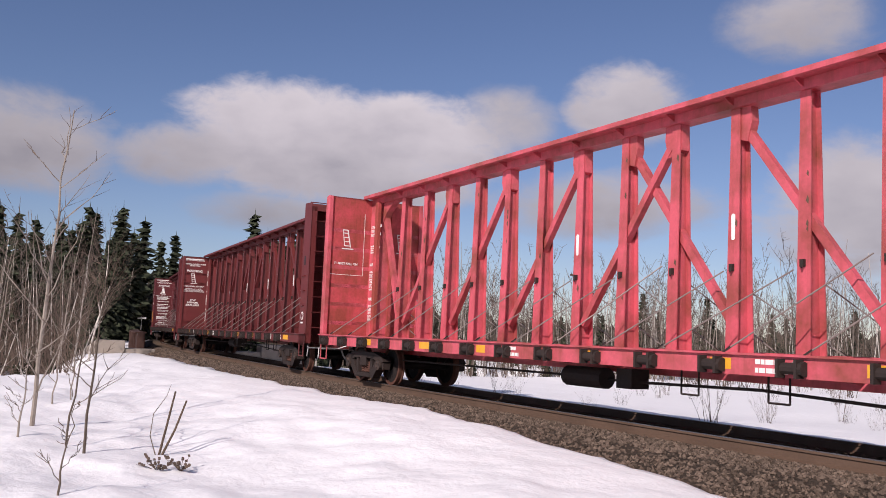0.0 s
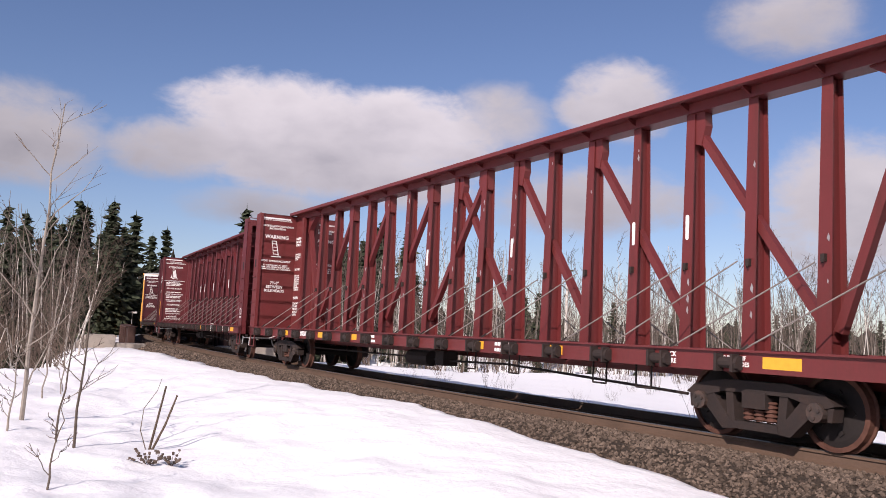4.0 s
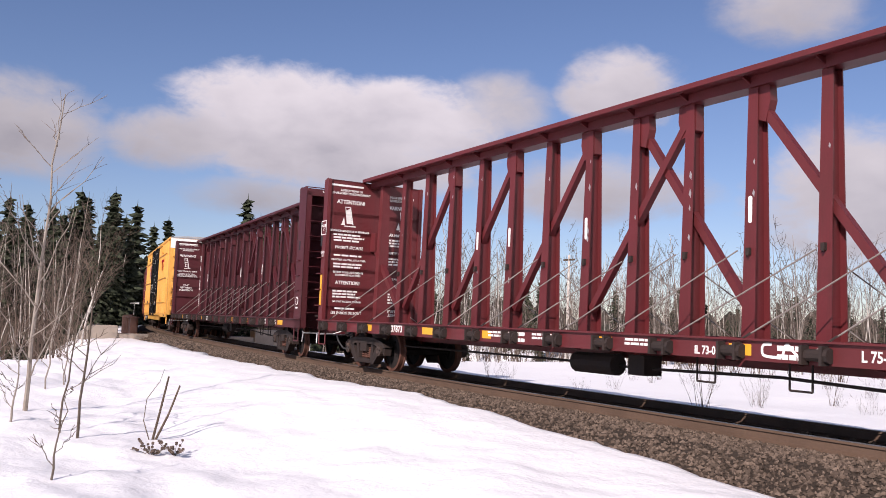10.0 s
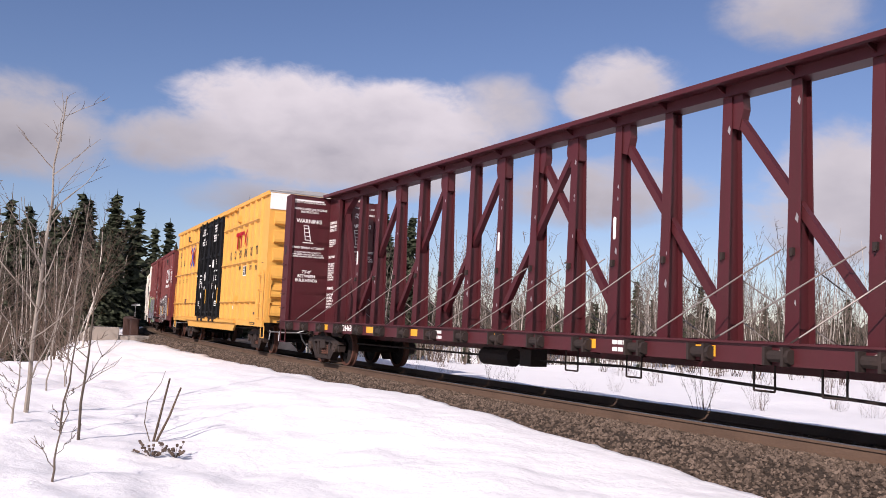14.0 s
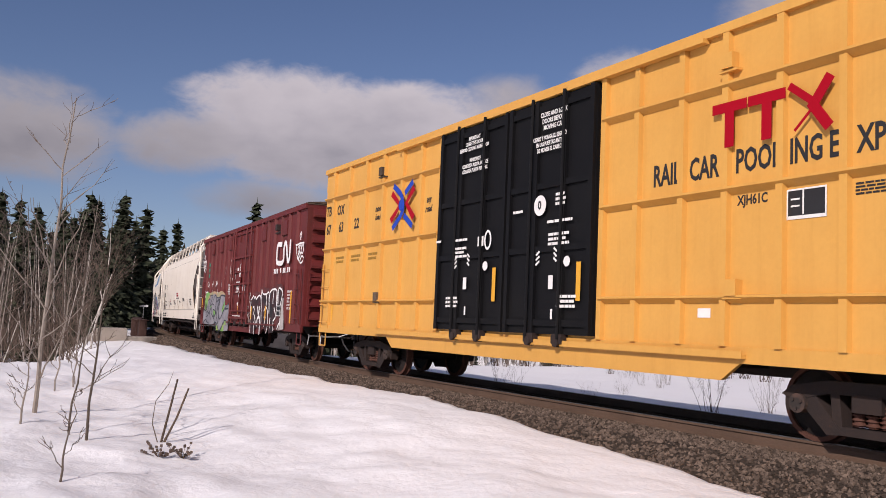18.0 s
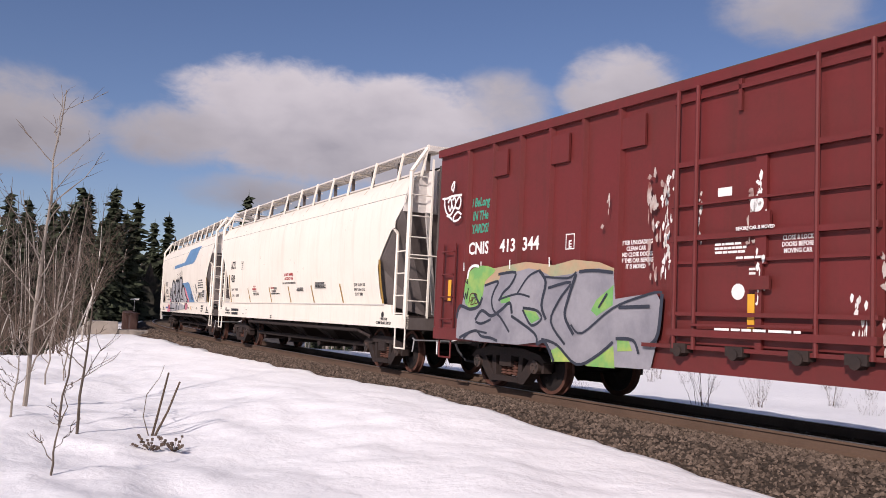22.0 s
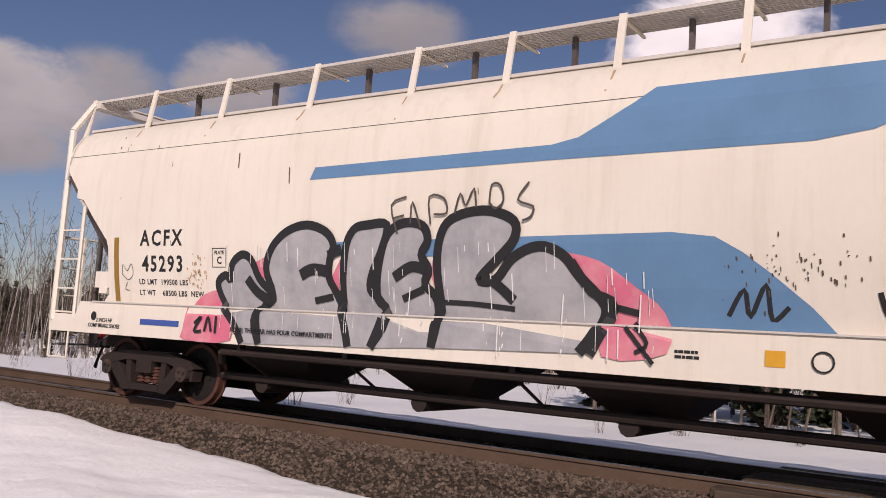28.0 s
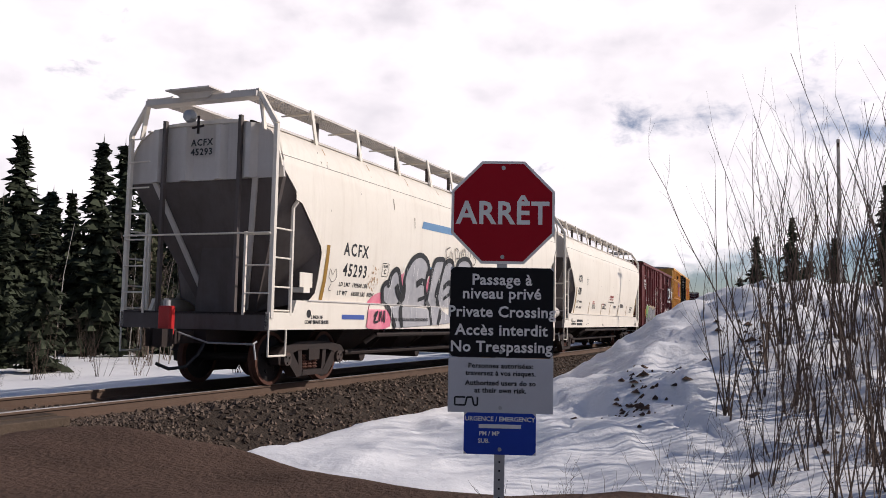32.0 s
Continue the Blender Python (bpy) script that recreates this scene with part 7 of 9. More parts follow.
def hopper_graffiti(car):
    """Sprayed bubble letters over the lower side and the sill."""
    grey = material("graffiti_silver", (0.42, 0.41, 0.42), 0.5, grain=(10.0, 0.1), stain=(2.2, 0.45), stain_to=(0.27, 0.27, 0.29), streak=0.5)
    pink = material("graffiti_pink", (0.68, 0.16, 0.24), 0.6, grain=(10.0, 0.1), stain=(2.0, 0.35), stain_to=(0.75, 0.42, 0.42))
    I = M["ink"]
    pinks = [
        [(-5.12, 1.11), (-5.04, 1.44), (-4.74, 1.65), (-4.34, 1.7), (-4.24, 1.48), (-4.13, 1.02), (-5.07, 0.98)],
        [(0.78, 2.22), (1.24, 2.12), (1.63, 1.86), (1.93, 1.61), (1.98, 1.21), (1.3, 1.14), (1.29, 1.65), (0.98, 2.01)],
        [(-3.73, 2.09), (-3.56, 2.16), (-3.5, 1.88), (-3.62, 1.88)],
        [(-2.43, 1.84), (-2.21, 2.18), (-2.16, 1.78), (-2.31, 1.66)],
        [(-1.76, 1.73), (-1.65, 1.92), (-1.55, 1.74)],
        [(-0.87, 1.98), (-0.83, 2.14), (-0.75, 1.9), (-0.77, 1.67)],
    ]
    for k, pts in enumerate(pinks):
        patch(car, "graffiti_field", curve_through(pts + [pts[0]], 3)[:-1] if k < 2 else pts, pink, 0.008 + 0.0005 * k, "pink sprayed field")
    shapes = [
        [(-3.86, 0.94), (-4.06, 1.23), (-4.32, 1.48), (-4.45, 1.7), (-4.45, 1.83), (-4.31, 1.91), (-4.21, 1.85), (-4.18, 2.06), (-3.99, 2.19), (-3.81, 2.12), (-3.66, 1.87), (-3.41, 1.64), (-3.52, 1.53), (-3.65, 1.4), (-3.58, 1.0)],
        [(-3.58, 1.0), (-3.7, 1.31), (-3.56, 1.53), (-3.42, 1.69), (-3.53, 2.0), (-3.42, 2.28), (-3.16, 2.49), (-2.81, 2.57), (-2.49, 2.48), (-2.35, 2.31), (-2.41, 2.12), (-2.42, 1.9), (-2.28, 1.66), (-2.12, 1.31), (-2.04, 1.05)],
        [(-2.04, 1.05), (-2.19, 1.6), (-2.16, 2.2), (-2.03, 2.49), (-1.78, 2.55), (-1.51, 2.54), (-1.57, 2.26), (-1.72, 1.97), (-1.76, 1.76), (-1.63, 1.65), (-1.48, 1.39), (-1.69, 1.06)],
        [(-1.69, 1.06), (-1.52, 1.51), (-1.65, 1.65), (-1.63, 2.03), (-1.49, 2.43), (-1.24, 2.56), (-0.98, 2.52), (-0.9, 2.35), (-0.99, 2.18), (-0.89, 2.01), (-0.94, 1.84), (-0.77, 1.63), (-0.8, 1.11)],
        [(-0.8, 1.11), (-0.72, 1.53), (-0.77, 2.09), (-0.68, 2.49), (-0.44, 2.64), (-0.07, 2.67), (0.24, 2.55), (0.25, 2.35), (0.05, 2.14), (-0.13, 1.98), (-0.19, 1.89), (0.02, 1.91), (0.24, 2.15), (0.55, 2.27), (0.83, 2.18), (1.03, 1.95), (1.31, 1.65), (1.22, 1.39), (1.05, 1.16)],
    ]
    for k, pts in enumerate(shapes):
        loop = [q for q in curve_through(pts, 4) if q[1] > 0.98]
        patch(car, "graffiti_letter", loop, grey, 0.012 + 0.001 * k, "silver bubble letter with a thick black outline")
        ribbon(car, "graffiti_outline", loop, 0.115, I, 0.018 + 0.001 * k)
    strokes = [
        [(-2.9, 1.92), (-2.7, 2.0), (-2.41, 1.97)],
        [(-2.67, 1.6), (-2.36, 1.66)],
        [(-1.39, 1.91), (-1.14, 2.04), (-0.93, 2.01)],
        [(-1.27, 1.66), (-0.96, 1.78)],
        [(-0.17, 1.93), (0.02, 1.86), (0.24, 1.68)],
        [(-3.88, 1.87), (-3.7, 1.69), (-3.47, 1.58)],
        [(-2.43, 2.17), (-2.21, 2.26)],
        [(0.93, 2.11), (1.16, 1.8), (1.4, 1.65), (1.17, 1.15)],
        [(-0.67, 1.64), (-0.26, 1.63), (0.25, 1.59)],
        [(1.4, 1.65), (1.68, 1.59)],
    ]
    for k, pts in enumerate(strokes):
        ribbon(car, "graffiti_stroke", curve_through(pts, 4), (0.15, 0.09, 0.13, 0.09, 0.12, 0.14, 0.13, 0.11, 0.06, 0.07)[k], I, 0.026)
    for pts in ([(-4.86, 1.22), (-4.72, 1.32), (-4.85, 1.12), (-4.7, 1.12)], [(-4.64, 1.12), (-4.58, 1.32), (-4.5, 1.12)], [(-4.42, 1.1), (-4.42, 1.34)], [(1.62, 1.5), (1.78, 1.3), (1.66, 1.2)], [(1.55, 1.45), (1.85, 1.1)]):
        ribbon(car, "graffiti_stroke", curve_through(pts, 4), 0.045, I, 0.028)
    # pale runs of washed-off paint below the ledge and on the letters
    rd = random.Random(12)
    for k in range(90):
        x = rd.uniform(-4.4, 1.9)
        z = rd.choice((1.46, 1.46, 1.46, 2.3, 2.0, 1.8)) + rd.uniform(-0.05, 0.05)
        ribbon(car, "paint_drip", [(x, z), (x + 0.005, z - rd.uniform(0.06, 0.4))], rd.choice((0.006, 0.008, 0.014)), M["white"], 0.029)
    tag = material("thin_brown_spray", (0.09, 0.075, 0.065), 0.7)
    scrawl = [
        [(-1.22, 2.87), (-1.44, 2.78), (-1.34, 2.43)],
        [(-1.4, 2.62), (-1.25, 2.65)],
        [(-1.15, 2.55), (-1.13, 2.81), (-1.0, 2.49)],
        [(-0.86, 2.54), (-0.89, 2.86), (-0.68, 2.83), (-0.64, 2.66), (-0.82, 2.65)],
        [(-0.53, 2.65), (-0.46, 2.88), (-0.38, 2.74), (-0.28, 2.93), (-0.24, 2.71)],
        [(-0.07, 2.76), (-0.05, 2.96), (0.06, 2.95), (0.11, 2.78), (0.01, 2.69), (-0.07, 2.76)],
        [(0.42, 2.97), (0.29, 2.78), (0.48, 2.7), (0.45, 2.59), (0.35, 2.55)],
    ]
    for pts in scrawl:
        ribbon(car, "graffiti_scrawl", curve_through(pts, 3), 0.026, tag, 0.03)
    for pts in ([(4.15, 2.1), (4.22, 2.25), (4.28, 1.95), (4.35, 2.2)], [(4.2, 1.9), (4.35, 2.05), (4.45, 1.85), (4.5, 2.1)], [(4.35, 1.5), (4.42, 1.75), (4.52, 1.5)], [(3.85, 1.85), (3.95, 1.6), (4.3, 1.52)], [(2.55, 1.6), (2.7, 1.85), (2.75, 1.6), (2.9, 1.9), (2.95, 1.58), (3.1, 1.7)]):
        ribbon(car, "graffiti_tag", curve_through(pts, 4), 0.045, I, 0.01)
    # cat-like doodle and rust spots beside the number
    for pts in ([(-6.62, 1.9), (-6.6, 2.05), (-6.5, 1.95), (-6.4, 2.06), (-6.36, 1.9), (-6.48, 1.82), (-6.62, 1.9)], [(-6.5, 1.78), (-6.56, 1.68), (-6.46, 1.66)]):
        ribbon(car, "graffiti_scrawl", curve_through(pts, 3), 0.012, M["slope"], 0.006)
    for k in range(40):
        x, z = rd.gauss(-4.92, 0.09), rd.gauss(1.93, 0.13)
        ribbon(car, "rust_spot", [(x, z), (x + 0.008, z - rd.uniform(0.02, 0.06))], rd.uniform(0.01, 0.03), M["rustrun"], 0.005)
    for k in range(60):
        x, z = rd.gauss(3.1, 0.28), rd.gauss(2.05, 0.14)
        ribbon(car, "rust_spot", [(x, z), (x + 0.004, z - rd.uniform(0.01, 0.05))], rd.uniform(0.006, 0.016), M["rail"], 0.011)


def plain_car():
    car = hopper(-57.78, "clean cream covered hopper car with small black lettering", "45289", False)
    I = M["ink"]
    for x in (-4.26, -1.73, 0.24, 2.3, 4.5):
        ribbon(car, "bay_mark", [(x, 1.96), (x + 0.11, 1.5)], 0.08, M["ochre"])
    R = M["signred"]
    side_lettering("DO NOT HAMMER\nON SIDE OF CAR", 0.115, R, car, 0.34, 2.24, squeeze=0.9)
    side_lettering("NOTE: CAR HAS FOUR COMPARTMENTS", 0.075, I, car, 0.34, 2.05, squeeze=0.9)
    side_lettering("CAUTION:", 0.065, R, car, -3.44, 2.0)
    side_lettering("PRESSURE INSIDE CAR NOT TO\nEXCEED 14.5 PSIG AT ANYTIME", 0.05, I, car, -3.33, 1.76, squeeze=0.9)
    side_lettering("CAUTION:", 0.075, R, car, -1.4, 1.93, squeeze=0.9)
    side_lettering("RELEASE PRESSURE BEFORE CAR IS MOVED", 0.055, I, car, -1.11, 1.755, squeeze=0.85)
    for x, z, n, w, sd, m in ((-3.42, 1.94, 2, 0.55, 41, R), (-3.4, 1.855, 1, 0.55, 42, I), (-1.02, 1.935, 2, 0.42, 43, I), (-1.18, 1.85, 2, 0.55, 44, I), (3.1, 2.02, 5, 0.9, 45, I), (1.4, 1.9, 3, 0.7, 47, I)):
        bars(print_rows(n, w, 0.02, sd), m, car, x, z, -(side_at(z) + 0.012))
    for x, z, n, w, sd in ((-4.75, 1.09, 1, 0.16, 48), (-1.38, 1.08, 2, 0.2, 49), (-6.78, 1.2, 1, 0.3, 50)):
        bars(print_rows(n, w, 0.03, sd), I, car, x, z, -1.5245)
    part("stencil_frame", band([(-4.51, 1.12), (-4.28, 1.12), (-4.28, 1.25), (-4.51, 1.25)], 0.012, -1.5245, True), I, car)
    for body, z in (("EXW 10-8 H 8-2", 1.92), ("EW  8-0 H 15-2", 1.81), ("CU FT 5000", 1.70)):
        side_lettering(body, 0.1, I, car, 5.45, z, align="LEFT")
    bars([(0.0, 0.06, 1.0, 0.085), (-0.02, -0.07, 0.88, 0.085)], I, car, -5.93, 1.16, -1.5245, label="black bars for a trade name")
    hand_brake(car, -8.6, 0.3, 2.35, -1, M["iron"])
    part("air_reservoir", Geo().rod((-8.2, -0.9, 1.5), (-7.4, -0.9, 1.5), 0.2, n=14), M["cream_grey"], car)
    return car


plain_car()
last_hopper = stripe_car()
part("air_reservoir", Geo().rod((7.4, -0.9, 1.48), (8.1, -0.9, 1.48), 0.2, n=14), M["cream_grey"], last_hopper)
hand_brake(last_hopper, 8.75, 0.35, 2.4, 1, M["cream_grey"])
# ---- trees and brush ----
def tubes(segs, sides=4):
    """Vertices and faces of tapered tubes; segs: (p, q, r0, r1)."""
    V, F = [], []
    for p, q, r0, r1 in segs:
        d = (q - p)
        if d.length < 1e-5:
            continue
        d = d.normalized()
        s = d.orthogonal().normalized()
        u = d.cross(s)
        b = len(V)
        for c, r in ((p, r0), (q, r1)):
            for k in range(sides):
                a = k * math.tau / sides
                V.append(c + (s * math.cos(a) + u * math.sin(a)) * r)
        for k in range(sides):
            F.append((b + k, b + (k + 1) % sides, b + sides + (k + 1) % sides, b + sides + k))
    return V, F


def mesh_from(name, V, F, mat, smooth=False):
    me = bpy.data.meshes.new(name)
    me.from_pydata([tuple(v) for v in V], [], F)
    me.materials.append(mat)
    if smooth:
        for p in me.polygons:
            p.use_smooth = True
    return me


def grow(rnd, p, d, length, r, level, segs, twigs, droop=0.0, spread=0.55, steps=5, depth=2):
    """One limb with its side limbs; trunk wood goes to segs, thin twigs to twigs."""
    for i in range(steps):
        d = (d + Vector((rnd.gauss(0, 0.09), rnd.gauss(0, 0.09), rnd.gauss(0.03, 0.05) - droop))).normalized()
        q = p + d * length / steps
        r1 = r * 0.80 if level else r * 0.83
        (segs if r > 0.02 else twigs).append((p, q, r, r1))
        if level < depth and (level or i > 0):
            n = rnd.choice((1, 1, 2)) if level else rnd.choice((2, 2, 3))
            for _ in range(n):
                a = rnd.uniform(0, math.tau)
                side = Vector((math.cos(a), math.sin(a), rnd.uniform(0.25, 0.8)))
                nd = (d * (1 - spread) + side.normalized() * spread).normalized()
                f = rnd.uniform(0.32, 0.55) if level == 0 else rnd.uniform(0.35, 0.6)
                grow(rnd, q, nd, length * f * (1.0 - 0.09 * i), max(r1 * 0.5, 0.006), level + 1, segs, twigs, droop, spread, 4 if level == 0 else 3, depth)
        p, r = q, r1


def bare_tree_meshes(seed, h, r, spread, bark, steps=8):
    rnd = random.Random(seed)
    segs, twigs = [], []
    grow(rnd, Vector((0, 0, -0.3)), Vector((rnd.gauss(0, 0.05), rnd.gauss(0, 0.05), 1)).normalized(), h, r, 0, segs, twigs, spread=spread, steps=steps)
    return mesh_from("trunk", *tubes(segs, 5), bark), mesh_from("branchwork", *tubes(twigs, 3), M["twig"])


def spruce_meshes(seed, h, w, mat, gap=0.0, dense=1.0):
    rnd = random.Random(seed)
    segs = [(Vector((0, 0, -0.3)), Vector((0, 0, h * 0.5)), h * 0.013, h * 0.009), (Vector((0, 0, h * 0.5)), Vector((0, 0, h)), h * 0.009, 0.01)]
    V, F = [], []
    levels = int(h * 3.2 * dense)
    for i in range(levels):
        f = (i + 0.5) / levels
        z = h * (0.06 + gap * (1 - f) * 0.5 + 0.94 * f) if gap == 0 else h * (gap + (1 - gap) * f)
        reach = w * ((1 - f) ** 0.85) * rnd.choice((0.6, 0.8, 1.0, 1.05, 1.2)) * rnd.uniform(0.85, 1.15) + 0.15
        for k in range(rnd.randint(6, 9)):
            a = rnd.uniform(0, math.tau)
            c = Vector((math.cos(a), math.sin(a), 0))
            L = reach * rnd.uniform(0.6, 1.15)
            tip = Vector((0, 0, z)) + c * L + Vector((0, 0, -L * rnd.uniform(0.1, 0.45) + 0.06))
            root = Vector((0, 0, z))
            n = max(3, int(L * 4))
            for j in range(n):
                t0 = (j + 0.35) / n
                m = root.lerp(tip, t0)
                s = (0.11 + 0.17 * rnd.random() + 0.07 * L * (1 - t0)) * (1.25 if dense > 0.6 else 1.6)
                side = c.cross(Vector((0, 0, 1))) * s * rnd.uniform(0.7, 1.3)
                out = (tip - root).normalized() * s * 1.5
                drop = Vector((0, 0, -s * rnd.uniform(0.6, 1.9)))
                b = len(V)
                V += [m - out * 0.4, m + side + drop, m + out + drop * 0.6, m - side + drop]
                F.append((b, b + 1, b + 2, b + 3))
    top = len(V)
    V += [Vector((0.05, 0, h * 0.97)), Vector((-0.03, 0.05, h * 0.97)), Vector((-0.03, -0.05, h * 0.97)), Vector((0, 0, h * 1.03))]
    F += [(top, top + 1, top + 3), (top + 1, top + 2, top + 3), (top + 2, top, top + 3)]
    return mesh_from("trunk", *tubes(segs, 6), M["bark"]), mesh_from("crown", V, F, mat)


def pine_meshes(seed, h):
    """A scraggly pine: bare lower trunk, uneven tiers of needle tufts."""
    rnd = random.Random(seed)
    segs, V, F = [], [], []
    segs.append((Vector((0, 0, -0.3)), Vector((0, 0, h)), h * 0.014, 0.015))
    for i in range(int(h * 4.2)):
        z = h * rnd.uniform(0.2, 0.98)
        a = rnd.uniform(0, math.tau)
        L = h * 0.2 * (1.15 - z / h) * rnd.uniform(0.5, 1.3) + 0.2
        tip = Vector((math.cos(a) * L, math.sin(a) * L, z + L * rnd.uniform(-0.05, 0.35)))
        root = Vector((0, 0, z))
        segs.append((root, tip, 0.022, 0.008))
        for j in range(int(5 + L * 7)):
            c = root.lerp(tip, rnd.uniform(0.35, 1.08)) + Vector((rnd.gauss(0, 0.1), rnd.gauss(0, 0.1), rnd.gauss(0.05, 0.08)))
            for _ in range(4):
                d = Vector((rnd.gauss(0, 1), rnd.gauss(0, 1), rnd.gauss(0.35, 0.7))).normalized() * rnd.uniform(0.14, 0.3)
                s = d.orthogonal().normalized() * 0.085
                b = len(V)
                V += [c - s, c + s, c + d + s * 0.5, c + d - s * 0.5]
                F.append((b, b + 1, b + 2, b + 3))
    return mesh_from("trunk", *tubes(segs, 5), M["bark"]), mesh_from("crown", V, F, M["pine"])


def shrub_mesh(seed, h, n, lean=0.5, r=0.009, sides=3):
    """Long thin stems from one root, with short side twigs."""
    rnd = random.Random(seed)
    segs = []
    for _ in range(n):
        a = rnd.uniform(0, math.tau)
        tilt = lean * rnd.random() ** 0.7
        p, d = Vector((rnd.gauss(0, 0.15), rnd.gauss(0, 0.15), -0.25)), Vector((math.cos(a) * tilt, math.sin(a) * tilt, 1)).normalized()
        L, k = h * rnd.uniform(0.45, 1.0), 7
        rad = r * h * 0.5 * rnd.uniform(0.6, 1.2)
        for i in range(k):
            d = (d + Vector((rnd.gauss(0, 0.07), rnd.gauss(0, 0.07), 0.03))).normalized()
            q = p + d * L / k
            r1 = rad * 0.82
            segs.append((p, q, rad, r1))
            if i > 1 and rnd.random() < 0.85:
                b = rnd.uniform(0, math.tau)
                e = (d + Vector((math.cos(b), math.sin(b), 0.3)) * rnd.uniform(0.35, 0.7)).normalized()
                l2 = L * rnd.uniform(0.12, 0.32)
                m = q + e * l2 * 0.5
                e2 = (e + Vector((rnd.gauss(0, 0.1), rnd.gauss(0, 0.1), 0.2))).normalized()
                segs.append((q, m, max(r1 * 0.55, 0.002), max(r1 * 0.4, 0.002)))
                segs.append((m, m + e2 * l2 * 0.5, max(r1 * 0.4, 0.002), 0.0012))
                if rnd.random() < 0.6:
                    segs.append((m, m + (e2 + d.orthogonal() * rnd.choice((-0.6, 0.6))).normalized() * l2 * 0.35, max(r1 * 0.3, 0.002), 0.0012))
            p, rad = q, r1
    return mesh_from("stem_cluster", *tubes(segs, sides), M["twig"])


def slim_meshes(seed, h, bark):
    """A thin forest-grown tree: one straight stem, short steep branches in its upper part."""
    rnd = random.Random(seed)
    stem, twigs = [], []
    p, d, r = Vector((0, 0, -0.3)), Vector((rnd.gauss(0, 0.06), rnd.gauss(0, 0.06), 1)).normalized(), h * 0.0062
    n = 9
    for i in range(n):
        d = (d + Vector((rnd.gauss(0, 0.035), rnd.gauss(0, 0.035), 0.03))).normalized()
        q = p + d * h / n
        stem.append((p, q, r, r * 0.86))
        if i > 1:
            for _ in range(rnd.choice((1, 2, 2, 3))):
                a = rnd.uniform(0, math.tau)
                e = (d + Vector((math.cos(a), math.sin(a), 0.1)) * rnd.uniform(0.45, 0.95)).normalized()
                L = h * rnd.uniform(0.10, 0.22) * (1.25 - 0.75 * i / n)
                b = p.lerp(q, rnd.random())
                m = b + e * L * 0.5
                t = m + (e + Vector((0, 0, 0.35))).normalized() * L * 0.6
                twigs += [(b, m, 0.014, 0.011), (m, t, 0.011, 0.006)]
                for _ in range(3):
                    c = Vector((rnd.gauss(0, 1), rnd.gauss(0, 1), rnd.uniform(0.2, 1.4))).normalized()
                    o = b.lerp(t, rnd.uniform(0.35, 0.95))
                    twigs.append((o, o + c * L * rnd.uniform(0.2, 0.45), 0.009, 0.005))
        p, r = q, r * 0.86
    return mesh_from("trunk", *tubes(stem, 4), bark), mesh_from("branchwork", *tubes(twigs, 3), M["slim_twig"])


SLIM = [slim_meshes(200 + k, 7.0, M[b]) for k, b in enumerate(("birch", "bark", "sapling", "birch", "sapling", "bark", "sapling", "birch"))]
BARE = [bare_tree_meshes(s, h, r, sp, b) for s, h, r, sp, b in ((1, 8.0, 0.075, 0.5, M["bark"]), (2, 9.0, 0.08, 0.45, M["birch"]), (3, 7.0, 0.06, 0.5, M["birch"]), (4, 8.5, 0.07, 0.4, M["birch"]), (5, 6.5, 0.055, 0.55, M["bark"]), (6, 7.5, 0.065, 0.5, M["bark"]))]
SPRUCE = [spruce_meshes(11, 12.0, 2.0, M["needle"]), spruce_meshes(12, 10.0, 1.9, M["needle"]), spruce_meshes(13, 13.0, 2.3, M["needle"]), spruce_meshes(14, 9.0, 1.8, M["needle"], 0.2, 0.8)]
SPRUCE_FAR = [spruce_meshes(15, 12.0, 2.2, M["needle"], 0.0, 0.5), spruce_meshes(16, 10.0, 2.1, M["needle"], 0.0, 0.5), spruce_meshes(17, 13.0, 2.4, M["needle"], 0.0, 0.5)]
BRUSH = [(shrub_mesh(65, 4.0, 9, 0.5, 0.013),), (shrub_mesh(66, 3.2, 9, 0.6, 0.013),)]
PINE = [pine_meshes(21, 8.0), pine_meshes(22, 7.0), pine_meshes(23, 9.5)]
KIND = {"slim": (SLIM, "slim_tree", "tree", ""), "spruce_far": (SPRUCE_FAR, "spruce", "tree", ""), "brush": (BRUSH, "brush", "brush", ""), "bare": (BARE, "bare_tree", "tree", "bare trees of the wood"), "spruce": (SPRUCE, "spruce", "tree", "spruces of the wood"), "pine": (PINE, "pine", "tree", "pines by the line")}
LABELS = {"bare": ("leafless grey-brown tree at the edge of the wood", "leafless pale birch at the edge of the snow"), "spruce": ("dark green spruce standing in the wood",), "pine": ("scraggly olive pine beside the snowy clearing",)}


def plant(kind, i, x, y, scale, turn, z=None):
    meshes, name, cat, group = KIND[kind]
    tm, cm = meshes[i % len(meshes)]
    lab = LABELS[kind][1 if kind == "bare" and i % len(meshes) in (1, 2, 3) else 0]
    ob = thing(name, lab, cat, group, at=Matrix.Translation((x, y, ground_z(x, y) if z is None else z)) @ Matrix.Rotation(turn, 4, "Z") @ Matrix.Scale(scale, 4))
    part("trunk", tm, None, ob)
    part("branchwork" if kind == "bare" else "crown", cm, None, ob)
    return ob


def polar(az, dist):
    """A place by compass angle (degrees from +Y towards +X) and distance from the stand."""
    return dist * math.sin(radians(az)), -10.0 + dist * math.cos(radians(az))


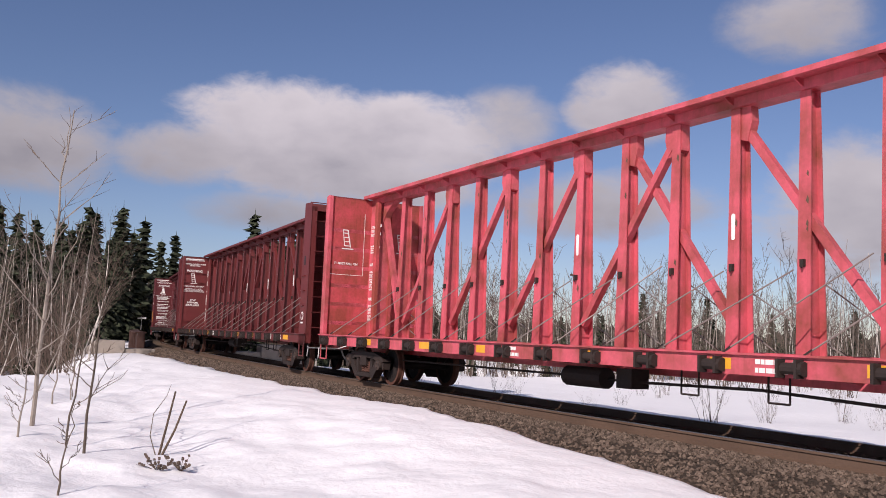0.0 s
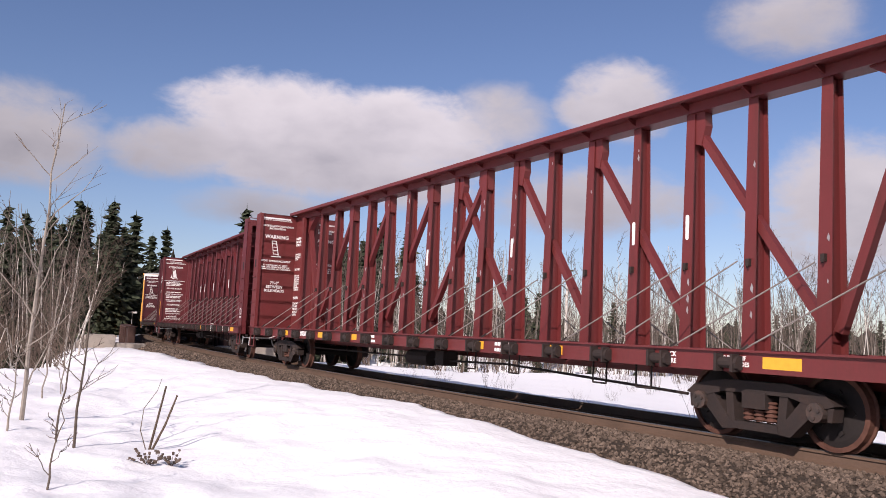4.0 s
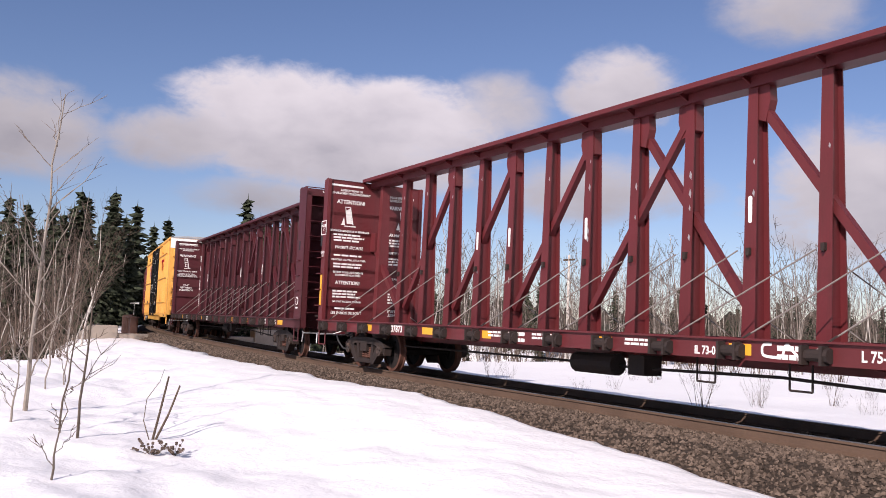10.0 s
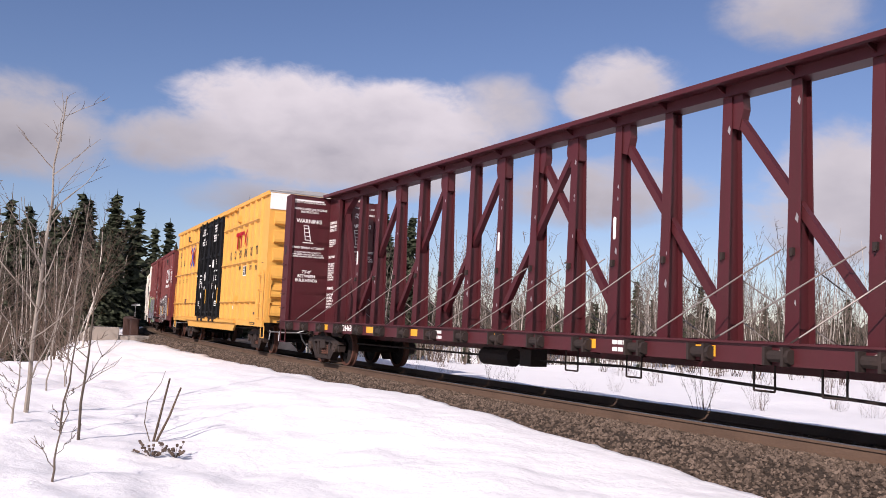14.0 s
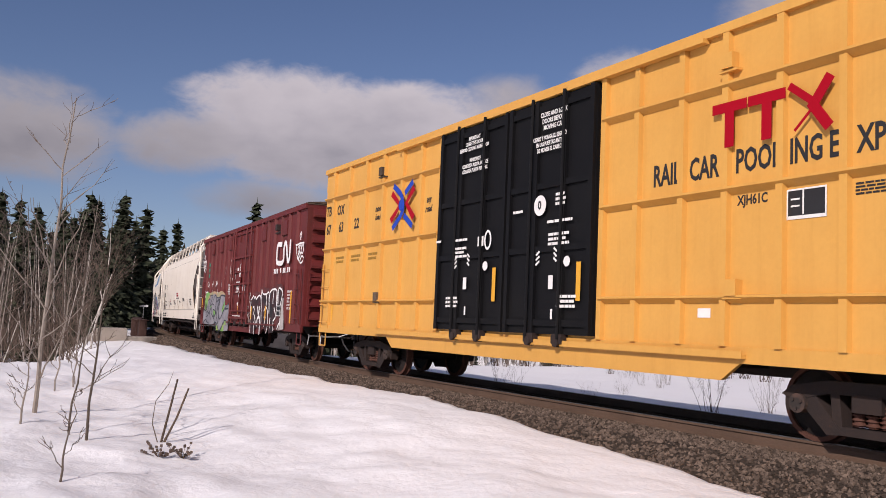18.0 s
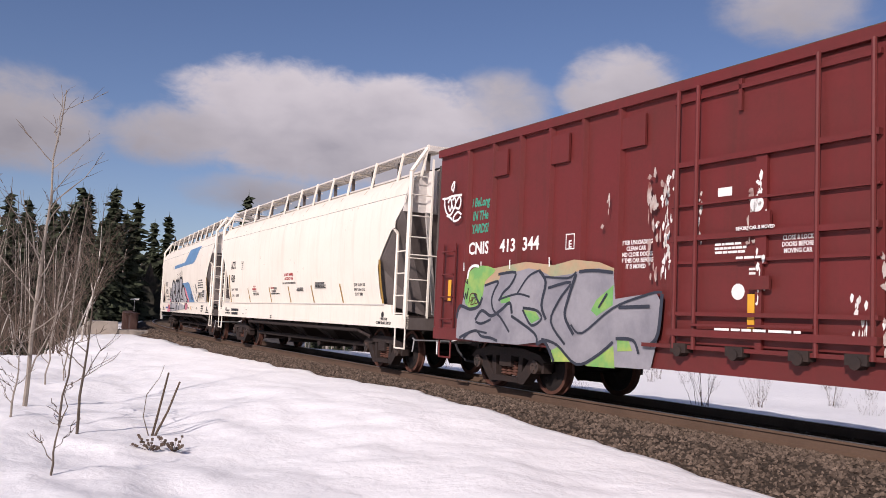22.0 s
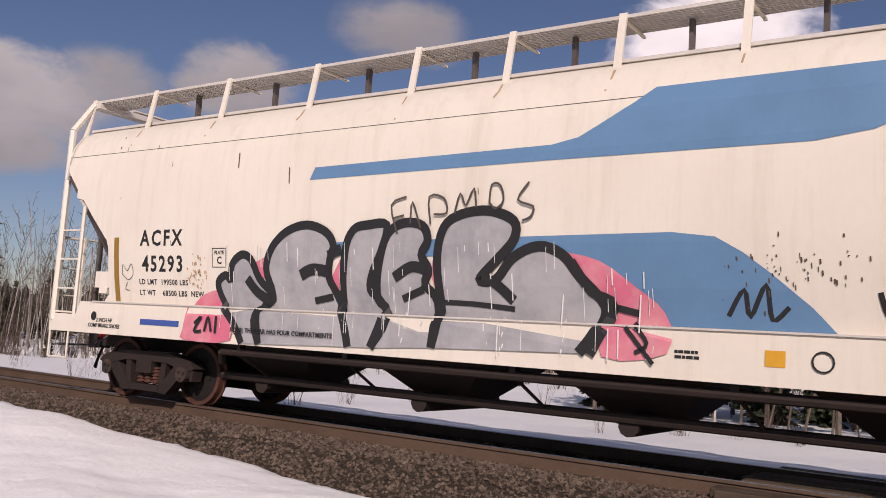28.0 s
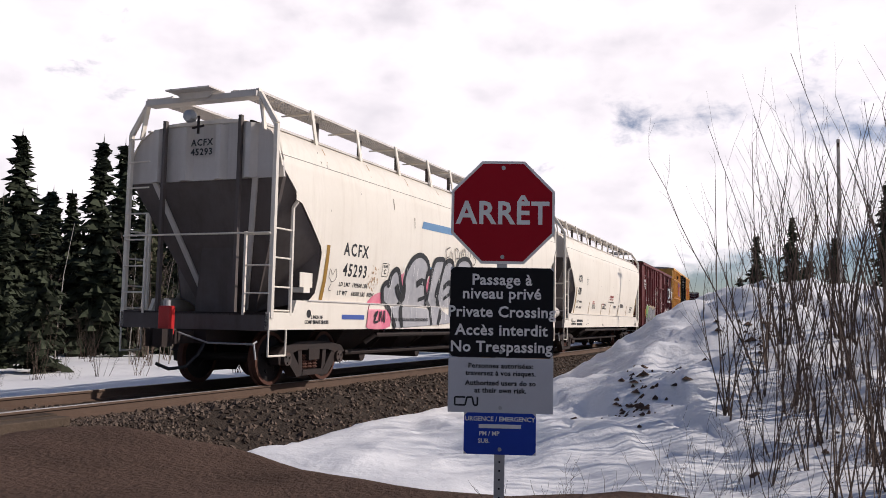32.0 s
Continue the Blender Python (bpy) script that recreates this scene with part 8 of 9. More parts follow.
def scatter(kind, n, az0, az1, d0, d1, s0, s1, seed):
    rnd = random.Random(seed)
    for k in range(n):
        az = az0 + (az1 - az0) * (k + rnd.uniform(0.1, 0.9)) / n
        x, y = polar(az, rnd.uniform(d0, d1))
        s, lat = lat_along(x, y)
        if abs(lat) < 5.0:
            continue
        plant(kind, rnd.randrange(6), x, y, rnd.uniform(s0, s1), rnd.uniform(0, math.tau))


def wood(name, label, spec, seed):
    """Far wood: many trees joined in one body."""
    rnd = random.Random(seed)
    groups = {}
    for kind, n, az0, az1, d0, d1, s0, s1 in spec:
        for k in range(n):
            x, y = polar(rnd.uniform(az0, az1), rnd.uniform(d0, d1))
            if abs(lat_along(x, y)[1]) < 6.0:
                continue
            meshes = KIND[kind][0]
            for me in meshes[rnd.randrange(len(meshes))]:
                m = Matrix.Translation((x, y, -1.1)) @ Matrix.Rotation(rnd.uniform(0, math.tau), 4, "Z") @ Matrix.Scale(rnd.uniform(s0, s1), 4)
                groups.setdefault(me.materials[0].name, []).append((me, m))
    first = None
    for mat_name, items in groups.items():
        V, F, base = [], [], 0
        for me, m in items:
            co = np.empty(len(me.vertices) * 3)
            me.vertices.foreach_get("co", co)
            co = co.reshape(-1, 3) @ np.array(m.to_3x3()).T + np.array(m.translation)
            V.append(co)
            F += [tuple(v + base for v in p.vertices) for p in me.polygons]
            base += len(co)
        out = bpy.data.meshes.new(name)
        out.from_pydata(np.concatenate(V).tolist(), [], F)
        out.materials.append(bpy.data.materials[mat_name])
        ob = new(name if first is None else "wood_layer", out)
        if first is None:
            first = tagged(ob, label, "wood", kind="stuff")
        else:
            ob.parent = first
            tagged(ob, kind="stuff")


# wood beyond the bridge and behind the bend
scatter("spruce", 70, -97, -60, 84, 118, 0.85, 1.2, 31)
scatter("bare", 62, -97, -72, 42, 75, 0.7, 0.95, 32)
scatter("bare", 26, -74, -60, 80, 110, 0.8, 1.1, 33)
scatter("spruce", 34, -92, -64, 70, 92, 0.6, 0.95, 36)
wood("far_wood", "distant mixed wood of spruce and leafless birch", [
    ("spruce_far", 95, -98, -62, 112, 140, 1.0, 1.4), ("spruce_far", 70, -92, -66, 96, 124, 0.8, 1.2), ("slim", 300, -100, -66, 48, 110, 0.8, 1.3), ("brush", 190, -99, -68, 36, 80, 0.7, 1.3),
    ("slim", 820, -66, -6, 58, 108, 0.75, 1.4), ("brush", 190, -66, -6, 50, 92, 0.7, 1.2), ("spruce_far", 130, -66, -8, 78, 120, 0.3, 0.58), ("spruce_far", 60, -12, 40, 40, 62, 0.42, 0.58), ("slim", 130, -22, 60, 36, 62, 0.55, 0.85), ("brush", 60, -22, 60, 31, 56, 0.5, 0.9),
    ("spruce_far", 60, 8, 36, 44, 60, 0.4, 0.62), ("brush", 40, 8, 60, 40, 56, 0.7, 1.1), ("spruce_far", 95, 33, 72, 55, 85, 0.6, 0.9), ("spruce_far", 30, 70, 115, 50, 110, 0.5, 0.75), ("slim", 60, 60, 115, 50, 90, 0.6, 0.9)], 41)
# birches across the clearing behind the line
scatter("bare", 60, -62, -14, 58, 80, 0.5, 0.72, 34)
scatter("spruce", 14, -62, -14, 70, 84, 0.24, 0.42, 35)
# pines and spruces seen past the last car
scatter("pine", 34, -24, 36, 30, 42, 0.6, 0.95, 37)
scatter("spruce", 34, -24, 40, 33, 44, 0.36, 0.6, 38)
scatter("bare", 12, -21, -6, 26.5, 30, 0.55, 0.8, 39)
scatter("bare", 10, -6, 34, 26.5, 31, 0.5, 0.75, 44)
scatter("pine", 7, 33, 52, 50, 58, 0.9, 1.15, 42)
scatter("spruce", 20, 30, 52, 48, 60, 0.6, 1.12, 43)
scatter("spruce", 12, 24, 36, 40, 50, 0.5, 0.8, 45)
scatter("spruce", 10, 11, 30, 38, 44, 0.62, 0.98, 46)
scatter("pine", 8, 11, 30, 36, 42, 1.0, 1.4, 47)
scatter("spruce", 5, 14, 26, 36, 40, 0.95, 1.12, 48)
scatter("spruce", 9, 77, 100, 52, 70, 0.4, 0.6, 40)


def far_forest():
    """Closed dark wood at the back of everything: three uneven walls of crowns."""
    rnd = random.Random(47)
    ob = None
    for r, mat, cut in ((155, "far_needle", 0.78), (142, "far_needle", 0.66), (132, "far_needle", 0.5)):
        V, F = [], []
        az = -112.0
        while az < 125.0:
            top = float(np.interp(az, [-112, -98, -75, -66, -60, -50, -35, -10, 35, 60, 125], [18, 18.5, 17.5, 14.5, 10.5, 8.0, 8.0, 8.0, 10, 9, 9])) * cut
            h = top * rnd.choice((0.6, 0.75, 0.85, 0.95, 1.05)) * rnd.uniform(0.92, 1.05)
            w = rnd.uniform(0.7, 1.5)
            rr = r + rnd.uniform(-5, 5)
            x, y = polar(az, rr)
            c, s = math.cos(radians(az)), -math.sin(radians(az))
            half = w * rr * 0.0175
            b = len(V)
            n = 9
            for k in range(n):
                f = k / n
                wk = half * (1 - f) ** 0.75 * rnd.uniform(0.65, 1.25)
                z = -1.5 + h * f
                V += [Vector((x - c * wk, y - s * wk, z)), Vector((x + s * 0.5, y - c * 0.5, z - 0.3)), Vector((x + c * wk, y + s * wk, z))]
                if k:
                    F += [(b + 3 * k - 3, b + 3 * k - 2, b + 3 * k + 1, b + 3 * k), (b + 3 * k - 2, b + 3 * k - 1, b + 3 * k + 2, b + 3 * k + 1)]
            V.append(Vector((x, y, -1.5 + h)))
            e = b + 3 * n - 3
            F += [(e, e + 1, b + 3 * n), (e + 1, e + 2, b + 3 * n)]
            az += w * 0.3
        o = new("backdrop" if ob is None else "wood_layer", mesh_from("backdrop", V, F, M[mat]))
        if ob is None:
            ob = tagged(o, "dark closed wood at the back of the clearing", "wood", kind="stuff")
        else:
            o.parent = ob
            tagged(o, kind="stuff")


far_forest()
SIGN_AT = (4.66, -7.94, -68.0)
# ---- crossing sign ----
def octagon(r):
    return [(r * math.cos(math.tau * (k + 0.5) / 8), r * math.sin(math.tau * (k + 0.5) / 8)) for k in range(8)]


def crossing_sign(x, y, turn, z0=-0.45, label="red French stop sign over black and blue crossing plates"):
    sign = thing("crossing_sign", label, "sign", "crossing signs", at=pose(x, y, z0, 0, 0, turn))
    G, W = M["galv"], M["white"]
    # perforated square post
    post = part("post", Geo().box(-0.03, 0.03, -0.03, 0.03, -0.3, 2.56), G, sign, "perforated galvanised steel post", at=pose(0, 0.04, 0))
    for k in range(38):
        z = 0.1 + k * 0.05
        part("post_hole", Geo().rod((0, -0.0305, z), (0, -0.033, z), 0.006, n=8), M["signblack"], post)
    # octagon
    zc = 2.28
    plate = part("stop_plate", Geo().prism(octagon(0.325), "y", -0.006, 0.0), W, sign, "white-edged octagon plate", at=pose(0, 0, zc))
    part("plate_back", Geo().prism(octagon(0.325), "y", 0.0005, 0.003), M["signgrey"], plate)
    part("stop_face", Geo().prism(octagon(0.308), "y", -0.0075, -0.006), M["signred"], plate, "deep red stop face")
    lettering("ARRÊT", 0.185, W, plate, 0, -0.01, -0.009, squeeze=0.92, spacing=1.08)
    for z in (0.26, -0.26):
        part("bolt", Geo().lathe([(0.012, -0.014), (0.012, -0.0075)], (0, 0, z), "y", 10), G, plate)
    plates = ((1.70, 0.297, 0.258, "signblack", "black plate with white bilingual crossing notice"), (1.283, 0.30, 0.156, "signgrey", "pale grey plate with small black notice"), (1.01, 0.205, 0.117, "signblue", "small blue emergency plate"))
    made = []
    for z, hw, hh, m, lab in plates:
        b = part("plate", Geo().prism([(-hw + 0.02, -hh), (hw - 0.02, -hh), (hw, -hh + 0.02), (hw, hh - 0.02), (hw - 0.02, hh), (-hw + 0.02, hh), (-hw, hh - 0.02), (-hw, -hh + 0.02)], "y", -0.004, 0.0), M[m], sign, lab, at=pose(0, -0.004, z))
        part("bolt", Geo().lathe([(0.011, -0.012), (0.011, -0.004)], (0, 0, -hh + 0.03), "y", 10), G, b)
        part("plate_back", Geo().box(-hw, hw, 0.0005, 0.003, -hh, hh), M["signgrey"], b)
        made.append(b)
    for body, z in (("Passage à", 0.185), ("niveau privé", 0.105), ("Private Crossing", 0.0), ("Accès interdit", -0.105), ("No Trespassing", -0.2)):
        lettering(body, 0.088, W, made[0], 0, z, -0.006, spacing=1.05)
    for body, z in (("Personnes autorisées:", 0.11), ("traversez à vos risques.", 0.068), ("Authorized users do so", 0.012), ("at their own risk.", -0.03)):
        lettering(body, 0.04, M["ink"], made[1], 0, z, -0.006, spacing=1.05)
    g = Geo()
    for a, b in zip([(-0.2, -0.07), (-0.26, -0.07), (-0.26, -0.115), (-0.2, -0.115), (-0.19, -0.07), (-0.16, -0.07), (-0.15, -0.115), (-0.13, -0.115), (-0.13, -0.068)], [(-0.26, -0.07), (-0.26, -0.115), (-0.2, -0.115), (-0.19, -0.07), (-0.16, -0.07), (-0.15, -0.115), (-0.13, -0.115), (-0.13, -0.068)]):
        g.beam((a[0], -0.0055, a[1]), (b[0], -0.0055, b[1]), 0.01, 0.002, up=(0, 1, 0))
    part("owner_emblem", g, M["ink"], made[1])
    lettering("URGENCE / EMERGENCY", 0.036, W, made[2], 0, 0.082, -0.006)
    bars([(0, 0, 0.24, 0.022)], W, made[2], 0.0, 0.042, -0.006, label="white bar for a phone number")
    lettering("PM / MP", 0.034, W, made[2], -0.06, 0.0, -0.006)
    lettering("SUB.", 0.034, W, made[2], -0.09, -0.042, -0.006)
    return sign


crossing_sign(*SIGN_AT)
crossing_sign(11.7, 8.3, 152.0, -0.72, "grey back of a stop sign beyond the track")
# ---- bridge over the stream ----
def bridge():
    for side, lat in ((-1, -2.75), (1, 2.9)):
        secs = []
        g = Geo()
        for s in np.arange(-82.0, -53.9, 2.0):
            secs.append([on_track(s, lat - 0.2, -0.9), on_track(s, lat + 0.2, -0.9), on_track(s, lat + 0.2, 0.75), on_track(s, lat - 0.2, 0.75)])
        g.loft(secs)
        ob = tagged(new("bridge_girder", g.mesh("bridge_girder", M["girder"])), "dark rust-brown plate girder beside the track", "bridge girder", "bridge girders")
        for s in np.arange(-81.0, -54.0, 1.8):
            a, b = on_track(s, lat - 0.28, 0), on_track(s, lat + 0.28, 0)
            part("stiffener", Geo().beam((*a.xy, -0.85), (*a.xy, 0.72), 0.1, 0.1).beam((*b.xy, -0.85), (*b.xy, 0.72), 0.1, 0.1), M["girder"], ob)
        top = Geo()
        top.loft([[on_track(s, lat - 0.32, 0.72), on_track(s, lat + 0.32, 0.72), on_track(s, lat + 0.32, 0.78), on_track(s, lat - 0.32, 0.78)] for s in np.arange(-82.2, -53.7, 2.0)])
        part("flange", top, M["girder"], ob)
    # concrete abutments: seat block, wing wall that slopes down the bank, ledge below the girder
    for e, lat, s0, top in ((-1, -3.75, -53.5, 0.28), (1, 3.9, -53.5, 0.3)):
        def slab(name, label, a, b, sa, sb, za, zb):
            p = [on_track(sa, a), on_track(sb, a), on_track(sb, b), on_track(sa, b)]
            hi = (za, za, zb, zb)
            g = Geo().hexa([(*v.xy, -3.0) for v in p] + [(v.x, v.y, h) for v, h in zip(p, hi)])
            tagged(new(name, g.bevel(0.03).mesh(name, M["concrete"])), label, "abutment", "bridge abutments")
        slab("abutment", "stained concrete seat block of the bridge", lat, lat + e * 1.5, s0 + 1.0, s0 + 2.6, top, top)
        slab("wing_wall", "pale concrete wing wall sloping down the bank", lat + e * 1.5, lat + e * 3.4, s0 + 1.1, s0 + 2.4, top, top - 1.7)
        slab("bearing_ledge", "concrete ledge below the bridge girder", e * 2.1, lat, s0 + 0.9, s0 + 2.5, top - 0.45, top - 0.45)


bridge()


# ---- saplings, sticks and weeds in the near snow ----
def limb(g, pts, r0, r1, n=5):
    """One tapering bent branch."""
    pts = [Vector(p) for p in pts]
    secs = []
    for k, p in enumerate(pts):
        d = (pts[min(k + 1, len(pts) - 1)] - pts[max(k - 1, 0)]).normalized()
        u = d.cross(Vector((0.31, 0.93, 0.2))).normalized()
        v = d.cross(u)
        r = r0 + (r1 - r0) * k / (len(pts) - 1)
        secs.append([p + (u * math.cos(q * math.tau / n) + v * math.sin(q * math.tau / n)) * r for q in range(n)])
    return g.loft(secs)


def sapling(name, label, x, y, h, seed, mat, lean, branches, r=0.03, first=0.2):
    rnd = random.Random(seed)
    z = ground_z(x, y) - 0.1
    ob = thing(name, label, "sapling", at=pose(x, y, z))
    pts = [Vector((lean[0] * (k / 9) ** 1.4 * h + rnd.gauss(0, 0.015), lean[1] * (k / 9) ** 1.4 * h + rnd.gauss(0, 0.015), h * k / 9)) for k in range(10)]
    part("trunk", limb(Geo(), pts, r, r * 0.2, 6), mat, ob)
    for k in range(branches):
        f = first + (0.95 - first) * (k + rnd.random()) / branches
        i = min(8, int(f * 9))
        base = pts[i].lerp(pts[i + 1], f * 9 - i)
        a = rnd.uniform(0, math.tau)
        L = h * (0.42 - 0.3 * f) * rnd.uniform(0.6, 1.2)
        d = Vector((math.cos(a), math.sin(a), rnd.uniform(0.5, 1.1))).normalized()
        bp = [base + d * L * j / 5 + Vector((rnd.gauss(0, 0.02), rnd.gauss(0, 0.02), 0.05 * L * j * j / 12)) for j in range(6)]
        b = part("branch", limb(Geo(), bp, r * 0.42 * (1 - f * 0.6), 0.003, 4), mat, ob)
        for _ in range(rnd.randint(2, 5)):
            j = rnd.randint(1, 4)
            a2 = a + rnd.choice((-1, 1)) * rnd.uniform(0.4, 1.0)
            d2 = Vector((math.cos(a2), math.sin(a2), rnd.uniform(0.4, 1.2))).normalized()
            l2 = L * rnd.uniform(0.2, 0.5)
            tp = [bp[j] + d2 * l2 * q / 3 + Vector((rnd.gauss(0, 0.01), rnd.gauss(0, 0.01), 0.0)) for q in range(4)]
            part("twig", limb(Geo(), tp, 0.005, 0.002, 3), M["twig"], b)
    return ob


sapling("birch_sapling", "slender pale birch sapling standing in the snow", -15.55, -8.32, 5.3, 2, M["sapling"], (0.025, 0.04), 17, 0.04, 0.12)
sapling("sapling", "thin grey leafless sapling in the snow", -12.4, -8.03, 2.7, 3, M["bark"], (0.03, 0.06), 9, 0.022, 0.25)
sapling("sapling", "thin grey leafless sapling in the snow", -9.5, -8.7, 1.0, 4, M["bark"], (-0.05, 0.12), 5, 0.014, 0.2)
sapling("sapling", "thin grey leafless sapling in the snow", -13.2, -8.1, 2.4, 5, M["bark"], (0.02, 0.08), 8, 0.018, 0.2)
for k, (x, y, h) in enumerate(((-19.0, -7.6, 2.6), (-21.0, -7.0, 3.0), (-20.5, -8.6, 3.4), (-13.6, -8.7, 1.3), (-26.0, -8.4, 4.0))):
    sapling("sapling", "thin brown leafless sapling in the snow", x, y, h, 20 + k, M["sapling"], (0.04 * (-1) ** k, 0.06), 9, 0.018, 0.15)


def stick_clump(x, y):
    z = ground_z(x, y) - 0.05
    ob = thing("broken_stems", "clump of broken dark stems stuck in the snow", "stems", at=pose(x, y, z))
    stems = [[(0, 0, 0), (0.03, 0.08, 0.45), (0.06, 0.16, 0.92)], [(0.02, 0.02, 0), (0.09, 0.18, 0.4), (0.14, 0.3, 0.8)], [(-0.01, -0.02, 0), (-0.12, -0.1, 0.3), (-0.1, -0.08, 0.6), (0.0, 0.06, 0.85), (0.04, 0.1, 1.02)]]
    for k, pts in enumerate(stems):
        part("stem", limb(Geo(), [Vector(p) for p in pts], 0.02 if k < 2 else 0.009, 0.014 if k < 2 else 0.003, 6), M["tie"] if k < 2 else M["bark"], ob)
    return ob


stick_clump(-12.4, -7.05)


def weed(x, y, seed, h=0.22, n=9):
    rnd = random.Random(seed)
    ob = thing("dry_weed", "small dry brown weed poking through snow", "weed", "dry weeds", at=pose(x, y, ground_z(x, y) - 0.02))
    g = Geo()
    for _ in range(n):
        a = rnd.uniform(0, math.tau)
        d = Vector((math.cos(a) * 0.9, math.sin(a) * 0.9, rnd.uniform(0.3, 1.2))).normalized()
        L = h * rnd.uniform(0.5, 1.2)
        limb(g, [Vector((0, 0, 0)), d * L * 0.5, d * L + Vector((0, 0, -0.03))], 0.005, 0.003, 3)
        for _ in range(3):
            c = d * L * rnd.uniform(0.5, 1.0)
            g.box(c.x - 0.018, c.x + 0.018, c.y - 0.012, c.y + 0.012, c.z - 0.012, c.z + 0.012)
    part("stalk", g, M["twig"], ob)


for k, (x, y) in enumerate(((-11.1, -7.36), (-11.0, -7.1))):
    weed(x, y, 50 + k, 0.24, 12)

# utility poles
def pole(x, y, h, lean=0.0):
    ob = thing("utility_pole", "grey weathered wooden utility pole", "pole", "utility poles", at=pose(x, y, -1.2))
    part("shaft", Geo().rod((0, 0, 0), (lean, 0, h), 0.13, 0.08, n=10), M["birch"], ob)
    part("crossarm", Geo().box(-0.6, 0.6, -0.05, 0.05, h - 0.4, h - 0.28), M["tie"], ob)


pole(*polar(-50.5, 62), 7.5)
pole(*polar(89, 46), 11.5)
marker = thing("track_marker", "small pale marker board on a thin post", "marker", at=pose(*on_track(-96, -3.6).xy, -0.6))
part("post", Geo().rod((0, 0, 0), (0, 0, 2.6), 0.04, n=6), M["galv"], marker)
part("board", Geo().box(-0.03, 0.03, -0.45, 0.45, 2.45, 2.65), M["white"], marker)

# brush by the sign pile and in the clearing
SHRUBS = [shrub_mesh(61, 3.6, 11, 0.35), shrub_mesh(62, 2.6, 12, 0.5), shrub_mesh(63, 4.6, 10, 0.3), shrub_mesh(64, 1.2, 14, 0.8)]


def shrub(i, x, y, scale, turn, label="bare brown shrub growing out of the snow"):
    ob = thing("shrub", label, "shrub", "bare shrubs", at=Matrix.Translation((x, y, ground_z(x, y))) @ Matrix.Rotation(turn, 4, "Z") @ Matrix.Scale(scale, 4))
    part("stem_cluster", SHRUBS[i], None, ob)


rnd = random.Random(71)
for k, (x, y, i, sc) in enumerate(((12.3, -8.2, 0, 1.0), (13.0, -9.0, 2, 1.0), (14.2, -8.6, 0, 1.1), (12.6, -9.8, 1, 1.2), (15.5, -9.6, 2, 1.05), (13.6, -10.6, 2, 1.1), (16.5, -10.4, 2, 1.2), (11.2, -8.9, 1, 0.8), (10.4, -9.3, 1, 0.7), (11.8, -10.9, 0, 1.1), (14.8, -11.8, 2, 1.2), (17.5, -8.9, 0, 1.0), (8.2, -8.2, 3, 0.9), (9.6, -8.6, 3, 1.0), (7.6, -7.6, 3, 0.7),
                                   (9.2, -9.6, 0, 0.75), (9.8, -10.1, 2, 0.7), (8.6, -9.9, 1, 0.8), (10.8, -10.0, 2, 0.8), (8.9, -9.2, 3, 1.1), (13.9, -9.7, 2, 1.0), (11.6, -9.4, 2, 0.8), (12.1, -10.3, 2, 0.9), (10.2, -10.6, 2, 0.75), (9.4, -10.9, 0, 0.8), (12.9, -11.2, 2, 1.0), (14.6, -10.3, 0, 1.2), (11.0, -11.6, 2, 0.95), (13.3, -8.6, 1, 1.1), (15.0, -8.8, 2, 0.9), (7.0, -8.6, 3, 0.8), (6.3, -7.5, 3, 0.7), (10.0, -8.9, 1, 0.9))):
    shrub(i, x, y, sc, rnd.uniform(0, 6.28))
for k in range(110):
    x, y = polar(rnd.uniform(-66, 45), rnd.uniform(22, 56))
    if lat_along(x, y)[1] > 5:
        shrub(rnd.choice((1, 3, 3)), x, y, rnd.uniform(0.45, 0.9), rnd.uniform(0, 6.28), "low bare shrub in the snowy clearing")


# ---- loose stones of the track bed, ties and crossing planks ----
def bed_z(lat):
    return float(np.interp(lat, [-4.4, -3.6, -1.75, 1.75, 3.2, 3.9], [-1.3, -0.9, -0.17, -0.17, -0.7, -1.2]))


def stone_mesh(seed):
    rnd = random.Random(seed)
    axes = [(1, 0, 0), (0, 1, 0), (-1, 0, 0), (0, -1, 0), (0, 0, 1), (0, 0, -1)]
    V = [Vector(a) * rnd.uniform(0.7, 1.15) + Vector((rnd.gauss(0, 0.15), rnd.gauss(0, 0.15), rnd.gauss(0, 0.15))) for a in axes]
    F = [(0, 1, 4), (1, 2, 4), (2, 3, 4), (3, 0, 4), (1, 0, 5), (2, 1, 5), (3, 2, 5), (0, 3, 5)]
    return mesh_from("stone", V, F, M["stone"])


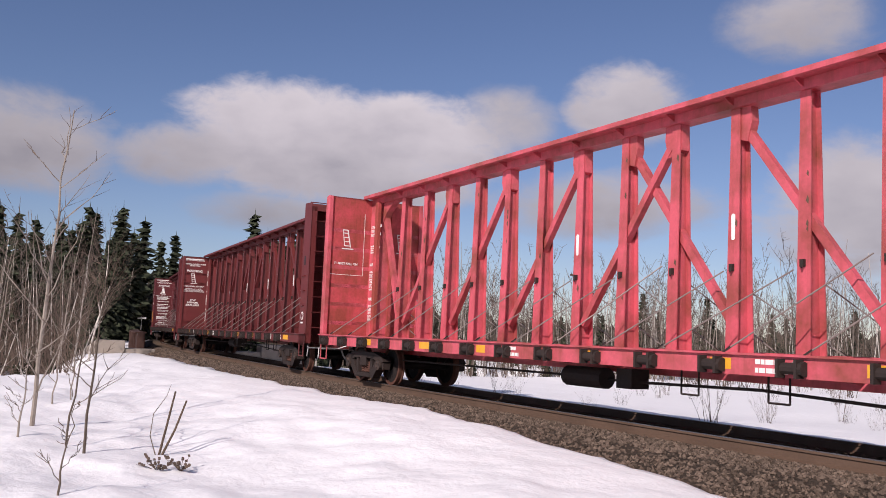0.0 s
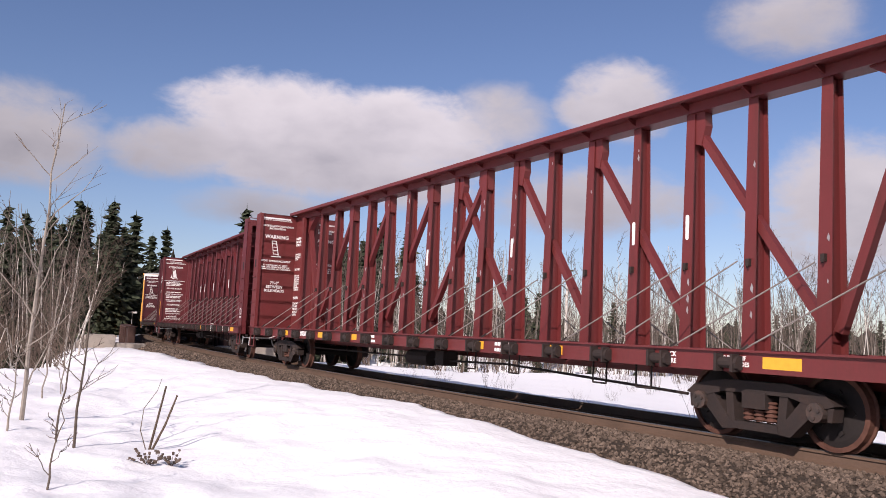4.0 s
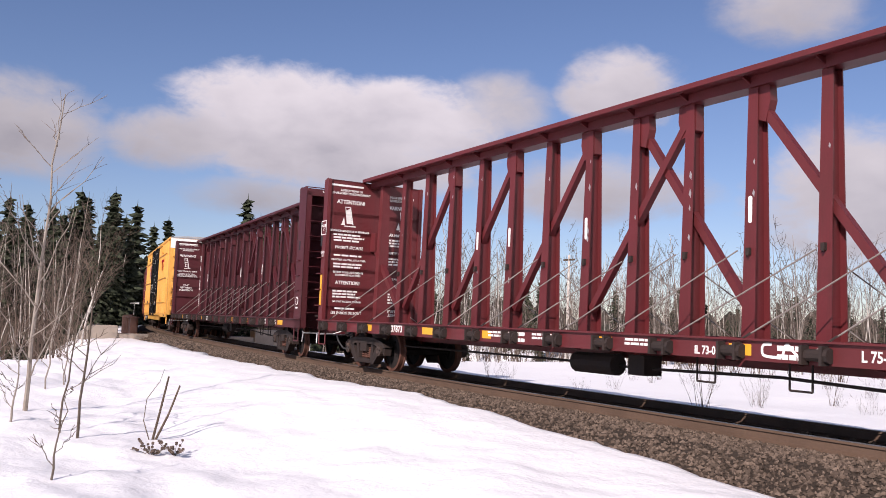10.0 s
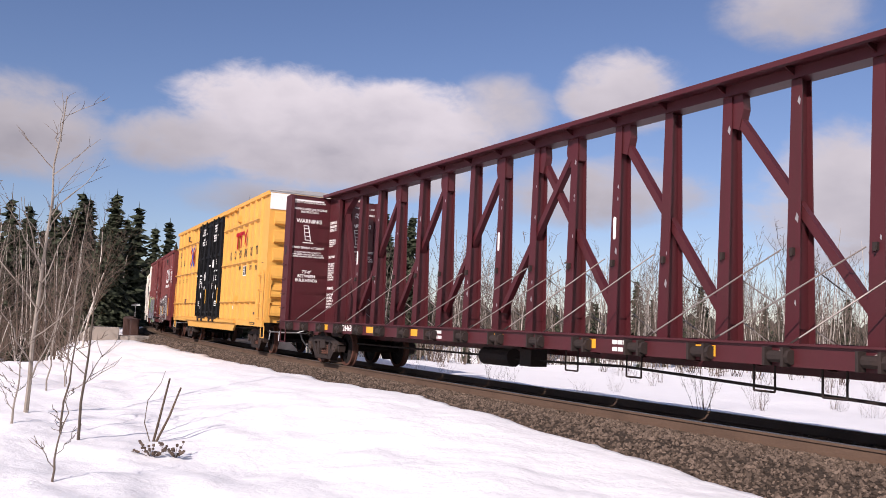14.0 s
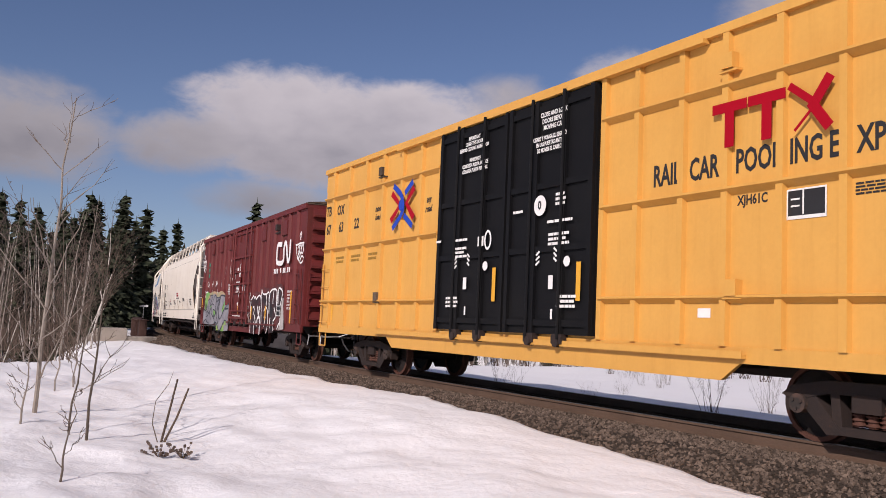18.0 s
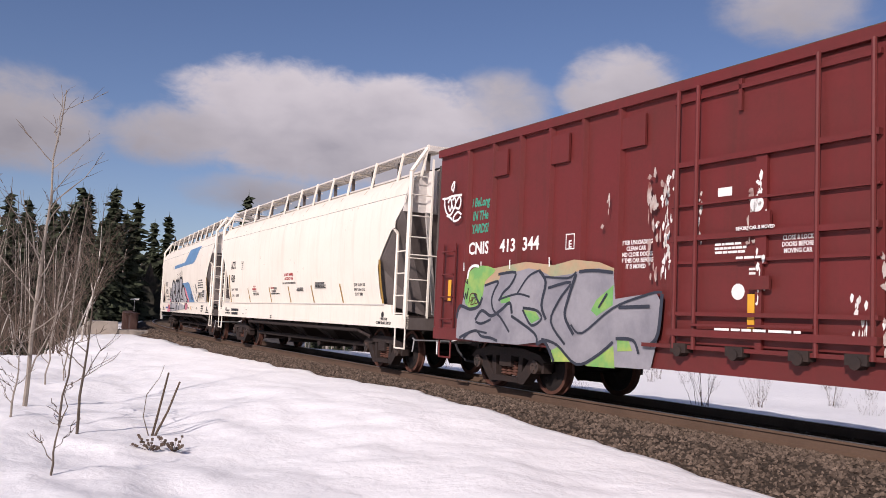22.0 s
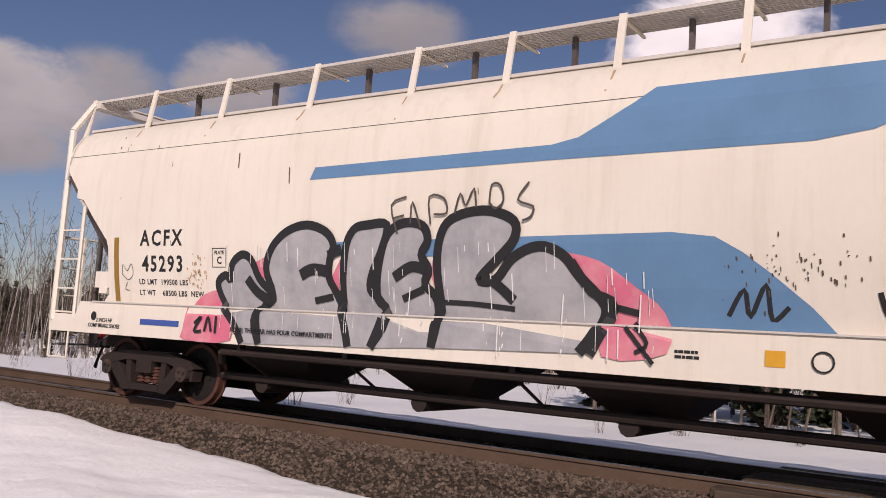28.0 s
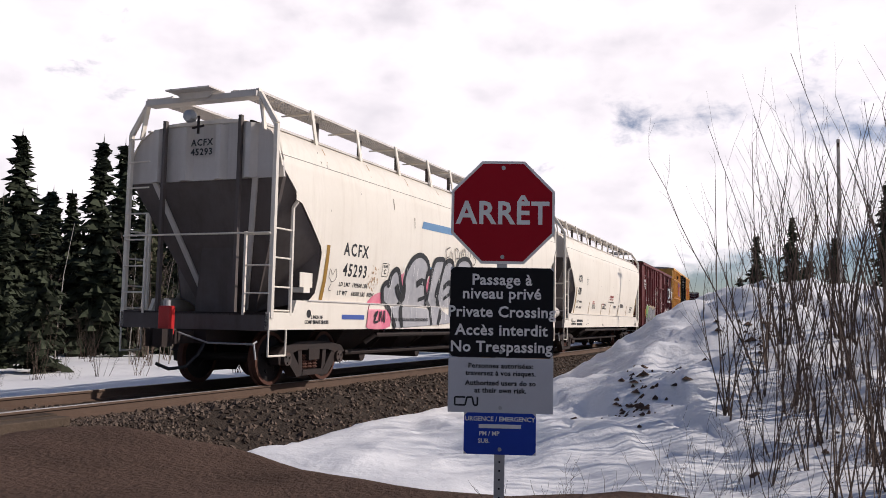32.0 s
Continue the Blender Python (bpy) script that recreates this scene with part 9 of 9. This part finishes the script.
def scatter_stones(bed):
    rnd = random.Random(91)
    meshes = [stone_mesh(k) for k in range(6)]

    def place(s, lat, size):
        p = on_track(s, lat)
        turn = Matrix.Rotation(rnd.uniform(0, 6.28), 4, "Z") @ Matrix.Rotation(rnd.uniform(0, 6.28), 4, "X")
        return Matrix.Translation((p.x, p.y, bed_z(lat) + size * 0.2)) @ turn @ Matrix.Diagonal((size * rnd.uniform(0.8, 1.4), size, size * rnd.uniform(0.6, 1.0), 1))

    for k in range(290):
        part("stone", meshes[k % 6], None, bed, at=place(rnd.uniform(-7.5, 3.0), rnd.uniform(-2.7, -1.5), rnd.uniform(0.025, 0.042)))
    cos = []
    for me in meshes:
        co = np.empty(18)
        me.vertices.foreach_get("co", co)
        cos.append(co.reshape(-1, 3))
    tri = np.array([tuple(f.vertices) for f in meshes[0].polygons])
    V, F, base = [], [], 0
    for n, s0, s1, a0, a1, r0, r1 in ((33000, -14, 9, -3.5, -0.88, 0.016, 0.036), (15000, -34, -14, -3.2, -0.88, 0.02, 0.042), (6000, 9, 34, -3.4, -0.88, 0.03, 0.055), (3500, -60, -34, -3.2, -1.3, 0.045, 0.07), (3000, -12, 12, 1.3, 3.2, 0.03, 0.05), (2500, -8, 9, -0.7, 0.7, 0.025, 0.045)):
        for k in range(n):
            m = place(rnd.uniform(s0, s1), rnd.uniform(a0, a1), rnd.uniform(r0, r1))
            V.append(cos[k % 6] @ np.array(m.to_3x3()).T + np.array(m.translation))
            F.append(tri + base)
            base += 6
    me = bpy.data.meshes.new("crushed_stone")
    me.from_pydata(np.concatenate(V).tolist(), [], np.concatenate(F).tolist())
    me.materials.append(M["stone"])
    ob = new("crushed_stone", me)
    ob.parent = bed
    tagged(ob, "loose brown and grey crushed stones", kind="stuff")


def lay_ties(bed):
    me = Geo().box(-0.115, 0.115, -1.3, 1.3, -0.33, -0.16).bevel(0.012).mesh("tie", M["tie"])
    for k in range(220):
        s = -84.0 + k * 0.53
        if -81 < s < 33:
            p = on_track(s)
            part("tie", me, None, bed, at=pose(p.x, p.y, 0, 0, 0, math.degrees(heading(s))))


def crossing_planks():
    rnd = random.Random(95)
    ob = thing("crossing_deck", "worn brown timber planks between the rails at the road", "crossing", kind="structure")
    for lat in (-1.28, -1.03, -0.55, -0.29, -0.03, 0.23, 0.49, 1.03, 1.28):
        for s0, s1 in ((-2.4, 1.2), (1.25, 4.7), (4.75, 7.6)):
            a, b = on_track(s0 + rnd.uniform(-0.08, 0.08), lat), on_track(s1 + rnd.uniform(-0.08, 0.08), lat)
            z = -0.035 + rnd.uniform(-0.012, 0.008)
            part("plank", Geo().beam((a.x, a.y, z - 0.06), (b.x, b.y, z - 0.06), 0.235, 0.12).bevel(0.012), M["tie"], ob)


def soil_clods():
    """Dirt crumbs on the ploughed pile, too many to count."""
    rnd = random.Random(131)
    V, F = [], []
    for cx, cy, sx, sy, n in ((13.2, -6.9, 0.55, 0.28, 90), (15.6, -8.3, 0.5, 0.3, 50), (12.5, -9.3, 1.4, 0.8, 8), (5.5, -4.6, 1.2, 0.4, 60)):
        for _ in range(n):
            x, y = rnd.gauss(cx, sx), rnd.gauss(cy, sy)
            r = rnd.uniform(0.02, 0.09)
            z = ground_z(x, y)
            b = len(V)
            V += [Vector((x + r * math.cos(a) * rnd.uniform(0.7, 1.5), y + r * math.sin(a) * rnd.uniform(0.7, 1.5), z - 0.02)) for a in (0.2, 1.4, 2.7, 3.9, 5.2)] + [Vector((x, y, z + r * rnd.uniform(0.3, 0.7)))]
            F += [(b + k, b + (k + 1) % 5, b + 5) for k in range(5)]
    tagged(new("soil_crumbs", mesh_from("soil_crumbs", V, F, M["soil"])), "red-brown dirt crumbs scattered on the snow", "soil", kind="stuff")


soil_clods()
bed = bpy.data.objects["ballast_bed"]
scatter_stones(bed)
lay_ties(bed)
crossing_planks()
# ---- what moves ----
def car_pose(pos, half, t):
    s = train_at(t) + pos
    a, b = on_track(s - half), on_track(s + half)
    m = (a + b) / 2
    return pose(m.x, m.y, 0.0, 0, 0, math.degrees(math.atan2(b.y - a.y, b.x - a.x)))


def motions():
    for ob, pos, half in CARS:
        walk(ob, [(t, car_pose(pos, half, t)) for t in np.arange(0.0, 32.01, 0.5)])
    # every wheel turns with the way run, and all share one set of rows
    times = [k * 0.1 for k in range(321)]
    turned = [(train_at(t) - train_at(0.0)) / 0.457 for t in times]
    for wheel, dx in WHEELS:
        walk(wheel, [(t, Matrix.Translation((dx, 0, 0.457)) @ Matrix.Rotation(a, 4, "Y")) for t, a in zip(times, turned)])


motions()
